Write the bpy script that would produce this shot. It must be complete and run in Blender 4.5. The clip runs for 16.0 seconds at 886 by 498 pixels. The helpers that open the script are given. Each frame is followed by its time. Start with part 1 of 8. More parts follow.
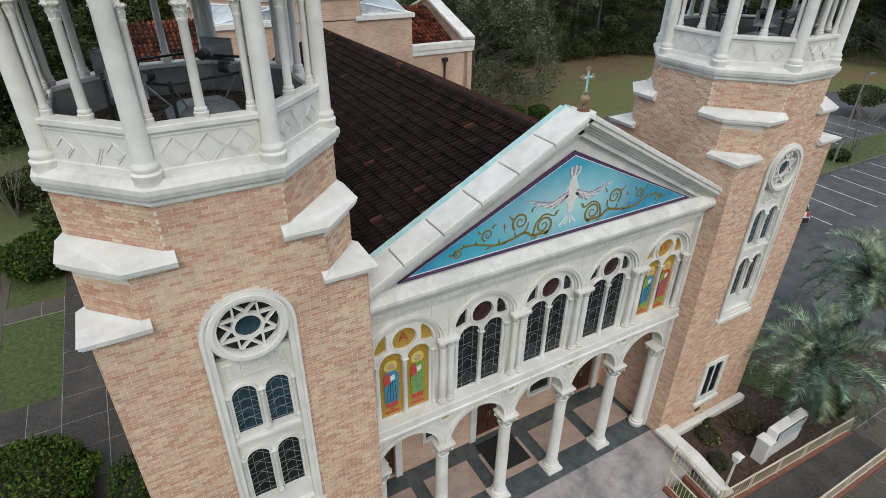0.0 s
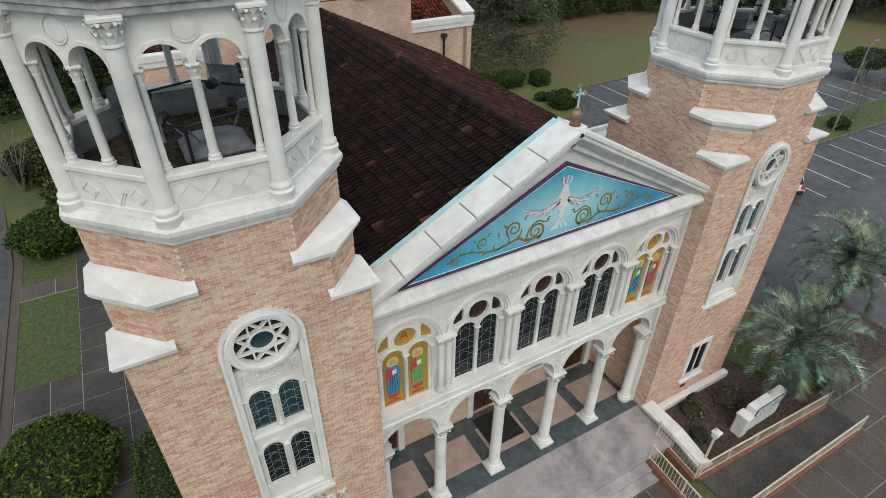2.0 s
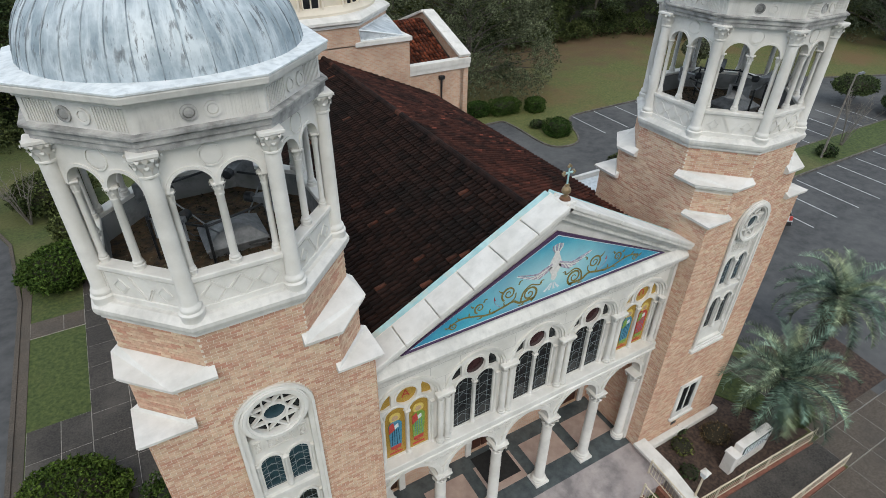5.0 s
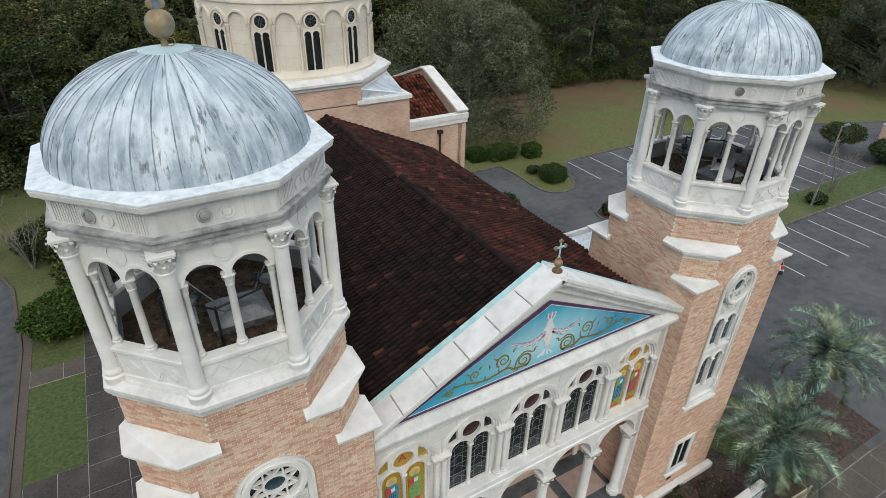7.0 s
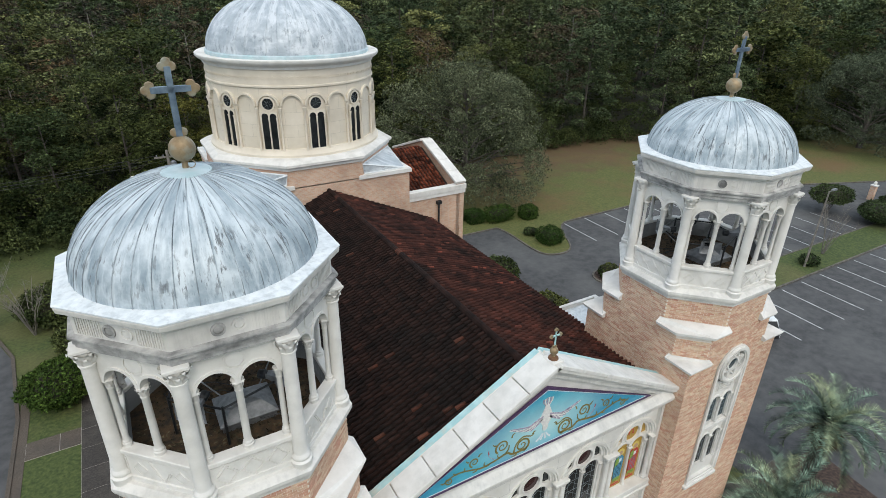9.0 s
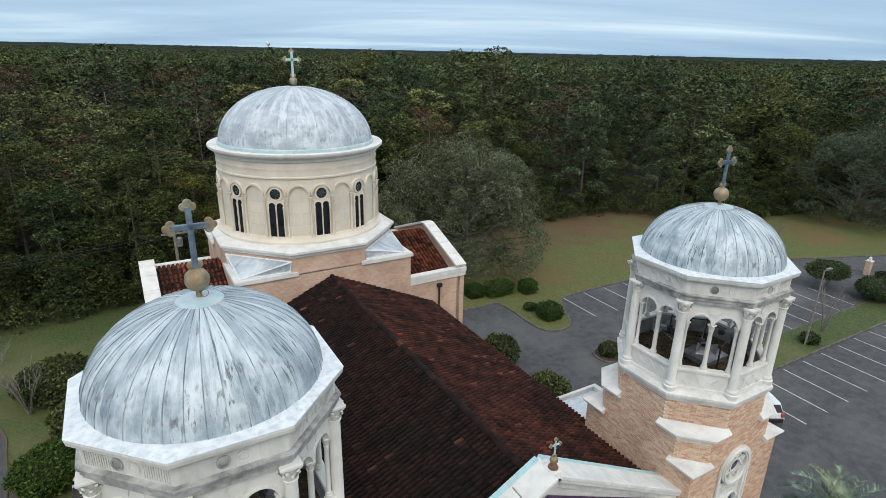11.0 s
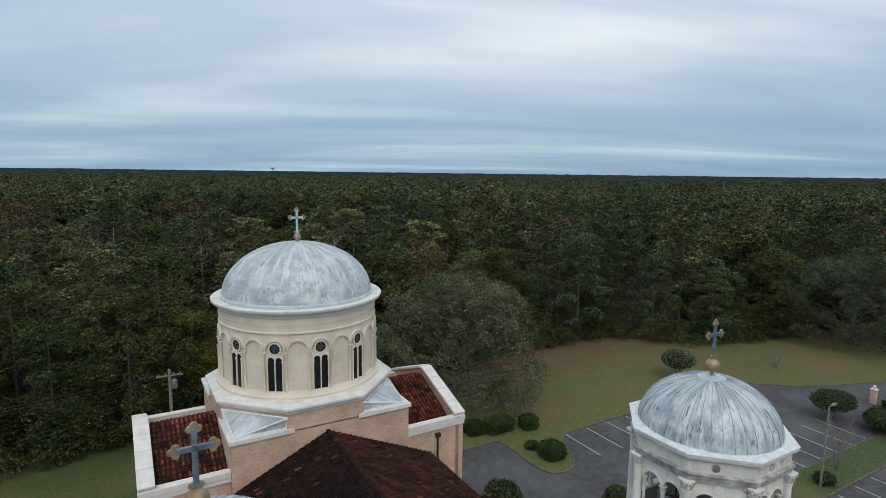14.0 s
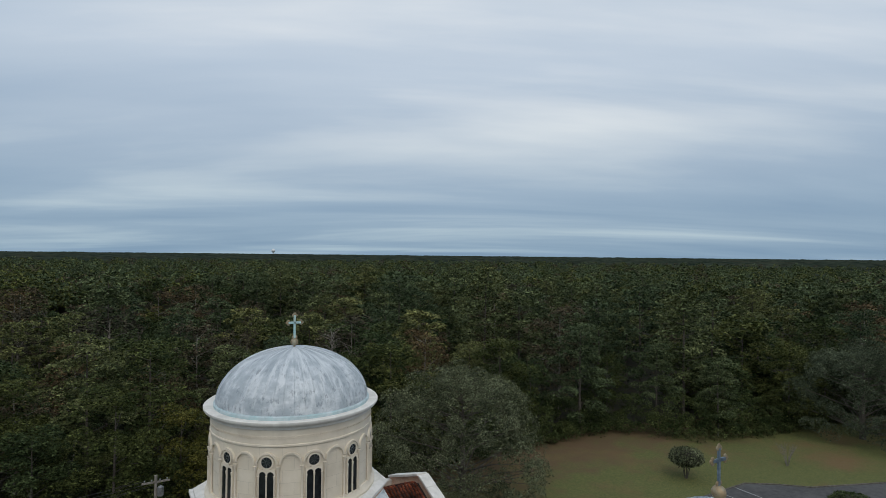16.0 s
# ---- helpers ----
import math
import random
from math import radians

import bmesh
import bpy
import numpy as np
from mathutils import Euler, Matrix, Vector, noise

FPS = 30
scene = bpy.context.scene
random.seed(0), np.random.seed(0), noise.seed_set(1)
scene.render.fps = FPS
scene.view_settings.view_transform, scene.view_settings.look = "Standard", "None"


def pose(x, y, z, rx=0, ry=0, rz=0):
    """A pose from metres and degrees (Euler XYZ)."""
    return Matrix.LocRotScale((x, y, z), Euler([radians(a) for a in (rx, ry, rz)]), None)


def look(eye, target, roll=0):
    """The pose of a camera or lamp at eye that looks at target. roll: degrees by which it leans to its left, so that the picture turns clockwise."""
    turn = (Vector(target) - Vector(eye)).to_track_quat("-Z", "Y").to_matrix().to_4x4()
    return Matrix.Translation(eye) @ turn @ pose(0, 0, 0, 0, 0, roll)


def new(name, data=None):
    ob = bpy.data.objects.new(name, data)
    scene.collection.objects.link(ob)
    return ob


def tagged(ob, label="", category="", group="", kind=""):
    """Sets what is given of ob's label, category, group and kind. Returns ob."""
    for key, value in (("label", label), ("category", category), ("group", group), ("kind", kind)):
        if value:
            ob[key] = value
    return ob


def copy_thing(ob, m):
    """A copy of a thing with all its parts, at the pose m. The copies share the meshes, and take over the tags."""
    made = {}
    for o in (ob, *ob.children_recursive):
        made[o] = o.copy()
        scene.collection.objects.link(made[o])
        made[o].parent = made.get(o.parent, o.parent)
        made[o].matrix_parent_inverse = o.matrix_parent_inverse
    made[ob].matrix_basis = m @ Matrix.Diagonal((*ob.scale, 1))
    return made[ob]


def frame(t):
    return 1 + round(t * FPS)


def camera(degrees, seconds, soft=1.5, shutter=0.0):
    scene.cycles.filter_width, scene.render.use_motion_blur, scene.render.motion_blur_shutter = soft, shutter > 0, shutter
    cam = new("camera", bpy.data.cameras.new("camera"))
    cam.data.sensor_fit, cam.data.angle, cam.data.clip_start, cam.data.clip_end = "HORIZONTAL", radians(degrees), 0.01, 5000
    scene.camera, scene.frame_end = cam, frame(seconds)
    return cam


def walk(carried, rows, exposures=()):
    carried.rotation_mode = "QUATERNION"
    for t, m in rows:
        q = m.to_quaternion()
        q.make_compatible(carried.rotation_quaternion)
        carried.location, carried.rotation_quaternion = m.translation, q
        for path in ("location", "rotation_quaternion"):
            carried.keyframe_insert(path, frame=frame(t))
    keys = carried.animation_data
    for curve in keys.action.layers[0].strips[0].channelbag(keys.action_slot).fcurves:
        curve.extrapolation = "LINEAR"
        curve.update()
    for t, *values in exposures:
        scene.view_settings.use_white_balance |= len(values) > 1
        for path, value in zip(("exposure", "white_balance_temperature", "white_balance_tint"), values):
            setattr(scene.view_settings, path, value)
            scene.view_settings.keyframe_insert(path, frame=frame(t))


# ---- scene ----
cam = camera(76.9, 16.0, 0.85)
PATH = [
    (0, (-8.948, -8.88, 17.259), (-8.087, -7.388, 16.244), 0.8),
    (0.5, (-8.912, -8.919, 17.641), (-8.062, -7.438, 16.599), 0.7),
    (1, (-8.89, -8.915, 18.023), (-8.048, -7.452, 16.951), 0.7),
    (1.5, (-8.913, -8.864, 18.395), (-8.081, -7.427, 17.28), 0.8),
    (2, (-8.886, -8.887, 18.789), (-8.071, -7.473, 17.633), 0.7),
    (2.5, (-8.905, -8.874, 19.131), (-8.099, -7.486, 17.937), 0.8),
    (3, (-8.945, -8.863, 19.424), (-8.138, -7.481, 18.223), 0.8),
    (5.5, (-8.879, -8.737, 20.773), (-8.035, -7.297, 19.67), 0.9),
    (6, (-8.899, -8.705, 21.049), (-8.045, -7.253, 19.97), 1.3),
    (6.5, (-8.873, -8.729, 21.341), (-8.012, -7.264, 20.286), 1.2),
    (7, (-8.861, -8.751, 21.668), (-7.993, -7.273, 20.637), 1.1),
    (7.5, (-8.911, -8.777, 21.985), (-8.035, -7.287, 20.98), 1.2),
    (8, (-8.937, -8.814, 22.318), (-8.051, -7.304, 21.35), 1.1),
    (8.5, (-8.919, -8.771, 22.608), (-8.02, -7.242, 21.685), 1.1),
    (9, (-8.903, -8.751, 22.871), (-7.99, -7.2, 21.999), 1.0),
    (9.5, (-8.892, -8.719, 23.131), (-7.966, -7.148, 22.309), 1.2),
    (12, (-8.967, -8.682, 24.931), (-7.996, -7.024, 24.377), 0.9),
    (12.5, (-8.994, -8.667, 25.201), (-8.01, -6.996, 24.709), 0.7),
    (14, (-9.024, -8.792, 26.31), (-8.021, -7.083, 26.04), 0.7),
    (14.5, (-9.001, -8.8, 26.506), (-7.992, -7.084, 26.314), 0.7),
    (16, (-9.051, -8.95, 27.635), (-8.038, -7.225, 27.658), 0.6),
]
walk(cam, [(t, look(eye, target, roll)) for t, eye, target, roll in PATH],
     [(0, -0.12, 6900, 10), (7, -0.08, 6900, 10), (9.5, 0.04, 6900, 10), (12.5, -0.20, 6850, 10), (14.5, -0.54, 6850, 10), (16, -0.70, 6850, 10)])

# ---------- world and light ----------
SUN_DIR = Vector((-0.35, -0.75, 0.95)).normalized()
world = bpy.data.worlds.new("sky")
scene.world = world
world.use_nodes = True


def build_world():
    nt = world.node_tree
    N, L = nt.nodes, nt.links
    N.clear()
    out = N.new("ShaderNodeOutputWorld")
    tc = N.new("ShaderNodeTexCoord")
    sky = N.new("ShaderNodeTexSky")
    sky.sky_type = "NISHITA"
    sky.sun_disc = False
    sky.sun_elevation = math.asin(SUN_DIR.z)
    sky.sun_rotation = math.atan2(SUN_DIR.x, SUN_DIR.y)
    bg1 = N.new("ShaderNodeBackground")
    bg1.inputs[1].default_value = 0.09
    L.new(sky.outputs[0], bg1.inputs[0])
    # cloud sheet seen from below: direction divided by its height
    sep = N.new("ShaderNodeSeparateXYZ")
    L.new(tc.outputs["Generated"], sep.inputs[0])

    def math_node(op, a, b):
        m = N.new("ShaderNodeMath")
        m.operation = op
        for k, v in enumerate((a, b)):
            if hasattr(v, "is_linked"):
                L.new(v, m.inputs[k])
            else:
                m.inputs[k].default_value = v
        return m.outputs[0]
    zz = math_node("ADD", math_node("MAXIMUM", sep.outputs[2], 0.0), 0.10)
    px, py = math_node("DIVIDE", sep.outputs[0], zz), math_node("DIVIDE", sep.outputs[1], zz)
    comb = N.new("ShaderNodeCombineXYZ")
    L.new(px, comb.inputs[0])
    L.new(py, comb.inputs[1])
    rot = N.new("ShaderNodeMapping")
    rot0 = N.new("ShaderNodeMapping")
    rot0.inputs["Rotation"].default_value = (0, 0, radians(30))
    L.new(comb.outputs[0], rot0.inputs[0])
    rot.inputs["Scale"].default_value = (0.35, 1.0, 1.0)
    L.new(rot0.outputs[0], rot.inputs[0])
    no = N.new("ShaderNodeTexNoise")
    no.inputs["Scale"].default_value = 0.42
    no.inputs["Detail"].default_value = 7
    no.inputs["Roughness"].default_value = 0.5
    no.inputs["Distortion"].default_value = 0.35
    L.new(rot.outputs[0], no.inputs["Vector"])
    ramp = N.new("ShaderNodeValToRGB")
    e = ramp.color_ramp.elements
    e[0].position, e[0].color = 0.30, (0.29, 0.41, 0.58, 1)
    e[1].position, e[1].color = 0.70, (0.90, 0.93, 0.96, 1)
    m = ramp.color_ramp.elements.new(0.5)
    m.color = (0.46, 0.56, 0.70, 1)
    L.new(no.outputs["Fac"], ramp.inputs[0])
    # the sheet is thinner and bluer towards the horizon, brighter overhead
    hr = N.new("ShaderNodeMapRange")
    hr.inputs[1].default_value, hr.inputs[2].default_value = 0.0, 0.5
    hr.inputs[3].default_value, hr.inputs[4].default_value = 0.0, 1.0
    L.new(sep.outputs[2], hr.inputs[0])
    hcol = N.new("ShaderNodeValToRGB")
    e = hcol.color_ramp.elements
    e[0].position, e[0].color = 0.0, (0.68, 0.88, 1.0, 1)
    e[1].position, e[1].color = 1.0, (1.62, 1.58, 1.52, 1)
    q = hcol.color_ramp.elements.new(0.28)
    q.color = (0.98, 1.08, 1.14, 1)
    q = hcol.color_ramp.elements.new(0.62)
    q.color = (1.52, 1.50, 1.46, 1)
    L.new(hr.outputs[0], hcol.inputs[0])
    mul = N.new("ShaderNodeMix")
    mul.data_type, mul.blend_type = "RGBA", "MULTIPLY"
    mul.inputs[0].default_value = 1
    L.new(ramp.outputs[0], mul.inputs[6])
    L.new(hcol.outputs[0], mul.inputs[7])
    bg2 = N.new("ShaderNodeBackground")
    bg2.inputs[1].default_value = 1.3
    L.new(mul.outputs[2], bg2.inputs[0])
    mix = N.new("ShaderNodeMixShader")
    mix.inputs[0].default_value = 0.88
    L.new(bg1.outputs[0], mix.inputs[1])
    L.new(bg2.outputs[0], mix.inputs[2])
    L.new(mix.outputs[0], out.inputs[0])


build_world()
sun = new("sun", bpy.data.lights.new("sun", "SUN"))
sun.data.energy, sun.data.angle, sun.data.color = 1.15, radians(25), (1.0, 0.96, 0.90)
sun.matrix_world = look((0, 0, 60), Vector((0, 0, 60)) - SUN_DIR)


# ---------- materials ----------
def material(name, c1, c2, scale=2.0, rough=0.85, bump=0.25, bscale=60.0, metal=0.0, stain=None, stain_scale=0.6,
             stain_amount=0.5, streak=None, rand=0.0, contrast=(0.35, 0.65), grey=None, stretch=(1, 1, 1), bands=None):
    """Two colours by a noise, a larger stain, dark runs that fall downwards, and a random value for each piece."""
    mt = bpy.data.materials.new(name)
    mt.use_nodes = True
    nt = mt.node_tree
    N, L = nt.nodes, nt.links
    bs = N["Principled BSDF"]
    bs.inputs["Metallic"].default_value = metal
    geo = N.new("ShaderNodeNewGeometry")

    def noise_of(sc, detail=6, st=(1, 1, 1)):
        mp = N.new("ShaderNodeMapping")
        mp.inputs["Scale"].default_value = st
        L.new(geo.outputs["Position"], mp.inputs[0])
        n = N.new("ShaderNodeTexNoise")
        n.inputs["Scale"].default_value = sc
        n.inputs["Detail"].default_value = detail
        n.inputs["Roughness"].default_value = 0.6
        L.new(mp.outputs[0], n.inputs["Vector"])
        return n.outputs["Fac"]

    def ramp_of(fac, lo, hi, a, b):
        r = N.new("ShaderNodeValToRGB")
        r.color_ramp.elements[0].position, r.color_ramp.elements[0].color = lo, (*a, 1)
        r.color_ramp.elements[1].position, r.color_ramp.elements[1].color = hi, (*b, 1)
        L.new(fac, r.inputs[0])
        return r.outputs[0]

    def mixed(fac, a, b, kind="MIX"):
        m = N.new("ShaderNodeMix")
        m.data_type, m.blend_type = "RGBA", kind
        for k, v in ((0, fac), (6, a), (7, b)):
            if hasattr(v, "is_linked"):
                L.new(v, m.inputs[k])
            else:
                m.inputs[k].default_value = v if k == 0 else (*v, 1)
        return m.outputs[2]
    col = ramp_of(noise_of(scale, 6, stretch), contrast[0], contrast[1], c1, c2)
    if stain:
        f = ramp_of(noise_of(stain_scale, 8), 0.48, 0.68, (0, 0, 0), (stain_amount,) * 3)
        col = mixed(f, col, stain)
    if streak:
        f = ramp_of(noise_of(1.0, 8, (7.0, 7.0, 0.5)), 0.48, 0.68, (0, 0, 0), (streak[1],) * 3)
        col = mixed(f, col, streak[0])
    if rand:
        oi = N.new("ShaderNodeObjectInfo")
        add = N.new("ShaderNodeMath")
        add.operation = "ADD"
        L.new(oi.outputs["Random"], add.inputs[0])
        L.new(geo.outputs["Random Per Island"], add.inputs[1])
        fr = N.new("ShaderNodeMath")
        fr.operation = "FRACT"
        L.new(add.outputs[0], fr.inputs[0])
        if grey:
            r = N.new("ShaderNodeValToRGB")
            r.color_ramp.interpolation = "LINEAR"
            for k, (p, c) in enumerate(grey):
                el = r.color_ramp.elements[k] if k < 2 else r.color_ramp.elements.new(p)
                el.position, el.color = p, (*c, 1)
            L.new(fr.outputs[0], r.inputs[0])
            col = mixed(rand, col, r.outputs[0], "MULTIPLY")
        else:
            mr = N.new("ShaderNodeMapRange")
            mr.inputs[3].default_value, mr.inputs[4].default_value = 1 - rand, 1 + rand
            L.new(fr.outputs[0], mr.inputs[0])
            cc = N.new("ShaderNodeCombineColor")
            for k in range(3):
                L.new(mr.outputs[0], cc.inputs[k])
            col = mixed(1.0, col, cc.outputs[0], "MULTIPLY")
    L.new(col, bs.inputs["Base Color"])
    rr = N.new("ShaderNodeMapRange")
    rr.inputs[3].default_value, rr.inputs[4].default_value = max(rough - 0.12, 0.03), min(rough + 0.1, 1)
    L.new(noise_of(scale * 2.3, 3), rr.inputs[0])
    L.new(rr.outputs[0], bs.inputs["Roughness"])
    if bump:
        bp = N.new("ShaderNodeBump")
        bp.inputs["Strength"].default_value = bump
        bp.inputs["Distance"].default_value = 0.02
        L.new(noise_of(bscale, 4), bp.inputs["Height"])
        L.new(bp.outputs[0], bs.inputs["Normal"])
    return mt


def brick_material():
    """Running bond brickwork where a wall stays far off."""
    mt = bpy.data.materials.new("brickwork")
    mt.use_nodes = True
    N, L = mt.node_tree.nodes, mt.node_tree.links
    bs = N["Principled BSDF"]
    bs.inputs["Roughness"].default_value = 0.9
    geo = N.new("ShaderNodeNewGeometry")
    sep = N.new("ShaderNodeSeparateXYZ")
    L.new(geo.outputs["Position"], sep.inputs[0])
    add = N.new("ShaderNodeMath")
    L.new(sep.outputs[0], add.inputs[0])
    L.new(sep.outputs[1], add.inputs[1])
    cb = N.new("ShaderNodeCombineXYZ")
    L.new(add.outputs[0], cb.inputs[0])
    L.new(sep.outputs[2], cb.inputs[1])
    br = N.new("ShaderNodeTexBrick")
    br.inputs["Scale"].default_value = 1
    br.inputs["Brick Width"].default_value = 0.2127
    br.inputs["Row Height"].default_value = 0.0677
    br.inputs["Mortar Size"].default_value = 0.006
    br.inputs["Color1"].default_value = (0.62, 0.37, 0.26, 1)
    br.inputs["Color2"].default_value = (0.68, 0.49, 0.36, 1)
    br.inputs["Mortar"].default_value = (0.62, 0.54, 0.45, 1)
    L.new(cb.outputs[0], br.inputs[0])
    n = N.new("ShaderNodeTexNoise")
    n.inputs["Scale"].default_value = 0.9
    n.inputs["Detail"].default_value = 8
    L.new(geo.outputs["Position"], n.inputs["Vector"])
    r = N.new("ShaderNodeValToRGB")
    r.color_ramp.elements[0].position, r.color_ramp.elements[0].color = 0.3, (0.72, 0.68, 0.66, 1)
    r.color_ramp.elements[1].position, r.color_ramp.elements[1].color = 0.65, (1, 1, 1, 1)
    L.new(n.outputs["Fac"], r.inputs[0])
    m = N.new("ShaderNodeMix")
    m.data_type, m.blend_type = "RGBA", "MULTIPLY"
    m.inputs[0].default_value = 1
    L.new(br.outputs["Color"], m.inputs[6])
    L.new(r.outputs[0], m.inputs[7])
    L.new(m.outputs[2], bs.inputs["Base Color"])
    bp = N.new("ShaderNodeBump")
    bp.invert = True
    bp.inputs["Strength"].default_value = 0.5
    bp.inputs["Distance"].default_value = 0.006
    L.new(br.outputs["Fac"], bp.inputs["Height"])
    L.new(bp.outputs[0], bs.inputs["Normal"])
    return mt


BRICKWORK = brick_material()
MORTAR = material("mortar", (0.70, 0.63, 0.54), (0.80, 0.73, 0.64), 6, 0.95, 0.4, 90)
BRICK = material("brick", (0.80, 0.78, 0.76), (1.0, 1.0, 1.0), 9, 0.9, 0.35, 120, rand=1.0,
                 stain=(0.66, 0.60, 0.58), stain_scale=0.55, stain_amount=0.55,
                 grey=((0.0, (0.60, 0.31, 0.22)), (1.0, (0.76, 0.60, 0.43)), (0.3, (0.68, 0.45, 0.32)), (0.6, (0.77, 0.58, 0.42)), (0.8, (0.60, 0.35, 0.25))))
LIMESTONE = material("limestone", (0.66, 0.64, 0.595), (0.76, 0.74, 0.70), 1.5, 0.85, 0.18, 45,
                     stain=(0.40, 0.39, 0.37), stain_scale=1.1, stain_amount=0.35)
LIMESTONE_WORN = material("weathered_limestone", (0.62, 0.60, 0.56), (0.74, 0.72, 0.68), 1.5, 0.85, 0.2, 45,
                          stain=(0.34, 0.34, 0.33), stain_scale=0.8, stain_amount=0.5, streak=((0.30, 0.30, 0.295), 0.22))
CREAM = material("cream_stone", (0.66, 0.59, 0.48), (0.74, 0.67, 0.56), 0.8, 0.85, 0.12, 40,
                 stain=(0.52, 0.46, 0.38), stain_scale=0.7, stain_amount=0.4)
CAPSTONE = material("capstone", (0.64, 0.62, 0.58), (0.75, 0.73, 0.695), 1.6, 0.8, 0.15, 50,
                    stain=(0.50, 0.49, 0.46), stain_scale=2.0, stain_amount=0.5)


def lead_dome_material(name, c_dark, c_mid, c_pale, run, amount):
    """Sheet lead whose oxide and dirt run down the curve of a dome."""
    mt = bpy.data.materials.new(name)
    mt.use_nodes = True
    N, L = mt.node_tree.nodes, mt.node_tree.links
    bs = N["Principled BSDF"]
    bs.inputs["Metallic"].default_value = 0.12
    tc = N.new("ShaderNodeTexCoord")
    sep = N.new("ShaderNodeSeparateXYZ")
    L.new(tc.outputs["Object"], sep.inputs[0])
    at = N.new("ShaderNodeMath")
    at.operation = "ARCTAN2"
    L.new(sep.outputs[0], at.inputs[0])
    L.new(sep.outputs[1], at.inputs[1])

    def field(ku, kz, scale, detail, off):
        mu = N.new("ShaderNodeMath")
        mu.operation = "MULTIPLY"
        L.new(at.outputs[0], mu.inputs[0])
        mu.inputs[1].default_value = ku
        mz = N.new("ShaderNodeMath")
        mz.operation = "MULTIPLY"
        L.new(sep.outputs[2], mz.inputs[0])
        mz.inputs[1].default_value = kz
        cb = N.new("ShaderNodeCombineXYZ")
        L.new(mu.outputs[0], cb.inputs[0])
        L.new(mz.outputs[0], cb.inputs[1])
        cb.inputs[2].default_value = off
        n = N.new("ShaderNodeTexNoise")
        n.inputs["Scale"].default_value = scale
        n.inputs["Detail"].default_value = detail
        n.inputs["Roughness"].default_value = 0.62
        L.new(cb.outputs[0], n.inputs["Vector"])
        return n.outputs["Fac"]

    def ramp(fac, stops):
        r = N.new("ShaderNodeValToRGB")
        for k, (p, c) in enumerate(stops):
            el = r.color_ramp.elements[k] if k < 2 else r.color_ramp.elements.new(p)
            el.position, el.color = p, (*c, 1)
        L.new(fac, r.inputs[0])
        return r.outputs[0]

    def mixed(f, a, b):
        m = N.new("ShaderNodeMix")
        m.data_type = "RGBA"
        L.new(f, m.inputs[0])
        L.new(a, m.inputs[6])
        m.inputs[7].default_value = (*b, 1)
        return m.outputs[2]
    base = ramp(field(3.0, 1.3, 1.2, 9, 0.0), ((0.34, c_dark), (0.64, c_pale), (0.5, c_mid)))
    wash = ramp(field(9.0, 0.9, 1.1, 9, 4.0), ((0.50, (0, 0, 0)), (0.62, (0.85, 0.85, 0.85))))
    col = mixed(wash, base, c_pale)
    runs = ramp(field(24.0, 3.2, 1.0, 12, 9.0), ((0.54, (0, 0, 0)), (0.60, (amount, amount, amount))))
    patch = ramp(field(2.6, 1.2, 1.3, 6, 6.0), ((0.44, (0.12, 0.12, 0.12)), (0.60, (1, 1, 1))))
    both = N.new("ShaderNodeMix")
    both.data_type, both.blend_type = "RGBA", "MULTIPLY"
    both.inputs[0].default_value = 1
    L.new(runs, both.inputs[6])
    L.new(patch, both.inputs[7])
    col = mixed(both.outputs[2], col, run)
    fine = ramp(field(60.0, 5.0, 1.0, 6, 2.0), ((0.60, (0, 0, 0)), (0.68, (amount * 0.55,) * 3)))
    col = mixed(fine, col, run)
    L.new(col, bs.inputs["Base Color"])
    bs.inputs["Roughness"].default_value = 0.55
    return mt


def add_joints(mt, w, h, depth, curved=0.0):
    """Fine ashlar joints on a stone: blocks w by h metres."""
    N, L = mt.node_tree.nodes, mt.node_tree.links
    bs = N["Principled BSDF"]
    old = bs.inputs["Base Color"].links[0].from_socket
    tc = N.new("ShaderNodeTexCoord")
    sep = N.new("ShaderNodeSeparateXYZ")
    L.new(tc.outputs["Object"], sep.inputs[0])
    cb = N.new("ShaderNodeCombineXYZ")
    if curved:
        at = N.new("ShaderNodeMath")
        at.operation = "ARCTAN2"
        L.new(sep.outputs[0], at.inputs[0])
        L.new(sep.outputs[1], at.inputs[1])
        mu = N.new("ShaderNodeMath")
        mu.operation = "MULTIPLY"
        L.new(at.outputs[0], mu.inputs[0])
        mu.inputs[1].default_value = curved
        L.new(mu.outputs[0], cb.inputs[0])
    else:
        L.new(sep.outputs[0], cb.inputs[0])
    L.new(sep.outputs[2], cb.inputs[1])
    br = N.new("ShaderNodeTexBrick")
    br.inputs["Scale"].default_value = 1
    br.inputs["Brick Width"].default_value = w
    br.inputs["Row Height"].default_value = h
    br.inputs["Mortar Size"].default_value = 0.006
    br.inputs["Color1"].default_value = (1, 1, 1, 1)
    br.inputs["Color2"].default_value = (0.94, 0.94, 0.93, 1)
    br.inputs["Mortar"].default_value = (depth, depth, depth, 1)
    L.new(cb.outputs[0], br.inputs[0])
    m = N.new("ShaderNodeMix")
    m.data_type, m.blend_type = "RGBA", "MULTIPLY"
    m.inputs[0].default_value = 1
    L.new(old, m.inputs[6])
    L.new(br.outputs["Color"], m.inputs[7])
    L.new(m.outputs[2], bs.inputs["Base Color"])
    return mt


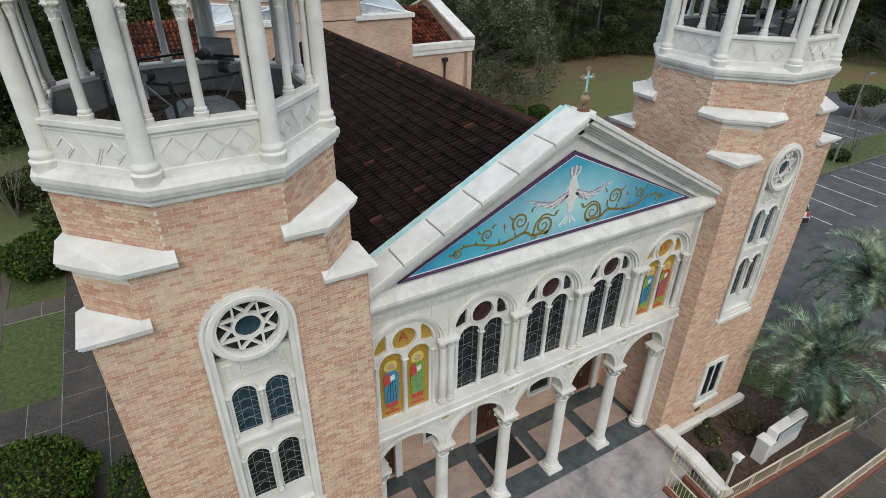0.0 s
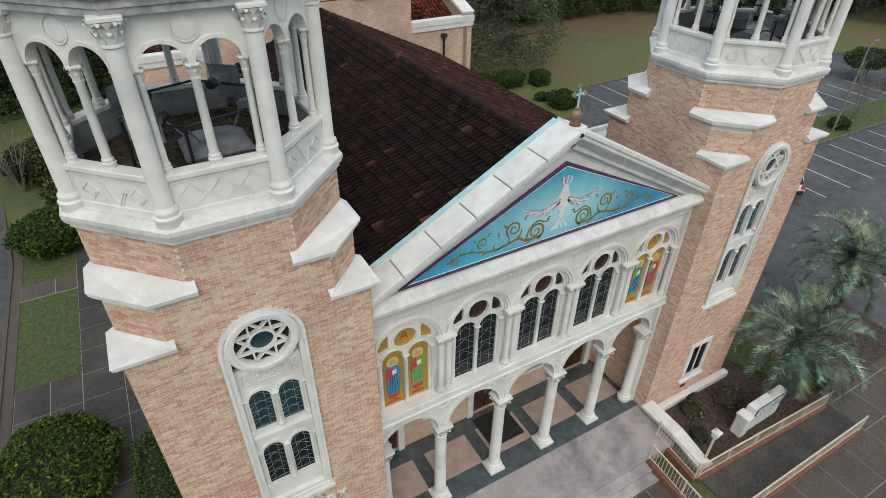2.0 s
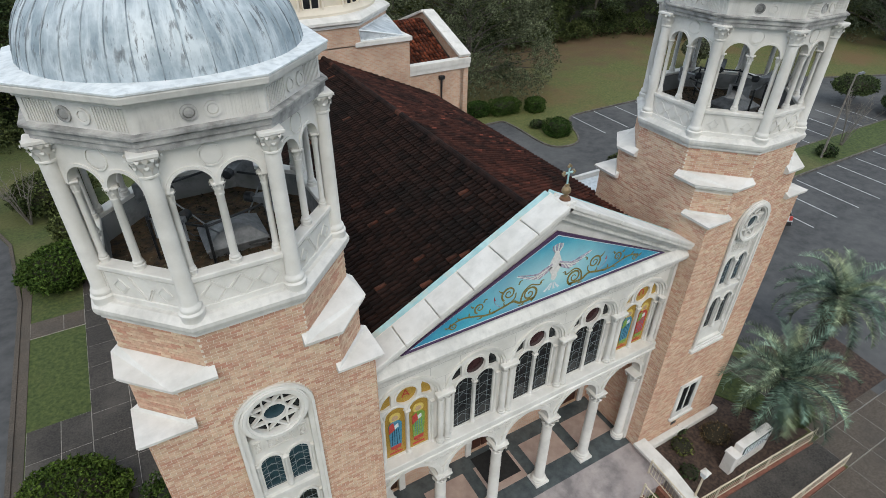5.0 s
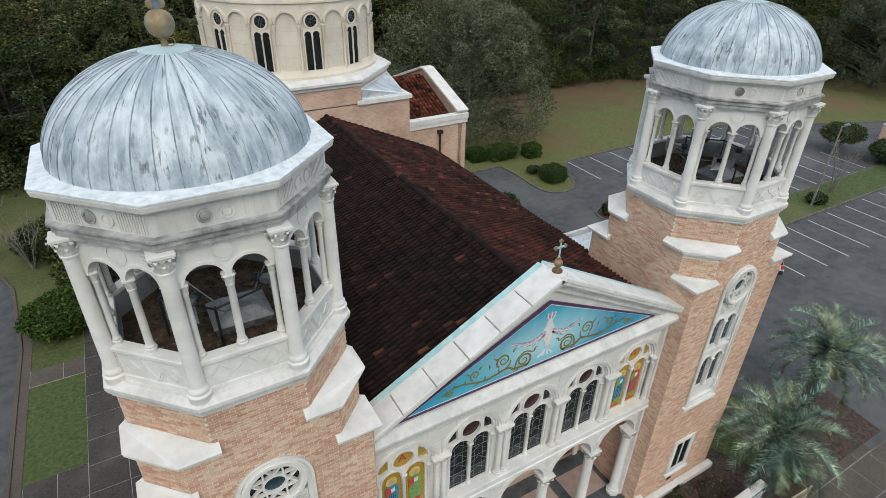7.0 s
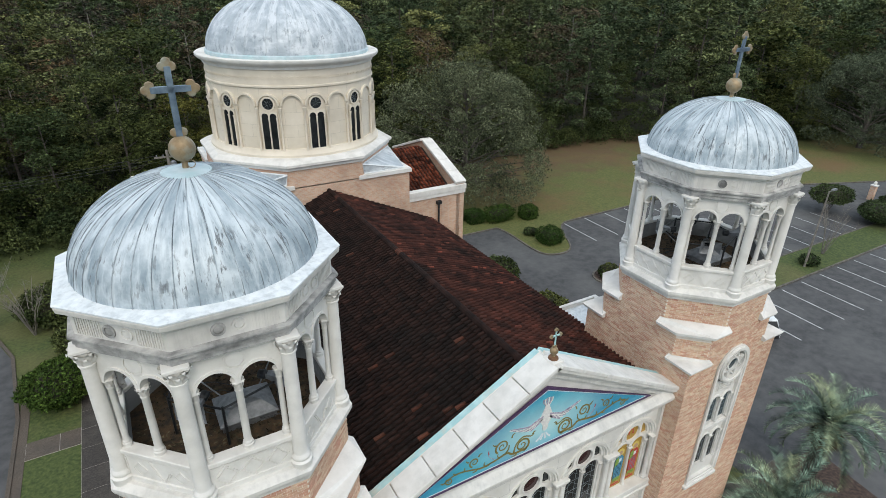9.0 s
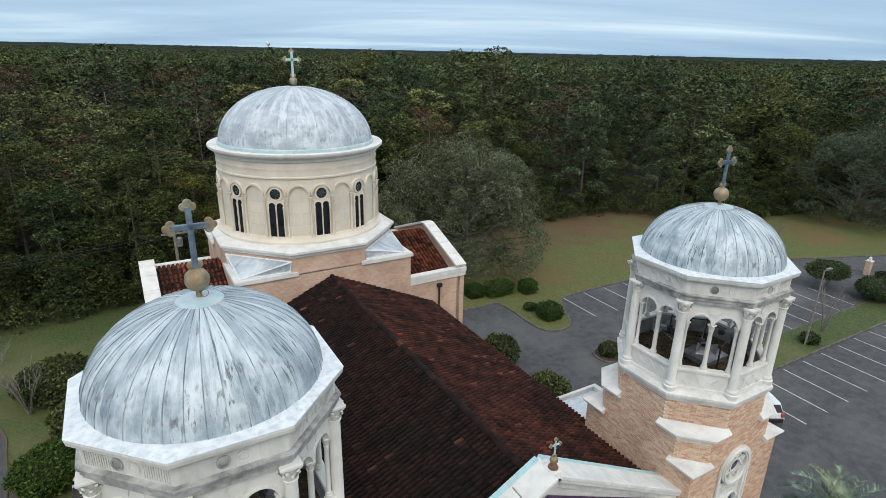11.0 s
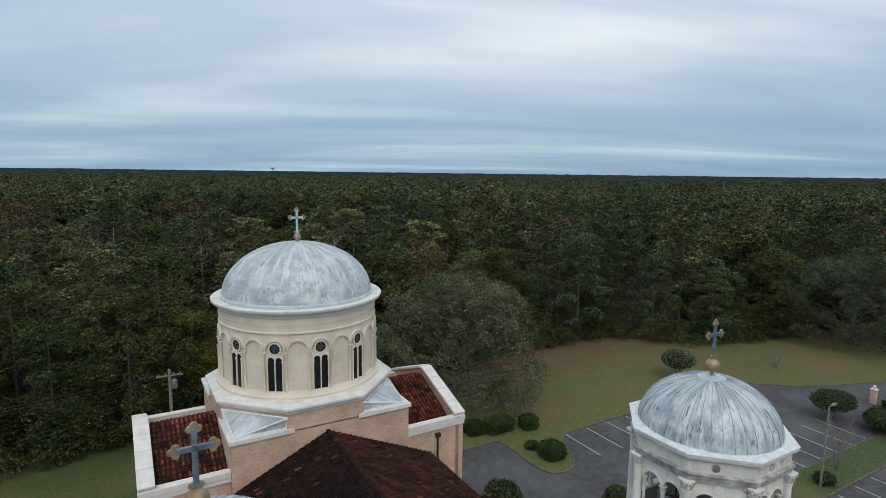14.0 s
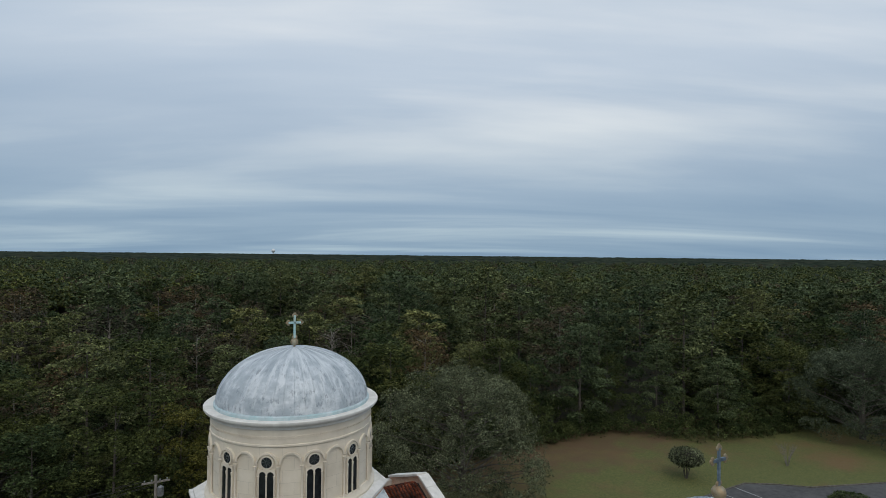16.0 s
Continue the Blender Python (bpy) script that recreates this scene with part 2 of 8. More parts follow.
ASHLAR = add_joints(material("ashlar_limestone", (0.66, 0.64, 0.595), (0.76, 0.74, 0.70), 1.5, 0.85, 0.18, 45,
                             stain=(0.44, 0.43, 0.41), stain_scale=1.1, stain_amount=0.35), 0.95, 0.52, 0.62)
CREAM_DRUM = add_joints(material("cream_drum_stone", (0.66, 0.59, 0.48), (0.74, 0.67, 0.56), 0.8, 0.85, 0.12, 40,
                                 stain=(0.52, 0.46, 0.38), stain_scale=0.7, stain_amount=0.4), 1.16, 0.62, 0.72, 4.42)
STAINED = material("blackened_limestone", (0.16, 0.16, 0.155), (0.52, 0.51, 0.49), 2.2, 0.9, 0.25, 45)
LEAD = lead_dome_material("weathered_lead_sheet", (0.23, 0.295, 0.335), (0.37, 0.435, 0.475), (0.59, 0.65, 0.68), (0.09, 0.10, 0.108), 0.85)
LEAD_SEAM = material("dark_lead_seam", (0.11, 0.135, 0.15), (0.50, 0.56, 0.60), 2.2, 0.6, 0.1, 30, metal=0.15)
LEAD_SMOOTH = lead_dome_material("pale_lead_sheet", (0.33, 0.38, 0.42), (0.42, 0.47, 0.51), (0.62, 0.66, 0.69), (0.20, 0.23, 0.26), 0.6)
WHITE_FLASHING = material("white_painted_flashing", (0.62, 0.66, 0.68), (0.76, 0.79, 0.80), 4, 0.65, 0.1, 40,
                          stain=(0.26, 0.29, 0.30), stain_scale=7.0, stain_amount=0.35)
VERDIGRIS = material("verdigris_copper", (0.30, 0.52, 0.54), (0.46, 0.66, 0.66), 3, 0.7, 0.2, 50,
                     stain=(0.55, 0.52, 0.42), stain_scale=2.5, stain_amount=0.7)
def glory_mosaic():
    """Turquoise tesserae laid paler round the centre of the pediment."""
    mt = MOSAIC_BLUE
    N, L = mt.node_tree.nodes, mt.node_tree.links
    bs = N["Principled BSDF"]
    old = bs.inputs["Base Color"].links[0].from_socket
    geo = N.new("ShaderNodeNewGeometry")
    mp = N.new("ShaderNodeMapping")
    mp.inputs["Location"].default_value = (0, 0, -11.2 * 0.95)
    mp.inputs["Scale"].default_value = (0.36, 0, 0.95)
    L.new(geo.outputs["Position"], mp.inputs[0])
    ln = N.new("ShaderNodeVectorMath")
    ln.operation = "LENGTH"
    L.new(mp.outputs[0], ln.inputs[0])
    r = N.new("ShaderNodeValToRGB")
    r.color_ramp.elements[0].position, r.color_ramp.elements[0].color = 0.15, (0.8, 0.8, 0.8, 1)
    r.color_ramp.elements[1].position, r.color_ramp.elements[1].color = 1.0, (0, 0, 0, 1)
    L.new(ln.outputs["Value"], r.inputs[0])
    m = N.new("ShaderNodeMix")
    m.data_type = "RGBA"
    L.new(r.outputs[0], m.inputs[0])
    L.new(old, m.inputs[6])
    m.inputs[7].default_value = (0.52, 0.80, 0.80, 1)
    L.new(m.outputs[2], bs.inputs["Base Color"])


PALE_VERDIGRIS = material("pale_verdigris_sheet", (0.36, 0.46, 0.49), (0.52, 0.60, 0.63), 2.5, 0.6, 0.1, 40,
                          stain=(0.30, 0.50, 0.52), stain_scale=1.5, stain_amount=0.6)
BRONZE = material("aged_bronze", (0.22, 0.15, 0.08), (0.36, 0.27, 0.16), 4, 0.55, 0.15, 40, metal=0.4,
                  stain=(0.34, 0.38, 0.32), stain_scale=3, stain_amount=0.7)
CROSS_BLUE = material("blue_grey_cross_metal", (0.09, 0.13, 0.18), (0.22, 0.29, 0.35), 4, 0.45, 0.1, 40, metal=0.4)
ODD_TILES = ((0.0, (0.75, 0.74, 0.74)), (1.0, (6.5, 4.2, 3.2)), (0.6, (1.0, 1.0, 1.0)), (0.93, (1.25, 1.18, 1.15)), (0.972, (1.6, 1.45, 1.4)), (0.988, (4.0, 2.8, 2.3)))
TILE = material("clay_roof_tile", (0.0095, 0.0068, 0.0062), (0.030, 0.0155, 0.0125), 2.2, 0.9, 0.5, 60, rand=1.0, grey=ODD_TILES,
                stain=(0.010, 0.009, 0.0085), stain_scale=0.7, stain_amount=0.7)
TILE_RED = material("red_clay_roof_tile", (0.035, 0.014, 0.011), (0.22, 0.058, 0.028), 2.4, 0.9, 0.4, 60, rand=0.6,
                    stain=(0.012, 0.010, 0.009), stain_scale=0.8, stain_amount=0.97)
TILE_MIX = material("mottled_clay_roof_tile", (0.020, 0.011, 0.0095), (0.074, 0.027, 0.020), 1.5, 0.9, 0.4, 60, rand=1.0,
                    grey=((0.0, (0.70, 0.70, 0.70)), (1.0, (3.4, 2.6, 2.3)), (0.6, (1.0, 1.0, 1.0)), (0.96, (1.35, 1.25, 1.2))),
                    stain=(0.013, 0.010, 0.009), stain_scale=0.45, stain_amount=0.95)
for tile_mt in (TILE, TILE_RED, TILE_MIX):
    tile_mt.node_tree.nodes["Principled BSDF"].inputs["Specular IOR Level"].default_value = 0.12
# near black, so the shade in the gaps between tiles is painted in
GAP_SHADE_BED = material("gap_shade_roof_bed", (0.012, 0.009, 0.008), (0.02, 0.016, 0.014), 4, 0.95, 0.2)
GLASS = material("dark_leaded_glass", (0.008, 0.010, 0.012), (0.024, 0.028, 0.030), 3, 0.16, 0.03, 8)
GLASS.node_tree.nodes["Principled BSDF"].inputs["Specular IOR Level"].default_value = 0.3
GLASS_BLUE = material("blue_stained_glass", (0.012, 0.03, 0.045), (0.03, 0.07, 0.09), 3, 0.15, 0.05, 8)
GLASS_RED = material("dark_ruby_glass", (0.03, 0.010, 0.012), (0.05, 0.02, 0.022), 3, 0.15, 0.05, 8)
CAME = material("lead_came", (0.16, 0.19, 0.20), (0.28, 0.31, 0.32), 8, 0.6, 0.1)
GOLD = material("gold_mosaic", (0.38, 0.22, 0.035), (0.56, 0.36, 0.07), 30, 0.45, 0.4, 130, metal=0.2)
MOSAIC_BLUE = material("turquoise_mosaic", (0.012, 0.24, 0.42), (0.06, 0.42, 0.56), 0.9, 0.55, 0.5, 140,
                       stain=(0.035, 0.27, 0.40), stain_scale=0.5, stain_amount=0.6)
glory_mosaic()
MOSAIC_PURPLE = material("dark_purple_mosaic", (0.045, 0.02, 0.07), (0.10, 0.05, 0.12), 25, 0.6, 0.5, 140)
MOSAIC_WHITE = material("pale_mosaic", (0.62, 0.68, 0.70), (0.75, 0.80, 0.82), 25, 0.6, 0.4, 140)
OLIVE = material("olive_gold_mosaic", (0.16, 0.12, 0.02), (0.26, 0.20, 0.04), 20, 0.55, 0.4, 140)
DOVE = material("dove_mosaic", (0.66, 0.64, 0.62), (0.80, 0.78, 0.74), 14, 0.6, 0.4, 140)
DOVE_WING = material("mauve_feather_mosaic", (0.24, 0.19, 0.27), (0.52, 0.47, 0.54), 14, 0.6, 0.4, 140)
ROBE_BLUE = material("blue_robe_mosaic", (0.03, 0.17, 0.30), (0.08, 0.30, 0.42), 20, 0.6, 0.4, 140)
ROBE_GREEN = material("green_robe_mosaic", (0.12, 0.26, 0.04), (0.28, 0.42, 0.08), 20, 0.6, 0.4, 140)
ROBE_RED = material("red_robe_mosaic", (0.42, 0.03, 0.03), (0.58, 0.08, 0.06), 20, 0.6, 0.4, 140)
SKIN_MOSAIC = material("pale_ochre_mosaic", (0.46, 0.30, 0.18), (0.58, 0.40, 0.26), 20, 0.6, 0.4, 140)
HALO = material("yellow_mosaic", (0.62, 0.46, 0.10), (0.74, 0.58, 0.18), 20, 0.5, 0.4, 140)
ASPHALT = material("asphalt", (0.047, 0.048, 0.050), (0.082, 0.082, 0.083), 1.4, 0.9, 0.4, 35,
                   stain=(0.125, 0.125, 0.123), stain_scale=0.16, stain_amount=0.6)
PAINT = material("worn_white_road_paint", (0.30, 0.31, 0.31), (0.60, 0.61, 0.61), 4, 0.8, 0.2)
GRASS = material("lawn_grass", (0.030, 0.050, 0.011), (0.080, 0.105, 0.026), 5, 0.95, 0.9, 18,
                 stain=(0.13, 0.115, 0.045), stain_scale=0.09, stain_amount=0.8)
DRY_GRASS = material("dry_lawn_grass", (0.058, 0.076, 0.018), (0.142, 0.142, 0.042), 6, 0.95, 1.0, 25,
                     stain=(0.16, 0.090, 0.042), stain_scale=0.11, stain_amount=0.75)

def dry_towards_wood(mt):
    """Bare red-brown needle litter spreads over the grass towards the trees."""
    N, L = mt.node_tree.nodes, mt.node_tree.links
    bs = N["Principled BSDF"]
    old = bs.inputs["Base Color"].links[0].from_socket
    geo = N.new("ShaderNodeNewGeometry")
    sep = N.new("ShaderNodeSeparateXYZ")
    L.new(geo.outputs["Position"], sep.inputs[0])
    n = N.new("ShaderNodeTexNoise")
    n.inputs["Scale"].default_value = 0.35
    n.inputs["Detail"].default_value = 8
    L.new(geo.outputs["Position"], n.inputs["Vector"])
    a = N.new("ShaderNodeMath")
    a.operation = "MULTIPLY_ADD"
    L.new(sep.outputs[1], a.inputs[0])
    a.inputs[1].default_value = 0.03
    L.new(n.outputs["Fac"], a.inputs[2])
    r = N.new("ShaderNodeMapRange")
    r.inputs[1].default_value, r.inputs[2].default_value = 1.72, 2.05
    r.inputs[3].default_value, r.inputs[4].default_value = 0.0, 0.85
    L.new(a.outputs[0], r.inputs[0])
    m = N.new("ShaderNodeMix")
    m.data_type = "RGBA"
    L.new(r.outputs[0], m.inputs[0])
    L.new(old, m.inputs[6])
    m.inputs[7].default_value = (0.115, 0.070, 0.036, 1)
    L.new(m.outputs[2], bs.inputs["Base Color"])


dry_towards_wood(DRY_GRASS)
# ground of the wood; also the painted inner shade of the shrubs
FLOOR_AND_SHADE_CORE = material("forest_floor_and_shade_core", (0.012, 0.014, 0.006), (0.030, 0.024, 0.012), 0.3, 0.95, 0.8, 4)
SOIL = material("mulch_bed", (0.026, 0.017, 0.013), (0.095, 0.060, 0.045), 7, 0.95, 1.0, 30)
DARK_PAVING = material("dark_aggregate_paving", (0.022, 0.020, 0.018), (0.075, 0.066, 0.058), 14, 0.9, 0.8, 60, contrast=(0.3, 0.7),
                       stain=(0.12, 0.105, 0.09), stain_scale=0.5, stain_amount=0.5, rand=0.12)
BROWN_PAVING = material("brown_aggregate_paving", (0.052, 0.042, 0.033), (0.135, 0.108, 0.085), 14, 0.9, 0.8, 60, rand=0.10,
                        stain=(0.052, 0.046, 0.040), stain_scale=0.5, stain_amount=0.7, contrast=(0.3, 0.7))
JOINT = material("pale_paving_joint", (0.30, 0.28, 0.25), (0.42, 0.39, 0.35), 6, 0.9, 0.3)
KERB = material("weathered_kerb", (0.060, 0.054, 0.046), (0.16, 0.145, 0.125), 3, 0.9, 0.5, 40)
PORCH_GREY = material("porch_granite", (0.33, 0.29, 0.285), (0.46, 0.41, 0.40), 0.9, 0.6, 0.12, 50,
                      stain=(0.12, 0.115, 0.12), stain_scale=0.8, stain_amount=0.7)
SLATE = material("slate_floor_band", (0.05, 0.062, 0.068), (0.10, 0.12, 0.125), 3, 0.45, 0.1, 40)
PINK_FLOOR = material("pink_terrazzo", (0.36, 0.265, 0.225), (0.48, 0.37, 0.32), 2, 0.5, 0.1, 60)
DARK_WOOD = material("dark_stained_door_wood", (0.040, 0.013, 0.008), (0.085, 0.030, 0.018), 6, 0.5, 0.2, 30, stretch=(4, 4, 0.5))
RUBBER = material("black_rubber", (0.012, 0.012, 0.012), (0.022, 0.022, 0.022), 6, 0.8, 0.2)
RAIL_PAINT = material("cream_rail_paint", (0.58, 0.50, 0.38), (0.66, 0.59, 0.46), 5, 0.6, 0.1)
BRICK_RED = material("red_brick_edging", (0.16, 0.06, 0.04), (0.26, 0.11, 0.075), 9, 0.9, 0.4, 60)
GREY_CONCRETE = material("weathered_block_lining", (0.18, 0.185, 0.185), (0.36, 0.365, 0.36), 3, 0.9, 0.4, 30, stain=(0.05, 0.05, 0.05), stain_scale=1.5, stain_amount=0.7)
DARK_METAL = material("dark_metal", (0.020, 0.022, 0.024), (0.05, 0.052, 0.055), 8, 0.5, 0.1, metal=0.5)
GREY_METAL = material("grey_metal", (0.16, 0.17, 0.18), (0.30, 0.31, 0.32), 5, 0.5, 0.1, metal=0.5)
RUST = material("rusty_gutter", (0.10, 0.045, 0.025), (0.20, 0.10, 0.05), 5, 0.8, 0.2)
DEBRIS = material("leaf_litter", (0.026, 0.021, 0.014), (0.110, 0.062, 0.028), 5, 0.95, 1.0, 30)
BARK = material("bark", (0.05, 0.042, 0.035), (0.12, 0.105, 0.09), 5, 0.95, 0.8, 12)
BARK_PALE = material("pale_bark", (0.14, 0.125, 0.11), (0.25, 0.23, 0.20), 5, 0.95, 0.6, 12)
PALM_BARK = material("palm_boot_bark", (0.035, 0.03, 0.025), (0.10, 0.085, 0.07), 8, 0.95, 0.8, 20)


def leaf_material(name, c1, c2, rand=0.5, scale=0.35, grain=5.0):
    mt = material(name, c1, c2, scale, 0.85, 0, 10, rand=rand)
    mt.node_tree.nodes["Principled BSDF"].inputs["Specular IOR Level"].default_value = 0.08
    # every tree has its own tone, from cool dark green to warm olive
    N, L = mt.node_tree.nodes, mt.node_tree.links
    bs = N["Principled BSDF"]
    old = bs.inputs["Base Color"].links[0].from_socket
    oi = N.new("ShaderNodeObjectInfo")
    r = N.new("ShaderNodeValToRGB")
    e = r.color_ramp.elements
    e[0].position, e[0].color = 0.0, (0.62, 0.72, 0.78, 1)
    e[1].position, e[1].color = 1.0, (1.45, 1.22, 0.95, 1)
    r.color_ramp.elements.new(0.5).color = (0.95, 0.97, 0.95, 1)
    L.new(oi.outputs["Random"], r.inputs[0])
    m = N.new("ShaderNodeMix")
    m.data_type, m.blend_type = "RGBA", "MULTIPLY"
    m.inputs[0].default_value = 1
    L.new(old, m.inputs[6])
    L.new(r.outputs[0], m.inputs[7])
    # single leaves within a sprig
    tc = N.new("ShaderNodeTexCoord")
    n = N.new("ShaderNodeTexNoise")
    n.inputs["Scale"].default_value = grain
    n.inputs["Detail"].default_value = 2
    L.new(tc.outputs["Object"], n.inputs["Vector"])
    g = N.new("ShaderNodeValToRGB")
    g.color_ramp.elements[0].position, g.color_ramp.elements[0].color = 0.36, (0.32, 0.34, 0.34, 1)
    g.color_ramp.elements[1].position, g.color_ramp.elements[1].color = 0.66, (1.75, 1.7, 1.6, 1)
    L.new(n.outputs["Fac"], g.inputs[0])
    m2 = N.new("ShaderNodeMix")
    m2.data_type, m2.blend_type = "RGBA", "MULTIPLY"
    m2.inputs[0].default_value = 1
    L.new(m.outputs[2], m2.inputs[6])
    L.new(g.outputs[0], m2.inputs[7])
    L.new(m2.outputs[2], bs.inputs["Base Color"])
    return mt


PINE_LEAF = leaf_material("pine_foliage", (0.042, 0.060, 0.029), (0.130, 0.158, 0.080))
OAK_LEAF = leaf_material("oak_foliage", (0.062, 0.074, 0.044), (0.158, 0.176, 0.112), grain=9.0)
DARK_LEAF = leaf_material("dark_broadleaf", (0.024, 0.040, 0.017), (0.080, 0.104, 0.044))
LIGHT_LEAF = leaf_material("yellow_green_broadleaf", (0.030, 0.042, 0.013), (0.090, 0.100, 0.034))
BROWN_LEAF = leaf_material("autumn_foliage", (0.042, 0.036, 0.024), (0.105, 0.086, 0.058))
HEDGE_LEAF = leaf_material("clipped_hedge_foliage", (0.022, 0.046, 0.011), (0.064, 0.108, 0.026), 0.5, 2, 12.0)
PALM_LEAF = leaf_material("palm_frond", (0.060, 0.098, 0.074), (0.235, 0.310, 0.240), 0.5, 5, 1.2)
DEAD_FROND = leaf_material("dead_palm_frond", (0.050, 0.034, 0.020), (0.13, 0.092, 0.055), 0.4, 5, 2.0)
FAR_WOOD = material("distant_canopy", (0.009, 0.016, 0.013), (0.046, 0.058, 0.042), 0.03, 0.95, 0,
                    stain=(0.060, 0.052, 0.034), stain_scale=0.008, stain_amount=0.4)
FAR_WOOD.node_tree.nodes["Principled BSDF"].inputs["Specular IOR Level"].default_value = 0.0


# ---------- building helpers ----------
class Shape:
    """Collects vertices and faces of one part."""

    def __init__(self, m=None):
        self.v, self.f, self.m = [], [], m or Matrix.Identity(4)

    def add(self, verts, faces, m=None):
        k = len(self.v)
        t = self.m @ m if m is not None else self.m
        self.v += [tuple(t @ Vector(p)) for p in verts]
        self.f += [tuple(i + k for i in fc) for fc in faces]
        return self

    def box(self, x0, x1, y0, y1, z0, z1, m=None, b=0.0):
        if b > 0:
            pr = [(x0 + b, y0), (x1 - b, y0), (x1, y0 + b), (x1, y1 - b), (x1 - b, y1), (x0 + b, y1), (x0, y1 - b), (x0, y0 + b)]
            return self.prism(pr, z0, z1, m, b)
        v = [(x, y, z) for z in (z0, z1) for x, y in ((x0, y0), (x1, y0), (x1, y1), (x0, y1))]
        return self.add(v, [(3, 2, 1, 0), (4, 5, 6, 7), (0, 1, 5, 4), (1, 2, 6, 5), (2, 3, 7, 6), (3, 0, 4, 7)], m)

    def prism(self, pts, z0, z1, m=None, b=0.0):
        n = len(pts)
        v = [(x, y, z0) for x, y in pts] + [(x, y, z1 - b) for x, y in pts]
        f = [tuple(range(n - 1, -1, -1))] + [(i, (i + 1) % n, n + (i + 1) % n, n + i) for i in range(n)]
        if b > 0:
            cx, cy = sum(p[0] for p in pts) / n, sum(p[1] for p in pts) / n
            v += [(x - math.copysign(min(b, abs(x - cx)), x - cx), y - math.copysign(min(b, abs(y - cy)), y - cy), z1) for x, y in pts]
            f += [(n + i, n + (i + 1) % n, 2 * n + (i + 1) % n, 2 * n + i) for i in range(n)]
            f.append(tuple(range(2 * n, 3 * n)))
        else:
            f.append(tuple(range(n, 2 * n)))
        return self.add(v, f, m)

    def loft(self, rings, m=None, cap=True):
        n = len(rings[0])
        v = [p for r in rings for p in r]
        f = [(k * n + i, k * n + (i + 1) % n, (k + 1) * n + (i + 1) % n, (k + 1) * n + i) for k in range(len(rings) - 1) for i in range(n)]
        if cap:
            f += [tuple(range(n - 1, -1, -1)), tuple(range((len(rings) - 1) * n, len(rings) * n))]
        return self.add(v, f, m)

    def lathe(self, profile, n=16, cx=0, cy=0, m=None, turn=0.0):
        return self.loft([[(cx + r * math.cos(turn + 2 * math.pi * i / n), cy + r * math.sin(turn + 2 * math.pi * i / n), z) for i in range(n)]
                          for r, z in profile], m)

    def octa(self, profile, cx=0, cy=0, m=None):
        """An octagon with flat sides to the axes; profile: apothem, height."""
        k = 1 / math.cos(math.pi / 8)
        return self.lathe([(a * k, z) for a, z in profile], 8, cx, cy, m, math.pi / 8)

    def tube(self, pts, r, n=6, m=None, r2=None):
        pts = [Vector(p) for p in pts]
        rings = []
        for i, p in enumerate(pts):
            d = (pts[min(i + 1, len(pts) - 1)] - pts[max(i - 1, 0)]).normalized()
            a = d.orthogonal().normalized() if abs(d.z) > 0.99 else d.cross(Vector((0, 0, 1))).normalized()
            b = d.cross(a)
            rr = r if r2 is None else r + (r2 - r) * i / (len(pts) - 1)
            rings.append([tuple(p + (a * math.cos(2 * math.pi * k / n) + b * math.sin(2 * math.pi * k / n)) * rr) for k in range(n)])
        return self.loft(rings, m)

    def ball(self, c, r, n=10, sz=1.0, m=None):
        return self.lathe([(max(r * math.sin(math.pi * k / n), 0.001), c[2] - r * sz * math.cos(math.pi * k / n)) for k in range(n + 1)], n + 4, c[0], c[1], m)

    def bar(self, a, b, w, d, m=None):
        """A square bar in the plane x-z between two points, d deep towards -y from y of a."""
        ax, ay, az = a
        bx, _, bz = b
        L = math.hypot(bx - ax, bz - az)
        nx, nz = -(bz - az) / L * w / 2, (bx - ax) / L * w / 2
        v = [(ax + nx, y, az + nz) if s == 0 else (ax - nx, y, az - nz) if s == 1 else (bx - nx, y, bz - nz) if s == 2 else (bx + nx, y, bz + nz)
             for y in (ay, ay - d) for s in range(4)]
        return self.add(v, [(0, 1, 2, 3), (7, 6, 5, 4), (0, 4, 5, 1), (1, 5, 6, 2), (2, 6, 7, 3), (3, 7, 4, 0)], m)

    def plate(self, outer, holes, y0, y1, m=None):
        """A plate in the plane x-z from y0 (front) to y1 (back), with holes through it."""
        bm = bmesh.new()
        for y in (y0, y1):
            edges = []
            for loop in (outer, *holes):
                vs = [bm.verts.new((x, y, z)) for x, z in loop]
                edges += [bm.edges.new((vs[i], vs[(i + 1) % len(vs)])) for i in range(len(vs))]
            bmesh.ops.triangle_fill(bm, edges=edges, use_beauty=True, use_dissolve=False)
        bm.verts.index_update()
        v = [tuple(p.co) for p in bm.verts]
        f = [tuple(p.index for p in fc.verts) for fc in bm.faces]
        half = len(v) // 2
        k = 0
        for loop in (outer, *holes):
            n = len(loop)
            f += [(k + i, k + (i + 1) % n, half + k + (i + 1) % n, half + k + i) for i in range(n)]
            k += n
        bm.free()
        return self.add(v, f, m)

    def ring(self, cx, cz, r0, r1, y0, y1, n=24, a0=0.0, a1=2 * math.pi, m=None):
        """A flat ring, or part of one, in the plane x-z."""
        full = abs(a1 - a0) > 6.28
        k = n if full else n + 1
        v = []
        for i in range(k):
            a = a0 + (a1 - a0) * i / n
            c, s = math.cos(a), math.sin(a)
            v += [(cx + r0 * c, y0, cz + r0 * s), (cx + r1 * c, y0, cz + r1 * s), (cx + r1 * c, y1, cz + r1 * s), (cx + r0 * c, y1, cz + r0 * s)]
        f = []
        for i in range(n):
            p, q = 4 * i, 4 * ((i + 1) % k)
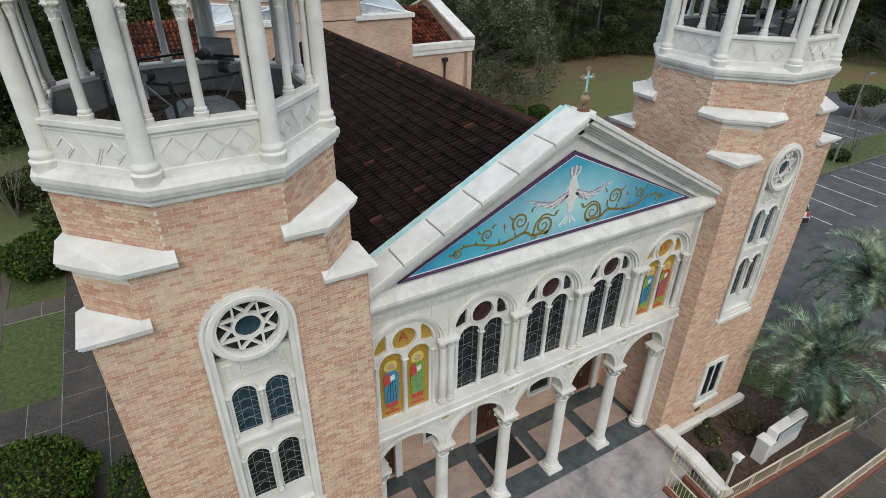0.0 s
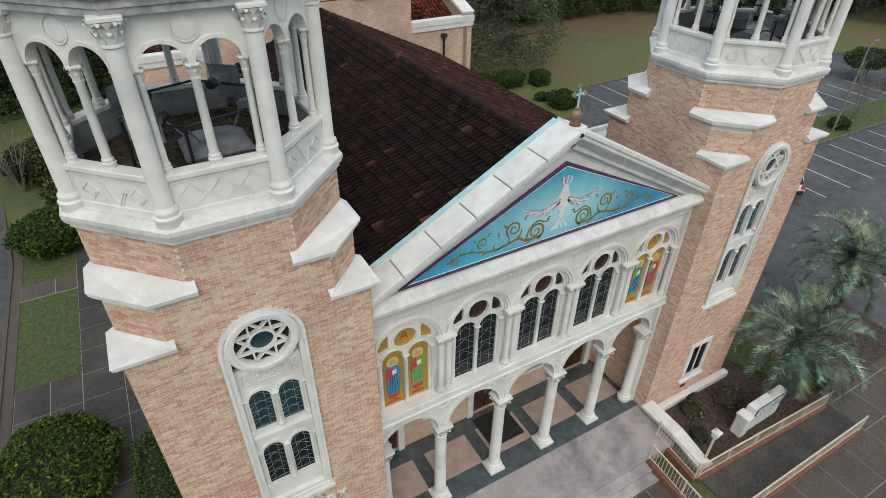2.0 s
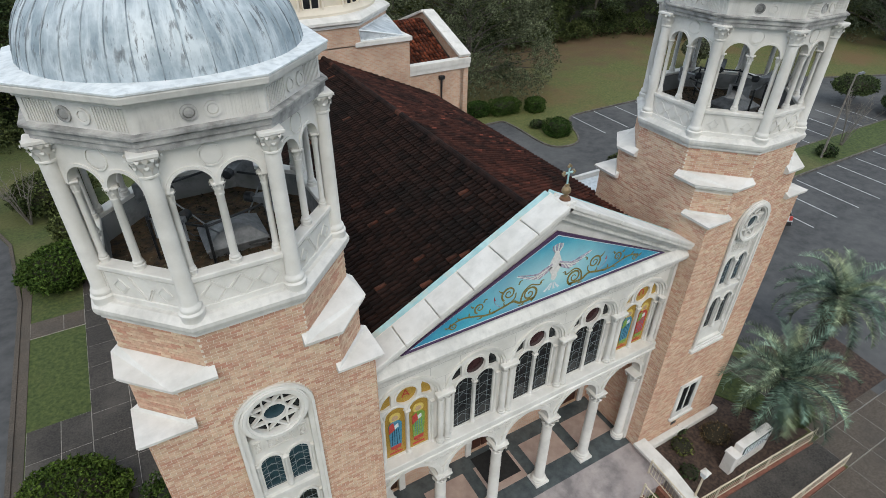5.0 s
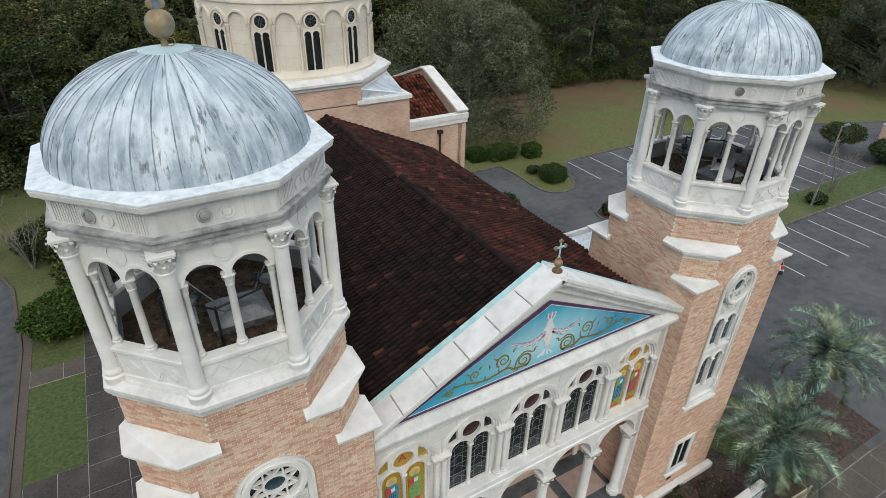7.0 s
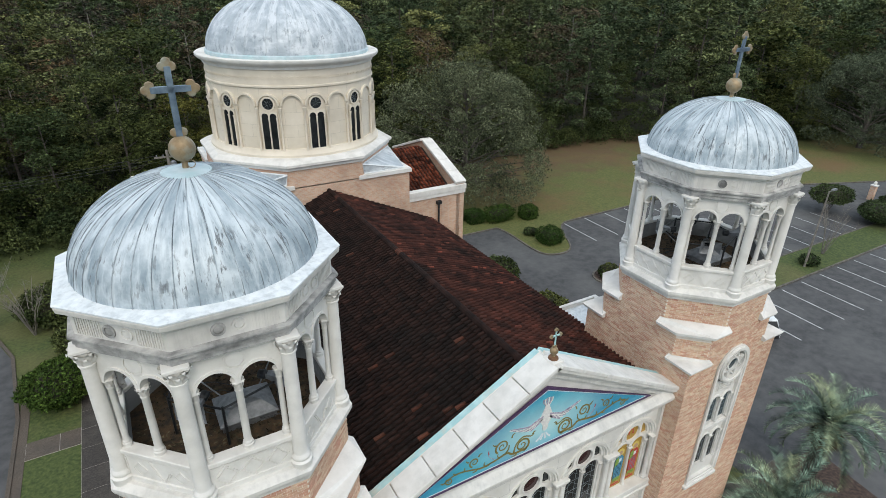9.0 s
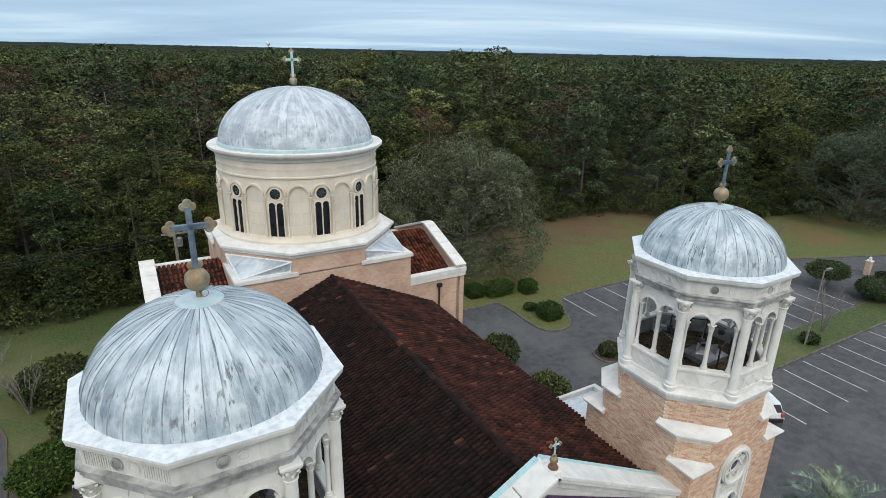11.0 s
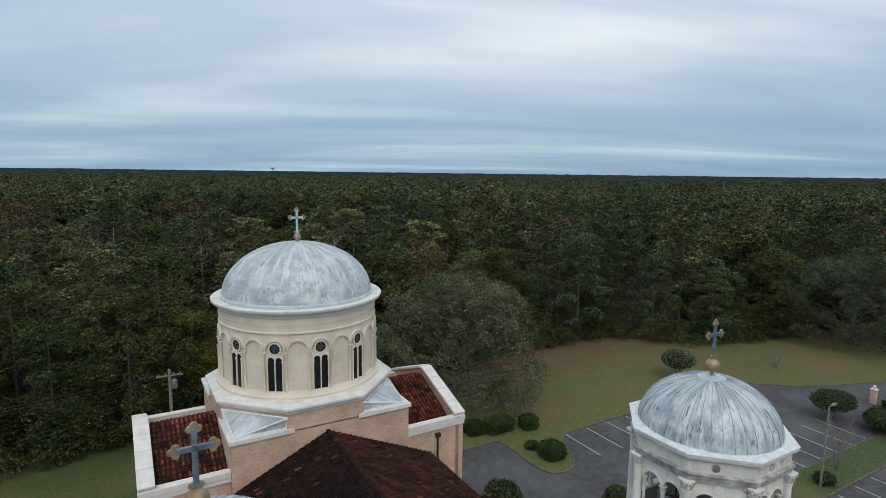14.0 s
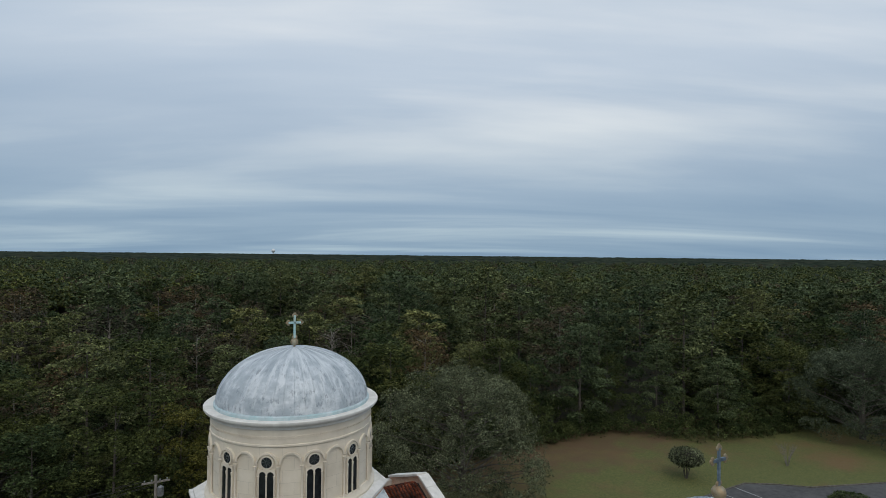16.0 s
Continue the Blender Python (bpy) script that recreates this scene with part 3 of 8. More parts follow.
            f += [(p, p + 1, q + 1, q), (p + 1, p + 2, q + 2, q + 1), (p + 2, p + 3, q + 3, q + 2), (p + 3, p, q, q + 3)]
        if not full:
            f += [(0, 3, 2, 1), (4 * n, 4 * n + 1, 4 * n + 2, 4 * n + 3)]
        return self.add(v, f, m)

    def mesh(self, name, mt, smooth=False):
        me = bpy.data.meshes.new(name)
        me.from_pydata(self.v, [], self.f)
        bm = bmesh.new()
        bm.from_mesh(me)
        bmesh.ops.recalc_face_normals(bm, faces=bm.faces)
        bm.to_mesh(me)
        bm.free()
        me.materials.append(mt)
        if smooth:
            me.shade_smooth()
            me.set_sharp_from_angle(angle=radians(38))
        return me


def part(name, sh, mt, parent=None, label="", smooth=False, kind=""):
    ob = new(name, sh.mesh(name, mt, smooth))
    if parent is not None:
        ob.parent = parent
    return tagged(ob, label, kind=kind)


def thing(name, label, category, at=(0, 0, 0), group="", kind="", turn=0):
    ob = new(name)
    ob.matrix_basis = pose(*at, 0, 0, turn)
    ob.empty_display_size = 0.2
    return tagged(ob, label, category, group, kind)


def solid(name, sh, mt, label, category, group="", kind="", smooth=False):
    return tagged(new(name, sh.mesh(name, mt, smooth)), label, category, group, kind)


def arch(cx, spring, r, bottom, n=14):
    """Outline of a round-headed opening."""
    return [(cx - r, bottom), (cx + r, bottom)] + [(cx + r * math.cos(math.pi * i / n), spring + r * math.sin(math.pi * i / n)) for i in range(n + 1)]


def circle(cx, cz, r, n=24):
    return [(cx + r * math.cos(2 * math.pi * i / n), cz + r * math.sin(2 * math.pi * i / n)) for i in range(n)]


def side(cx, cy, k, a):
    """The local frame of side k of an octagon or square with apothem a: x along the side, -y outwards, z up."""
    ang = k * math.pi / 4
    return Matrix.Translation((cx, cy, 0)) @ Matrix.Rotation(ang, 4, "Z") @ Matrix.Translation((0, -a, 0))


# ---------- bell towers ----------
TC, TA = 2.2, 2.38          # tower centre in y, half width
TX = 8.0                    # tower centres at +-TX
Z_CAP1, Z_CAP2, Z_LEDGE = 11.3059, 12.3891, 13.62
CUT1, CUT2 = 0.78, TA * (1 - math.tan(math.pi / 8))


def chamfered(a, c):
    return [(-a + c, -a), (a - c, -a), (a, -a + c), (a, a - c), (a - c, a), (-a + c, a), (-a, a - c), (-a, -a + c)]


def column_profile(r, z0, z1, base, cap):
    """Moulded base, tapering shaft and flaring leaf capital."""
    return [(r * 1.42, z0), (r * 1.42, z0 + base * 0.3), (r * 1.5, z0 + base * 0.38), (r * 1.5, z0 + base * 0.52), (r * 1.2, z0 + base * 0.6),
            (r * 1.32, z0 + base * 0.75), (r * 1.28, z0 + base * 0.88), (r * 1.02, z0 + base), (r * 1.0, z0 + base + 0.02),
            (r * 0.9, z1 - cap), (r * 1.08, z1 - cap + 0.02), (r * 1.08, z1 - cap + 0.05), (r * 0.92, z1 - cap + 0.06)]


def add_column(parent, x, y, z0, z1, r, base=0.25, cap=0.3, name="column", n=16, mt=None, label=""):
    mt = mt or LIMESTONE
    sh = Shape().lathe(column_profile(r, z0, z1, base, cap), n, x, y)
    ob = part(name, sh, mt, parent, label, True)
    zc = z1 - cap + 0.055
    cs = Shape()
    cs.lathe([(r * 0.92, zc), (r * 1.0, zc + cap * 0.35), (r * 1.35, zc + cap * 0.7)], n, x, y)
    for row, (h0, h1, out, cnt) in enumerate(((0.0, 0.42, 1.42, 8), (0.28, 0.72, 1.78, 8))):
        for i in range(cnt):
            a = 2 * math.pi * (i + 0.5 * row) / cnt
            c, s = math.cos(a), math.sin(a)
            w = r * 0.36
            rad = [r * 0.95, r * 1.12, r * out, r * (out + 0.06)]
            zs = [zc + cap * h0, zc + cap * (h0 + h1) / 2, zc + cap * h1, zc + cap * (h1 - 0.1)]
            ww = [w, w * 1.1, w * 0.7, w * 0.3]
            v = []
            for rr, z, q in zip(rad, zs, ww):
                v += [(x + rr * c - q * s, y + rr * s + q * c, z), (x + rr * c + q * s, y + rr * s - q * c, z)]
            cs.add(v, [(0, 1, 3, 2), (2, 3, 5, 4), (4, 5, 7, 6)])
    for i in range(4):
        a = math.pi / 4 + i * math.pi / 2
        cs.ball((x + r * 1.5 * math.cos(a), y + r * 1.5 * math.sin(a), zc + cap * 0.66), r * 0.26, 5)
    q = r * 1.42
    cs.box(x - q, x + q, y - q, y + q, z1 - cap * 0.14, z1, b=0.012)
    part("capital", cs, mt, ob, "carved leaf capital")
    return ob


def cross_finial(parent, z, r_ball, h, mt_cross, turn=0.0):
    """A ball on a short stem that carries a cross with trefoil ends."""
    part("stem", Shape().lathe([(0.10, z - 0.14), (0.06, z - 0.05), (0.05, z + 0.2)], 10), BRONZE, parent)
    zb = z + 0.15 + r_ball
    part("ball", Shape().ball((0, 0, zb), r_ball, 14), BRONZE, parent, "aged bronze ball", True)
    z0 = zb + r_ball * 0.95
    m = Matrix.Rotation(turn, 4, "Z")
    sh = Shape(m)
    w = h * 0.042
    sh.box(-w, w, -w * 0.6, w * 0.6, z0, z0 + h * 0.92, b=0.008)
    zc = z0 + h * 0.63
    sh.box(-h * 0.25, h * 0.25, -w * 0.6, w * 0.6, zc - w, zc + w, b=0.008)
    part("cross", sh, mt_cross, parent, "weathered blue metal cross")
    for cx, cz, dirs in ((0, z0 + h * 0.92, ((-1, 0), (1, 0), (0, 1))), (-h * 0.25, zc, ((0, -1), (0, 1), (-1, 0))),
                         (h * 0.25, zc, ((0, -1), (0, 1), (1, 0))), (0, z0 + h * 0.06, ((-1, 0), (1, 0), (0, 0.2)))):
        t = Shape(m)
        for dx, dz in dirs:
            for yy in (0,):
                t.lathe([(0.002, -0.03), (h * 0.05, -0.026), (h * 0.062, 0), (h * 0.05, 0.026), (0.002, 0.03)], 12, 0, 0,
                        Matrix.Translation((cx + dx * h * 0.055, 0, cz + dz * h * 0.055)) @ Matrix.Rotation(math.pi / 2, 4, "X"))
        part("trefoil", t, BRONZE, parent, "bronze trefoil end", True)


def tracery_rose(parent, m, cx, cz, r, y, mt=None):
    """Eight pointed star tracery round a centre ring, in a moulded ring, with panes behind."""
    mt = mt or LIMESTONE
    fr = Shape(m)
    fr.ring(cx, cz, r * 0.90, r * 1.18, y - 0.10, y + 0.12, 40)
    fr.ring(cx, cz, r * 1.0, r * 1.12, y - 0.14, y - 0.09, 40)
    part("rose_frame", fr, mt, parent)
    tr = Shape(m)
    tr.ring(cx, cz, r * 0.38, r * 0.47, y - 0.05, y + 0.05, 32)
    for i in range(8):
        a = i * math.pi / 4 + math.pi / 8
        reach = 0.95 if i % 2 == 0 else 0.86
        tip = (cx + r * reach * math.cos(a), y + 0.04, cz + r * reach * math.sin(a))
        for s in (-1, 1):
            b = a + s * math.pi / 6.2
            v0 = (cx + r * 0.46 * math.cos(b), y + 0.04 + 0.002 * (i % 2), cz + r * 0.46 * math.sin(b))
            tr.bar(v0, tip, r * 0.065, 0.09)
    part("rose_tracery", tr, mt, parent)
    g = Shape(m)
    g.add([(x, y + 0.03, z) for x, z in circle(cx, cz, r * 0.40)], [tuple(range(24))])
    part("rose_pane", g, GLASS_BLUE, parent, "blue centre pane")
    g = Shape(m)
    g.plate(circle(cx, cz, r * 0.95, 32), [circle(cx, cz, r * 0.36)], y + 0.055, y + 0.065)
    part("rose_pane", g, GLASS, parent)


def leaded_light(parent, m, cx, bottom, spring, r, y, mt_glass, seed=0, bars=True):
    """One round-headed pane of leaded glass with its came lines."""
    g = Shape(m)
    pts = arch(cx, spring, r, bottom, 10)
    g.add([(x, y, z) for x, z in pts], [tuple(range(len(pts)))])
    pane = part("pane", g, mt_glass, parent)
    if not bars:
        return pane
    c = Shape(m)
    top = spring + r
    w = 0.008
    rnd = random.Random(seed)
    for u in (-0.45, 0.45):
        c.bar((cx + u * r, y - 0.004, bottom), (cx + u * r, y - 0.004, spring + r * 0.8), w, 0.008)
    k = 4
    for i in range(k):
        z = bottom + (i + 0.6) * (spring - bottom) / k
        c.bar((cx - r, y - 0.004, z), (cx, y - 0.004, z + r * 0.8), w, 0.008)
        c.bar((cx, y - 0.004, z + r * 0.8), (cx + r, y - 0.004, z), w, 0.008)
        c.bar((cx - r, y - 0.006, z - r * 0.4), (cx + r, y - 0.006, z - r * 0.4 + rnd.uniform(-0.02, 0.02)), w, 0.008)
    part("came", c, CAME, pane, "pale lead cames")
    return pane


def tower_window(parent):
    """The tall round-headed stone window of a tower front: rose, carved panel and two tiers of paired lights."""
    y = -TA
    m = Matrix.Identity(4)
    win = part("window_frame", Shape().plate(arch(0, 10.80, 0.80, 5.35, 20), [arch(0, 10.80, 0.68, 5.62, 20)], y - 0.05, y + 0.22), LIMESTONE, parent, "moulded limestone window surround")
    part("outer_moulding", Shape().plate(arch(0, 10.80, 0.86, 5.50, 20), [arch(0, 10.80, 0.79, 5.50 + 0.001, 20)], y - 0.085, y - 0.03), LIMESTONE, win)
    sill = Shape().box(-0.92, 0.92, y - 0.12, y + 0.2, 5.24, 5.36, b=0.02)
    part("window_sill", sill, CAPSTONE, win)
    tracery_rose(win, m, 0, 10.88, 0.62, y + 0.0)
    # field between the rose and the lights, with a hole for each light
    holes, lights = [], []
    for tier, (b, sp) in enumerate(((6.20, 7.49), (8.24, 9.27))):
        for s in (-1, 1):
            holes.append(arch(s * 0.32, sp, 0.235, b, 10))
            lights.append((s * 0.32, b, sp, tier))
    outer = [(-0.68, 5.62), (0.68, 5.62), (0.68, 10.2), (-0.68, 10.2)]
    part("window_field", Shape().plate(outer, holes, y + 0.06, y + 0.17), LIMESTONE, win)
    for cx, b, sp, tier in lights:
        leaded_light(win, m, cx, b, sp, 0.242, y + 0.13, GLASS if tier == 0 else GLASS_BLUE, tier)
        h = Shape()
        h.ring(cx, sp, 0.235, 0.29, y + 0.0, y + 0.07, 12, 0, math.pi)
        part("hood", h, LIMESTONE, win)
    for b, sp in ((6.20, 7.49), (8.24, 9.27)):
        add_column(win, 0, y + 0.03, b - 0.02, sp + 0.05, 0.055, 0.14, 0.17, "mullion_column", 10)
        for s in (-1, 1):
            add_column(win, s * 0.64, y + 0.05, b - 0.02, sp + 0.05, 0.045, 0.12, 0.15, "jamb_column", 8)
    part("transom", Shape().box(-0.68, 0.68, y - 0.03, y + 0.1, 8.01, 8.12, b=0.015), LIMESTONE, win)
    pn = Shape()
    rnd = random.Random(4)
    for x0, x1 in ((-0.60, -0.40), (-0.32, 0.32), (0.40, 0.60)):
        pn.plate([(x0, 9.72), (x1, 9.72), (x1, 10.08), (x0, 10.08)], [[(x0 + 0.03, 9.75), (x1 - 0.03, 9.75), (x1 - 0.03, 10.05), (x0 + 0.03, 10.05)]], y + 0.03, y + 0.07)
        k = max(1, int((x1 - x0) / 0.15))
        for i in range(k):
            for j in range(3):
                cx, cz = x0 + (i + 0.5) * (x1 - x0) / k, 9.75 + (j + 0.5) * 0.10
                pn.ring(cx, cz, 0.03, 0.05, y + 0.035, y + 0.065, 8)
                pn.ring(cx + 0.02, cz + 0.03, 0.008, 0.022, y + 0.03, y + 0.065, 6)
    part("carved_panel", pn, LIMESTONE, win, "carved scrollwork panel")
    return win


def bell_tower():
    tw = thing("bell_tower", "tall pale brick bell tower with white octagonal belfry and lead dome", "tower", (0, 0, 0), "twin bell towers")
    sq = [(-TA, -TA), (TA, -TA), (TA, TA), (-TA, TA)]
    wall = Shape()
    e = 0.012
    a = TA - e
    wall.plate([(-a, 0.0), (a, 0.0), (a, Z_CAP1), (a - CUT1, Z_CAP1), (a - CUT1, Z_CAP2), (-a + CUT1, Z_CAP2), (-a + CUT1, Z_CAP1), (-a, Z_CAP1)], [arch(0, 10.80, 0.78, 5.4, 20)], -a, -a + 0.35)
    wall.prism([(-a, -a + 0.35), (a, -a + 0.35), (a, a), (-a, a)], 0.0, Z_CAP1)
    wall.prism([(-a, -a + CUT1), (-a + CUT1, -a), (-a + CUT1, -a + 0.35), (a - CUT1, -a + 0.35), (a - CUT1, -a), (a, -a + CUT1), (a, a - CUT1), (a - CUT1, a), (-a + CUT1, a), (-a, a - CUT1)], Z_CAP1, Z_CAP2)
    wall.prism(chamfered(a, CUT2), Z_CAP2, Z_LEDGE + 0.05)
    body = part("wall", wall, MORTAR, tw, "salmon and buff brick wall in running bond")
    # sloping stone caps where the square turns into the octagon, two to each corner
    for k in range(4):
        rot = Matrix.Rotation(k * math.pi / 2, 4, "Z")
        for z, c0, c1, rise, o in ((Z_CAP1, 0.0, CUT1, 0.10, 0.15), (Z_CAP2, CUT1, CUT2, 0.16, 0.15)):
            t = TA
            ring_lo = [(-t + c1 + 0.16, -t - o), (-t + c1 + 0.16, -t + 0.02), (-t + 0.02, -t + c1 + 0.16), (-t - o, -t + c1 + 0.16)]
            if c0 == 0:
                outer = [(-t - o, -t - o)]
            else:
                outer = [(-t - o, -t + c0 - o * 0.4), (-t + c0 - o * 0.4, -t - o)]
            poly = outer + [(-t + c1 + 0.14, -t - o), (-t + c1 + 0.14, -t + 0.02), (-t + c1 - 0.02, -t + 0.02), (-t + 0.02, -t + c1 - 0.02), (-t + 0.02, -t + c1 + 0.14), (-t - o, -t + c1 + 0.14)]
            n = len(poly)
            sh = Shape(rot)
            def height(x, y):
                # rises from the outer corner towards the chamfer face
                d = (x + y + 2 * t) - c0
                return z + 0.17 + rise * max(0.0, min(1.0, d / (c1 - c0 + 0.05)))
            v = [(x, y, z) for x, y in poly] + [(x, y, z + 0.10) for x, y in poly]
            shrink = [((x if abs(x + t + o) > 0.001 else x + 0.035), (y if abs(y + t + o) > 0.001 else y + 0.035)) for x, y in poly]
            inner = [((x if abs(x + t + o) > 0.001 else x - 0.02), (y if abs(y + t + o) > 0.001 else y - 0.02)) for x, y in poly]
            rings = [[(x, y, z + 0.05) for x, y in shrink], [(x, y, z + 0.085) for x, y in shrink], [(x, y, z + 0.10) for x, y in poly], [(x, y, z + 0.155) for x, y in poly],
                     [(x, y, z + 0.165) for x, y in inner], [(x, y, z + 0.17 if (abs(x + t + o) < 0.03 or abs(y + t + o) < 0.03) else z + 0.17 + rise) for x, y in inner]]
            sh.loft(rings)
            part("stone_cap", sh, CAPSTONE, tw, "white stone weathering cap")
    # ledge
    part("ledge", Shape().octa([(TA - 0.02, Z_LEDGE - 0.12), (TA + 0.05, Z_LEDGE - 0.10), (TA + 0.05, Z_LEDGE - 0.03), (TA + 0.10, Z_LEDGE), (TA + 0.13, Z_LEDGE + 0.09),
                                (TA + 0.13, Z_LEDGE + 0.17), (TA - 0.02, Z_LEDGE + 0.26)]), LIMESTONE_WORN, tw, "stained stone ledge")
    z0, zp, zs, za, ze = Z_LEDGE + 0.22, 14.66, 16.26, 17.02, 17.80
    AB = TA - 0.14          # face of the parapet
    hs = AB * math.tan(math.pi / 8)
    part("belfry_floor", Shape().octa([(AB - 0.1, z0 + 0.10), (AB - 0.1, z0 + 0.18)]), DEBRIS, tw, "littered belfry floor")
    k8 = 1 / math.cos(math.pi / 8)
    lin = Shape()
    lin.loft([[(r0 * k8 * math.cos(math.pi / 8 + i * math.pi / 4), r0 * k8 * math.sin(math.pi / 8 + i * math.pi / 4), z) for i in range(8)] for r0, z in ((AB - 0.165, z0 + 0.1), (AB - 0.165, zp - 0.1), (AB - 0.22, zp - 0.1), (AB - 0.22, z0 + 0.1))], cap=False)
    part("inner_lining", lin, GREY_CONCRETE, tw, "dark grey block lining of the parapet")
    for k in range(8):
        m = side(0, 0, k, AB)
        # parapet panel
        pa = Shape(m)
        pa.box(-hs, hs, 0.0, 0.16, z0, zp - 0.08)
        pa.box(-hs, hs, -0.03, 0.19, z0, z0 + 0.16, b=0.01)
        pa.box(-hs - 0.02, hs + 0.02, -0.05, 0.22, zp - 0.09, zp, b=0.015)
        panel = part("parapet_panel", pa, LIMESTONE, tw)
        zlo, zhi = 13.94, 14.52
        zc, hf0 = (zlo + zhi) / 2, hs - 0.16
        part("panel_frame", Shape(m).plate([(-hf0, zlo), (hf0, zlo), (hf0, zhi), (-hf0, zhi)], [[(-hf0 + 0.025, zlo + 0.025), (hf0 - 0.025, zlo + 0.025), (hf0 - 0.025, zhi - 0.025), (-hf0 + 0.025, zhi - 0.025)]], -0.018, 0.004), LIMESTONE, panel, "thin raised panel frame")

        def lozenge(cx, w, h):
            def dia(q):
                return [(cx - w * q, zc), (cx, zc - h * q), (cx + w * q, zc), (cx, zc + h * q)]
            ob = part("diamond", Shape(m).plate(dia(1.0), [dia(0.86)], -0.020, 0.004), LIMESTONE, panel, "raised diamond moulding")
            part("diamond_field", Shape(m).plate(dia(0.74), [], -0.012, 0.004), LIMESTONE, ob)
        if k % 2 == 0:
            for cx in (-0.49, 0.0, 0.49):
                lozenge(cx, 0.235, 0.262)
        else:
            for cx in (-0.46, 0.46):
                lozenge(cx, 0.17, 0.17)
            for u0, u1 in (((-0.24, 0.24), (0.02, -0.24)), ((-0.19, 0.24), (0.07, -0.24)), ((0.03, -0.24), (0.20, 0.06)), ((0.08, -0.24), (0.25, 0.06))):
                part("chevron", Shape(m).bar((u0[0], 0.004, zc + u0[1]), (u1[0], 0.004, zc + u1[1]), 0.02, 0.022), LIMESTONE, panel)
        # two arches over a colonnette
        r = (hs - 0.20) / 2 - 0.03
        cxs = (-(r + 0.045), r + 0.045)
        pts = [(-hs - 0.01, za + 0.05), (hs + 0.01, za + 0.05), (hs + 0.01, zs)]
        for cx in (cxs[1], cxs[0]):
            pts += [(cx + r * math.cos(math.pi * i / 12), zs + r * math.sin(math.pi * i / 12)) for i in range(13)]
        pts += [(-hs - 0.01, zs)]
        ap = Shape(m).plate(pts, [], 0.03, 0.20)
        arc = part("arch_panel", ap, LIMESTONE, tw)
        ri = Shape(m)
        for cx in cxs:
            ri.ring(cx, zs, r, r + 0.055, 0.005, 0.05, 14, 0, math.pi)
        ri.ring(0, zs + r + 0.18, 0.175, 0.20, 0.01, 0.045, 28)
        part("moulding", ri, LIMESTONE, arc)
        lo = Shape(m)
        lo.lathe([(0.165, 0.0), (0.165, 0.010), (0.14, 0.016)], 28, 0, 0, Matrix.Translation((0, 0.03, zs + r + 0.18)) @ Matrix.Rotation(math.pi / 2, 4, "X"))
        part("roundel", lo, LIMESTONE, arc, "plain stone roundel")
        p = m @ Vector((0, 0.11, 0))
        add_column(tw, p.x, p.y, zp, zs + 0.02, 0.074, 0.17, 0.27, "colonnette", 12)
        for s in (-1, 1):
            p = m @ Vector((s * (hs - 0.19), 0.11, 0))
            add_column(tw, p.x, p.y, zp, zs + 0.02, 0.060, 0.17, 0.25, "half_column", 10)
        # corner column
        p = m @ Vector((hs + 0.005, -0.01, 0))
        add_column(tw, p.x, p.y, Z_LEDGE + 0.2, za + 0.03, 0.15, 0.34, 0.42, "corner_column", 18)
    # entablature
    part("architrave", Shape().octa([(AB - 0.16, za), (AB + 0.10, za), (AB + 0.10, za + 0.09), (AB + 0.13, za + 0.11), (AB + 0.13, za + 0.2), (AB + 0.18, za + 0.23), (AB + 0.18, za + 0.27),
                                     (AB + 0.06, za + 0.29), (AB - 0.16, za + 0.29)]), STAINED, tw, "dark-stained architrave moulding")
    fr = part("frieze", Shape().octa([(AB - 0.16, za + 0.28), (AB + 0.06, za + 0.28), (AB + 0.06, ze - 0.08), (AB - 0.16, ze - 0.08)]), LIMESTONE_WORN, tw, "ribbed stone frieze")
    hf = (AB + 0.06) * math.tan(math.pi / 8)
    rib_mesh = Shape().box(-0.013, 0.013, -0.016, 0.0, -0.17, 0.17).mesh("rib", LIMESTONE_WORN)
    for k in range(8):
        m = side(0, 0, k, AB + 0.06)
        zc = (za + 0.28 + ze - 0.08) / 2
        for s in (-1, 1):
            for i in range(11):
                x = s * (0.36 + i * (hf - 0.40) / 11)
                rb = new("rib", rib_mesh)
                rb.parent = fr
                rb.matrix_basis = m @ Matrix.Translation((x, 0, zc))
        for s in (-1, 1):
            ds = Shape(m)
            ds.ring(s * 0.17, zc, 0.085, 0.125, -0.03, 0.0, 20)
            ds.lathe([(0.087, 0.0), (0.07, 0.02), (0.01, 0.026)], 20, 0, 0, Matrix.Translation((s * 0.17, 0, zc)) @ Matrix.Rotation(math.pi / 2, 4, "X"))
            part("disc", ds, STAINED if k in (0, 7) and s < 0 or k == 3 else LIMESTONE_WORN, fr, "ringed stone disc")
    part("eave", Shape().octa([(AB - 0.1, ze - 0.09), (AB + 0.10, ze - 0.09), (AB + 0.12, ze - 0.03), (AB + 0.22, ze + 0.0), (AB + 0.24, ze + 0.09), (AB + 0.22, ze + 0.13)]), LIMESTONE_WORN, tw, "stained stone cornice")
    part("flashing", Shape().octa([(AB + 0.25, ze + 0.125), (AB + 0.25, ze + 0.15), (AB - 0.02, ze + 0.185), (AB - 0.3, ze + 0.19)]), WHITE_FLASHING, tw, "white metal eave flashing")
    # dome
    R, zb, rise = 2.26, ze + 0.08, 1.75
    prof = [(R * math.cos(math.pi / 2 * i / 18), zb + rise * math.sin(math.pi / 2 * i / 18)) for i in range(18)] + [(0.02, zb + rise)]
    part("dome", Shape().lathe(prof, 64), LEAD, tw, "streaked grey lead dome", True)
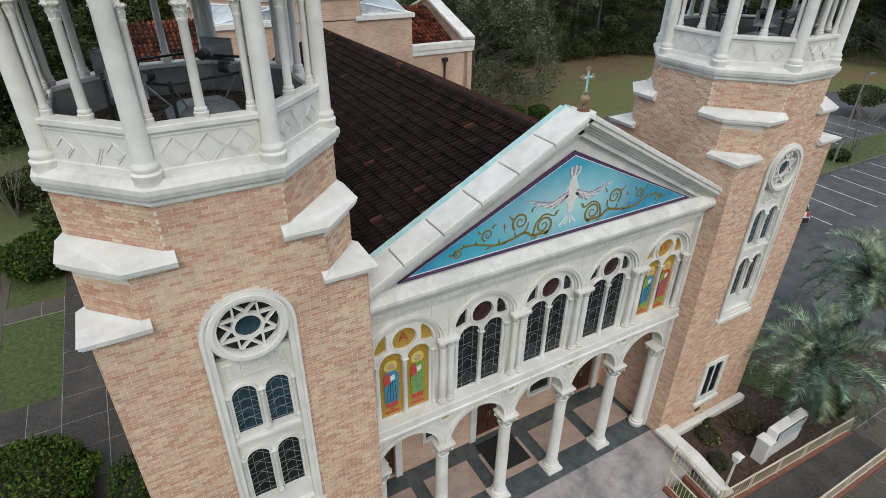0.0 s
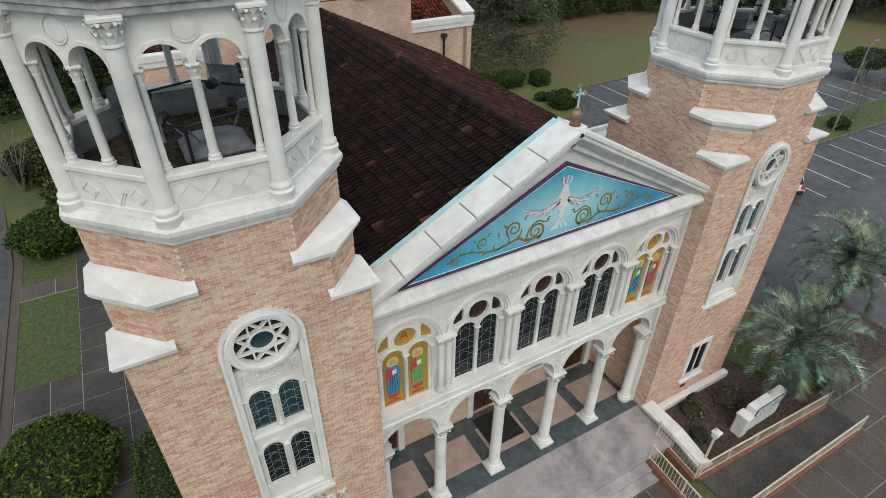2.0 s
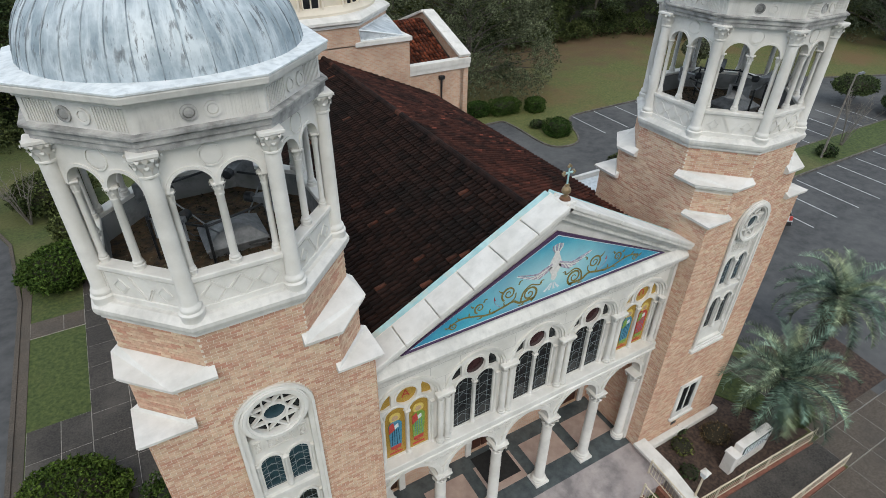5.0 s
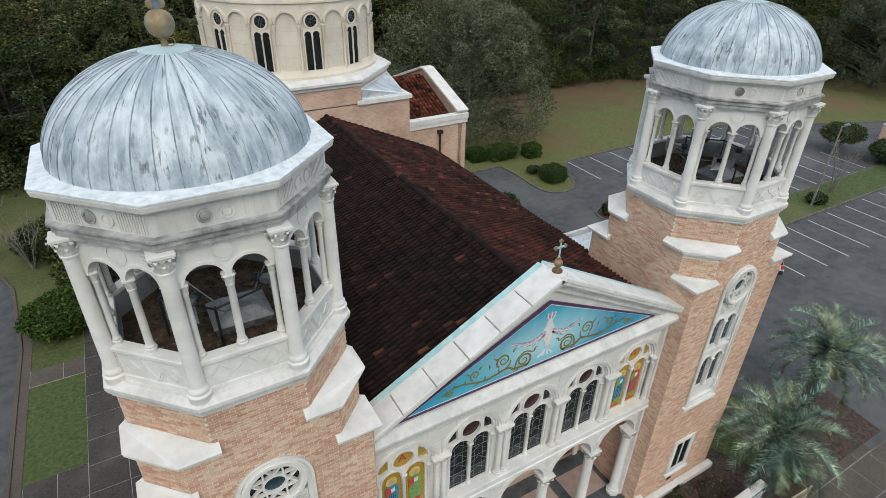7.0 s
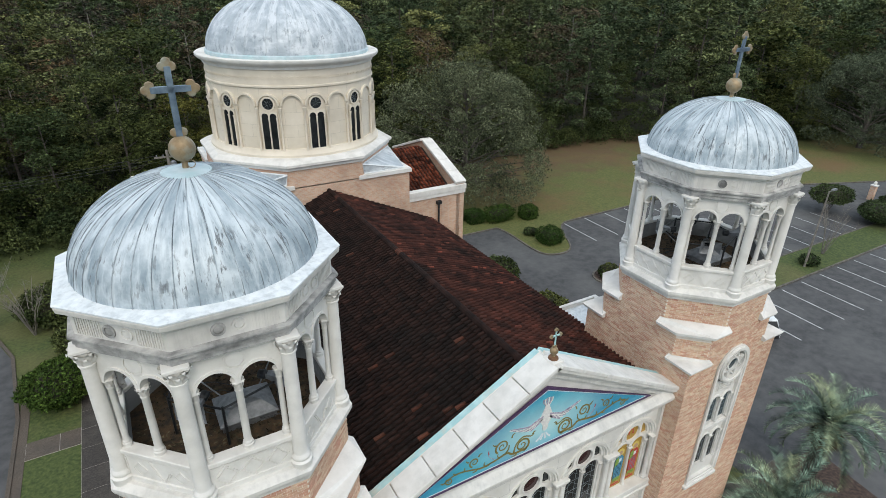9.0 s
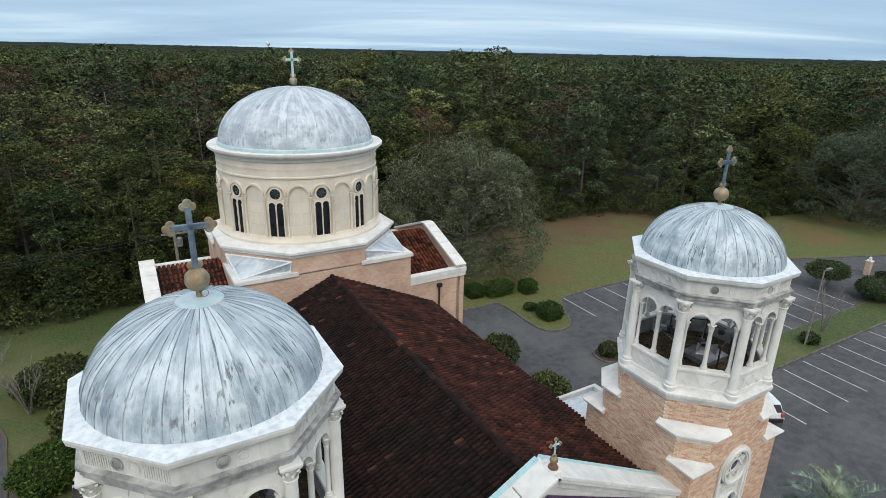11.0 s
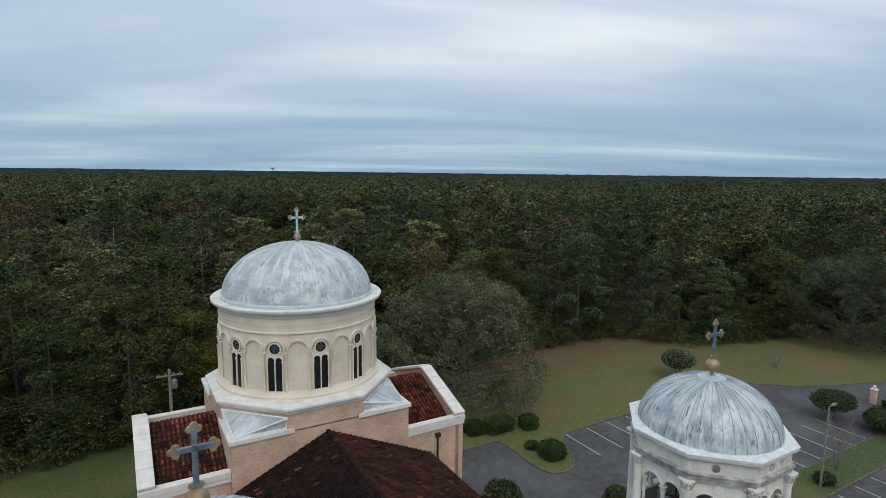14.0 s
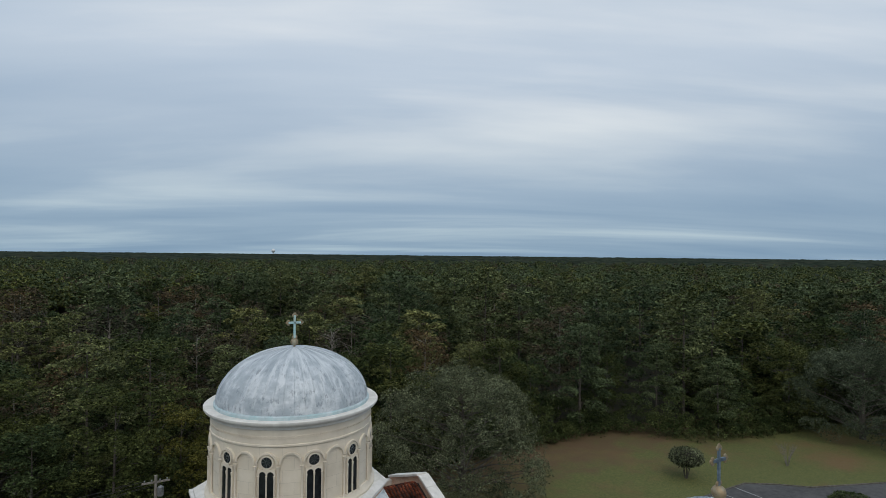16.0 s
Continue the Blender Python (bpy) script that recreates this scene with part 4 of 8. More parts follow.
    for i in range(40):
        a = 2 * math.pi * i / 40
        pts = []
        for j in range(17):
            t = math.pi / 2 * j / 18
            rr = R * math.cos(t) + 0.004
            pts.append((rr * math.cos(a), rr * math.sin(a), zb + rise * math.sin(t) + 0.004))
        part("seam", Shape().tube(pts, 0.009, 4), LEAD_SEAM, tw)
    part("crown_disc", Shape().lathe([(0.46, zb + rise - 0.05), (0.44, zb + rise - 0.02), (0.02, zb + rise + 0.03)], 28), PALE_VERDIGRIS, tw, "pale verdigris crown sheet", True)
    cross_finial(tw, zb + rise + 0.0, 0.235, 1.32, CROSS_BLUE)
    part("ring", Shape().tube([(0.10 + 0.07 * math.cos(2 * math.pi * i / 14), -0.05, zb + rise + 0.1 + 0.07 * math.sin(2 * math.pi * i / 14)) for i in range(15)], 0.009, 5), BRONZE, tw, "lifting ring")
    tower_window(tw)
    return tw, body


tower_l, tower_l_wall = bell_tower()
tower_l.matrix_basis = pose(-TX, TC, 0)
tower_r = copy_thing(tower_l, pose(TX, TC, 0))
tower_r_wall = [o for o in tower_r.children if o.name.startswith("wall")][0]


# ---------- church front between the towers ----------
front = thing("arcaded_portico", "white stone arcaded church front with mosaic pediment", "facade")
FX = TX - TA - 0.01
FY = 0.45
FW = FY + 0.09             # face of the wall behind the columns
BAYS = [-4.5, -2.25, 0.0, 2.25, 4.5]
Z_PORCH = 0.45


def church_front():
    spring, r = 4.36, 0.955
    pts = [(-FX, 10.0), (FX, 10.0), (FX, spring)]
    for cx in reversed(BAYS):
        pts += [(cx + r * math.cos(math.pi * i / 16), spring + r * math.sin(math.pi * i / 16)) for i in range(17)]
    pts += [(-FX, spring)]
    holes = [arch(cx, 8.20, 0.96, 6.08, 16) for cx in BAYS]
    part("wall", Shape().plate(pts, holes, FW, FY + 0.5), ASHLAR, front, "white stone front wall")
    for cx in BAYS:
        ar = Shape()
        ar.ring(cx, spring, r - 0.012, r + 0.16, FW - 0.03, FW + 0.02, 20, 0, math.pi)
        ar.ring(cx, spring, r + 0.10, r + 0.17, FW - 0.055, FW, 20, 0, math.pi)
        part("arch_moulding", ar, LIMESTONE, front)
    for x in [-3.375, -1.125, 1.125, 3.375]:
        add_column(front, x, FY + 0.22, Z_PORCH, spring, 0.205, 0.30, 0.50, "column", 20, LIMESTONE, "round white stone porch column")
        part("plinth", Shape().box(x - 0.31, x + 0.31, FY - 0.09, FY + 0.53, Z_PORCH - 0.02, Z_PORCH + 0.09, b=0.015), LIMESTONE, front)
    for s in (-1, 1):
        add_column(front, s * (FX - 0.26), FY + 0.22, Z_PORCH, spring, 0.19, 0.30, 0.50, "column", 16)
        part("pilaster", Shape().box(s * FX - 0.12 if s > 0 else s * FX, s * FX if s > 0 else s * FX + 0.12, FY - 0.06, FY + 0.5, Z_PORCH, 9.95), LIMESTONE, front)
    # medallions with gold centres
    for x in [-3.375, -1.125, 1.125, 3.375]:
        md = Shape()
        md.ring(x, 5.50, 0.125, 0.20, FW - 0.03, FW, 24).ring(x, 5.50, 0.19, 0.24, FW - 0.05, FW, 24)
        ob = part("medallion", md, LIMESTONE, front)
        part("boss", Shape().lathe([(0.125, 0), (0.10, 0.02), (0.01, 0.03)], 18, 0, 0, Matrix.Translation((x, FW, 5.50)) @ Matrix.Rotation(math.pi / 2, 4, "X")), GOLD, ob, "gold mosaic boss")
    # sill course
    part("sill_course", Shape().box(-FX, FX, FY - 0.18, FY + 0.02, 5.78, 5.86, b=0.02).box(-FX, FX, FY - 0.14, FY + 0.3, 5.855, 6.10, b=0.02), LIMESTONE, front, "projecting stone sill course")
    # window bays
    for j, cx in enumerate(BAYS):
        mosaic = j in (0, 4)
        bay = part("window_surround", Shape().ring(cx, 8.20, 0.95, 1.03, FW - 0.015, FW + 0.04, 28, 0, math.pi).ring(cx, 8.21, 1.02, 1.085, FW - 0.06, FW + 0.02, 28, 0, math.pi).ring(cx, 8.20, 0.90, 0.96, FY + 0.15, FY + 0.28, 22, 0, math.pi),
                   LIMESTONE, front)
        # tracery
        tr = Shape()
        yy = FY + 0.20
        outer = arch(cx, 8.20, 0.96, 6.08, 16)
        hs = [arch(cx - 0.37, 7.94, 0.32, 6.12, 12), arch(cx + 0.37, 7.94, 0.32, 6.12, 12), circle(cx, 8.58, 0.33, 20), *[[(cx + q * px, pz) for px, pz in ((0.47, 8.34), (0.66, 8.27), (0.80, 8.27), (0.78, 8.46), (0.67, 8.68), (0.50, 8.84), (0.46, 8.74), (0.47, 8.55))] for q in (-1, 1)]]
        tr.plate(outer, hs, yy, yy + 0.1)
        part("tracery", tr, LIMESTONE, bay)
        mo = Shape()
        mo.ring(cx, 8.58, 0.325, 0.38, yy - 0.04, yy + 0.01, 20)
        for s in (-1, 1):
            mo.ring(cx + s * 0.37, 7.94, 0.315, 0.36, yy - 0.04, yy + 0.01, 14, 0, math.pi)
        part("tracery_moulding", mo, LIMESTONE, bay)
        add_column(bay, cx, yy + 0.0, 6.08, 7.96, 0.062, 0.15, 0.20, "mullion_column", 10)
        for s in (-1, 1):
            add_column(bay, cx + s * 0.80, yy - 0.02, 6.08, 7.96, 0.05, 0.15, 0.20, "jamb_column", 8)
        for s in (-1, 1):
            leaded_light(bay, None, cx + s * 0.37, 6.10, 7.94, 0.325, yy + 0.06, GOLD if mosaic else GLASS, j, not mosaic)
        g = Shape()
        g.add([(x, yy + 0.06, z) for x, z in circle(cx, 8.58, 0.34)], [tuple(range(24))])
        part("pane", g, GOLD if mosaic else GLASS_RED, bay, "gold mosaic roundel" if mosaic else "ruby roundel")
        gp = Shape()
        gp.add([(x, yy + 0.085, z) for x, z in arch(cx, 8.20, 0.95, 7.9, 12)], [tuple(range(15))])
        part("spandrel_pane", gp, GOLD if mosaic else GLASS, bay)
        # paired half columns beside each opening
        for s in (-1, 1):
            if (j == 0 and s < 0) or (j == 4 and s > 0):
                add_column(front, cx + s * 0.93, FY + 0.05, 6.08, 8.22, 0.085, 0.22, 0.30, "engaged_column", 12)
                continue
            add_column(front, cx + s * 1.0, FY + 0.05, 6.08, 8.22, 0.092, 0.22, 0.30, "engaged_column", 12)
    for x in [-3.375, -1.125, 1.125, 3.375]:
        part("impost", Shape().box(x - 0.30, x + 0.30, FY - 0.10, FW + 0.02, 8.20, 8.29, b=0.015), LIMESTONE, front)
    # cornice under the pediment
    co = Shape()
    co.loft([[(x, y, z) for x, z in ((-FX, zz), (FX, zz))] + [(FX, FY + 0.3, zz), (-FX, FY + 0.3, zz)] for y, zz in ((FY - 0.04, 9.55), (FY - 0.06, 9.72), (FY - 0.12, 9.78), (FY - 0.14, 9.88), (FY - 0.30, 9.96), (FY - 0.34, 10.06), (FY - 0.34, 10.14), (FY - 0.10, 10.34))])
    part("cornice", co, LIMESTONE_WORN, front, "stained stone cornice")
    dn = Shape()
    for i in range(74):
        x = -FX + 0.1 + i * (2 * FX - 0.2) / 73
        dn.box(x - 0.04, x + 0.04, FY - 0.062, FY - 0.03, 9.61, 9.69)
    part("dentils", dn, LIMESTONE, front, kind="stuff")
    # raking cornices and coping
    sl = (13.42 - 10.42) / FX
    L = math.hypot(FX, 13.42 - 10.42)
    ang = math.atan2(13.42 - 10.42, FX)
    for s in (-1, 1):
        ux = Vector((-s * math.cos(ang), 0, math.sin(ang)))
        uz = Vector((s * math.sin(ang), 0, math.cos(ang)))
        fm = Matrix(((ux.x, 0, uz.x, s * FX), (0, 1, 0, 0), (ux.z, 0, uz.z, 10.42), (0, 0, 0, 1)))
        rk = Shape(fm)
        yb = FY + 0.55
        for y0, a0, a1 in ((FY - 0.10, -0.36, -0.22), (FY - 0.16, -0.22, -0.16), (FY - 0.30, -0.10, -0.05), (FY - 0.23, -0.16, -0.10), (FY - 0.36, -0.05, 0.06)):
            rk.box(-0.15, L + 0.08, y0, yb, a0, a1)
        part("raking_cornice", rk, LIMESTONE_WORN, front, "stained raking cornice")
        for i in range(6):
            u0, u1 = i * L / 6 + 0.012, (i + 1) * L / 6 - 0.012
            cp = Shape(fm)
            cp.box(u0, u1, FY - 0.40, FY + 0.40, 0.06, 0.17, b=0.02)
            part("coping_stone", cp, CAPSTONE, front, "white coping stone")
        cf = Shape(fm)
        cf.box(0, L, FY + 0.40, FY + 0.62, 0.02, 0.15)
        part("mortar_bed", Shape(fm).box(0, L, FY + 0.36, FY + 0.405, 0.10, 0.163), MORTAR, front, "sandy mortar fillet")
        part("copper_flashing", cf, VERDIGRIS, front, "verdigris copper flashing")
    part("gable_wall", Shape().prism([(-FX, 10.0), (FX, 10.0), (0, 13.1)], -FY - 0.5, -FY - 0.06, Matrix.Rotation(math.pi / 2, 4, "X")), LIMESTONE, front)
    return sl


front_slope = church_front()


def pediment_mosaic():
    """The turquoise field with its purple and white borders, scrolls and a descending dove."""
    y = FY - 0.035
    hw, z0, z1 = 4.72, 10.36, 12.62
    def tri(k):
        return [(-hw + k * 2.6, z0 + k), (hw - k * 2.6, z0 + k), (0, z1 - k * 1.13)]
    sh = Shape()
    sh.plate(tri(0), [tri(0.09)], y - 0.012, y + 0.05)
    mos = part("pediment_mosaic", sh, MOSAIC_PURPLE, front, "purple mosaic border")
    part("white_border", Shape().plate(tri(0.09), [tri(0.115)], y - 0.010, y + 0.05), MOSAIC_WHITE, mos)
    part("field", Shape().plate(tri(0.115), [], y - 0.006, y + 0.05), MOSAIC_BLUE, mos, "turquoise mosaic field")
    yb = y - 0.010
    mid = 0.05

    def ribbon(name, pts, w0, w1, mt, label, lift=0.0):
        """One tapering band of tesserae along a line."""
        sh = Shape()
        n = len(pts)
        left, right = [], []
        for i in range(n):
            a, b = pts[max(i - 1, 0)], pts[min(i + 1, n - 1)]
            d = math.hypot(b[0] - a[0], b[1] - a[1]) or 1.0
            w = (w0 + (w1 - w0) * i / (n - 1)) / 2
            nx, nz = -(b[1] - a[1]) / d * w, (b[0] - a[0]) / d * w
            left.append((pts[i][0] + nx, pts[i][1] + nz))
            right.append((pts[i][0] - nx, pts[i][1] - nz))
        v = [(x, yy, z) for yy in (yb - 0.006 - lift, yb + 0.004) for x, z in left + right]
        q = 2 * n
        f = [(i, i + 1, n + i + 1, n + i) for i in range(n - 1)]
        f += [(i, i + 1, q + i + 1, q + i) for i in range(n - 1)] + [(n + i, n + i + 1, q + n + i + 1, q + n + i) for i in range(n - 1)]
        part(name, sh.add(v, f), mt, mos, label)

    def flowing(ctrl, n=7):
        """A smooth line through the given points."""
        out = []
        P = [ctrl[0], *ctrl, ctrl[-1]]
        for i in range(1, len(P) - 2):
            for k in range(n):
                t = k / n
                out.append(tuple(0.5 * (2 * P[i][c] + (P[i + 1][c] - P[i - 1][c]) * t + (2 * P[i - 1][c] - 5 * P[i][c] + 4 * P[i + 1][c] - P[i + 2][c]) * t * t
                                        + (3 * P[i][c] - P[i - 1][c] - 3 * P[i + 1][c] + P[i + 2][c]) * t ** 3) for c in (0, 1)))
        return out + [ctrl[-1]]

    def spiral(cx, cz, r, a0, turns, sense):
        k = int(turns * 18)
        return [(cx + r * (1 - 0.86 * i / k) * math.cos(a0 + sense * 2 * math.pi * turns * i / k), cz + r * (1 - 0.86 * i / k) * math.sin(a0 + sense * 2 * math.pi * turns * i / k)) for i in range(k + 1)]
    for s in (-1, 1):
        def vine(pts, w0, w1):
            ribbon("scroll", [(mid + s * px, pz) for px, pz in pts], w0, w1, OLIVE, "olive gold scroll")
        vine(flowing([(0.62, 10.62), (1.10, 10.62), (1.35, 10.76), (1.75, 10.68), (2.2, 10.64), (2.55, 10.74), (2.9, 10.83), (3.2, 10.80), (3.42, 10.68)]), 0.075, 0.03)
        vine(spiral(0.80, 10.82, 0.27, -1.8, 1.7, -1), 0.07, 0.02)
        vine(flowing([(1.10, 10.62), (1.02, 10.95), (0.78, 11.12), (0.50, 11.02), (0.40, 11.08)]), 0.05, 0.03)
        vine(spiral(1.52, 11.10, 0.24, -0.9, 1.7, 1), 0.06, 0.02)
        vine(flowing([(1.42, 10.76), (1.30, 10.88), (1.28, 11.05)]), 0.045, 0.03)
        vine(spiral(2.45, 10.98, 0.165, -1.2, 1.5, 1), 0.05, 0.018)
        vine(spiral(3.24, 10.69, 0.125, 1.0, 1.5, -1), 0.045, 0.015)
        for cx, cz, a, ll in ((0.98, 10.55, -0.5, 0.18), (1.2, 11.28, 1.9, 0.16), (1.74, 11.22, 0.4, 0.18), (1.9, 10.66, -0.7, 0.18), (1.62, 10.72, 1.0, 0.16), (2.1, 10.66, 1.3, 0.15),
                              (2.32, 11.12, 2.2, 0.14), (2.64, 11.06, 0.5, 0.14), (2.35, 10.64, -0.6, 0.16), (2.75, 10.80, 1.2, 0.13), (3.05, 10.83, 0.5, 0.13), (3.42, 10.68, 0.2, 0.12), (0.45, 11.06, 2.2, 0.14)):
            vine(flowing([(cx, cz), (cx + ll * 0.5 * math.cos(a), cz + ll * 0.5 * math.sin(a) + 0.02), (cx + ll * math.cos(a + 0.4), cz + ll * math.sin(a + 0.4))], 4), 0.055, 0.008)
        # thin tendril with a small red bud
        ribbon("tendril", [(mid + s * px, pz) for px, pz in flowing([(1.75, 10.72), (1.95, 10.92), (1.98, 11.05)], 4)], 0.02, 0.012, DOVE_WING, "thin mauve tendril")
        ribbon("bud", [(mid + s * px, pz) for px, pz in ((1.97, 11.03), (1.99, 11.09), (1.98, 11.16))], 0.05, 0.01, ROBE_RED, "small red bud")
    # dove, head down, wings spread
    bd = Shape()
    prof = ((11.98, 0.05), (11.86, 0.08), (11.70, 0.14), (11.55, 0.18), (11.40, 0.17), (11.27, 0.11), (11.20, 0.07), (11.13, 0.085), (11.06, 0.07), (11.00, 0.025))
    outline = [(mid + 1.2 * w, z) for z, w in prof] + [(mid - 1.2 * w, z) for z, w in reversed(prof)]
    bd.plate(outline, [], yb - 0.014, yb + 0.004)
    part("dove_body", bd, DOVE, mos, "white mosaic dove body")
    for i in range(6):
        a = (i - 2.5) * 0.15
        ribbon("tail_feather", [(mid + 0.02 * (i - 2.5), 11.93), (mid + 0.05 * (i - 2.5) + 0.1 * math.sin(a), 12.08), (mid + 0.30 * math.sin(a) * 1.5, 12.25 - 0.02 * abs(i - 2.5))], 0.03, 0.045, DOVE if i % 2 else DOVE_WING, "pale tail feather", 0.001 * i)
    for s in (-1, 1):
        def feather(pts, w0, w1, mt, lift):
            ribbon("wing_feather", [(mid + s * px, pz) for px, pz in flowing(pts, 4)], w0, w1, mt, "mauve edged wing feather", lift)
        for i in range(8):
            t = i / 7
            feather([(0.14 + 0.30 * t, 11.52 - 0.10 * t), (0.32 + 0.42 * t, 11.36 - 0.02 * t), (0.55 + 0.76 * t, 11.22 + 0.36 * t ** 1.3)], 0.105, 0.03, DOVE if i % 2 else DOVE_WING, 0.001 * (8 - i))
        for i in range(5):
            t = i / 4
            feather([(0.12 + 0.02 * i, 11.58 - 0.01 * i), (0.30 + 0.12 * t, 11.50 - 0.05 * t), (0.42 + 0.20 * t, 11.28 + 0.04 * t)], 0.08, 0.03, DOVE if i % 2 == 0 else DOVE_WING, 0.009 + 0.001 * i)
        feather([(0.12, 11.60), (0.36, 11.50), (0.62, 11.42), (0.95, 11.50), (1.28, 11.60)], 0.05, 0.015, DOVE_WING, 0.014)
    for a in (-0.75, -0.3, 0.15, 0.6):
        ribbon("ray", [(mid + 0.10 * math.sin(a), 10.92), (mid + 0.22 * math.sin(a), 10.80), (mid + 0.42 * math.sin(a), 10.68)], 0.03, 0.07, MOSAIC_WHITE, "pale ray")


pediment_mosaic()


def mosaic_figures():
    """Robed figures on gold under the outer arches, as plain shapes."""
    yy = FY + 0.235
    for cx, robes in ((-4.5, ((ROBE_BLUE, ROBE_RED), (ROBE_GREEN, ROBE_RED))), (4.5, ((ROBE_BLUE, ROBE_GREEN), (ROBE_RED, ROBE_GREEN)))):
        for s, (main, second) in zip((-1, 1), robes):
            x = cx + s * 0.37
            fig = Shape().plate([(x - 0.17, 6.52), (x + 0.17, 6.52), (x + 0.20, 7.12), (x + 0.21, 7.52), (x + 0.10, 7.67), (x - 0.10, 7.67), (x - 0.21, 7.52), (x - 0.2, 7.12)], [], yy - 0.012, yy + 0.01)
            robe = part("mosaic_robe", fig, main, front, "robed mosaic figure")
            part("mantle", Shape().plate([(x - 0.21, 7.19), (x - 0.02, 7.31), (x - 0.06, 7.64), (x - 0.2, 7.54)], [], yy - 0.018, yy - 0.008), second, robe)
            part("hem", Shape().plate([(x - 0.16, 6.45), (x + 0.15, 6.45), (x + 0.16, 6.62), (x - 0.17, 6.60)], [], yy - 0.018, yy - 0.008), second, robe)
            fold = Shape()
            for k in range(4):
                fold.bar((x - 0.13 + k * 0.085, yy - 0.012, 6.65), (x - 0.09 + k * 0.06, yy - 0.012, 7.31), 0.014, 0.005)
            part("folds", fold, ROBE_BLUE if main is not ROBE_BLUE else GLASS_BLUE, robe)
            part("halo", Shape().plate(circle(x, 7.81, 0.18, 20), [], yy - 0.010, yy + 0.005), HALO, robe)
            part("head", Shape().plate(circle(x, 7.80, 0.10, 14), [], yy - 0.016, yy + 0.0), SKIN_MOSAIC, robe)
            part("book", Shape().plate([(x - 0.02, 7.34), (x + 0.10, 7.39), (x + 0.09, 7.54), (x - 0.03, 7.49)], [], yy - 0.022, yy - 0.012), MOSAIC_WHITE, robe)


mosaic_figures()


def greek_letters():
    # a red alpha and omega in the gold roundels
    y = FY + 0.252
    al = Shape()
    for a, b in (((-0.11, 8.47), (0.0, 8.73)), ((0.11, 8.47), (0.0, 8.73)), ((-0.07, 8.56), (0.07, 8.56))):
        al.bar((-4.5 + a[0], y, a[1]), (-4.5 + b[0], y, b[1]), 0.035, 0.006)
    part("alpha", al, ROBE_RED, front, "red mosaic alpha")
    om = Shape()
    om.ring(4.5, 8.62, 0.085, 0.12, y - 0.006, y, 16, -0.9, math.pi + 0.9)
    om.bar((4.5 - 0.14, y, 8.52), (4.5 - 0.05, y, 8.52), 0.035, 0.006)
    om.bar((4.5 + 0.05, y, 8.52), (4.5 + 0.14, y, 8.52), 0.035, 0.006)
    part("omega", om, ROBE_RED, front, "red mosaic omega")
    for cx in (-4.87, -4.13, 4.13, 4.87):
        nb = Shape().box(cx - 0.05, cx + 0.05, y - 0.006, y, 6.34, 6.38).box(cx - 0.2, cx + 0.2, y - 0.006, y, 6.22, 6.29)
        part("inscription_bar", nb, ROBE_RED, front, "dark red inscription bars")


greek_letters()


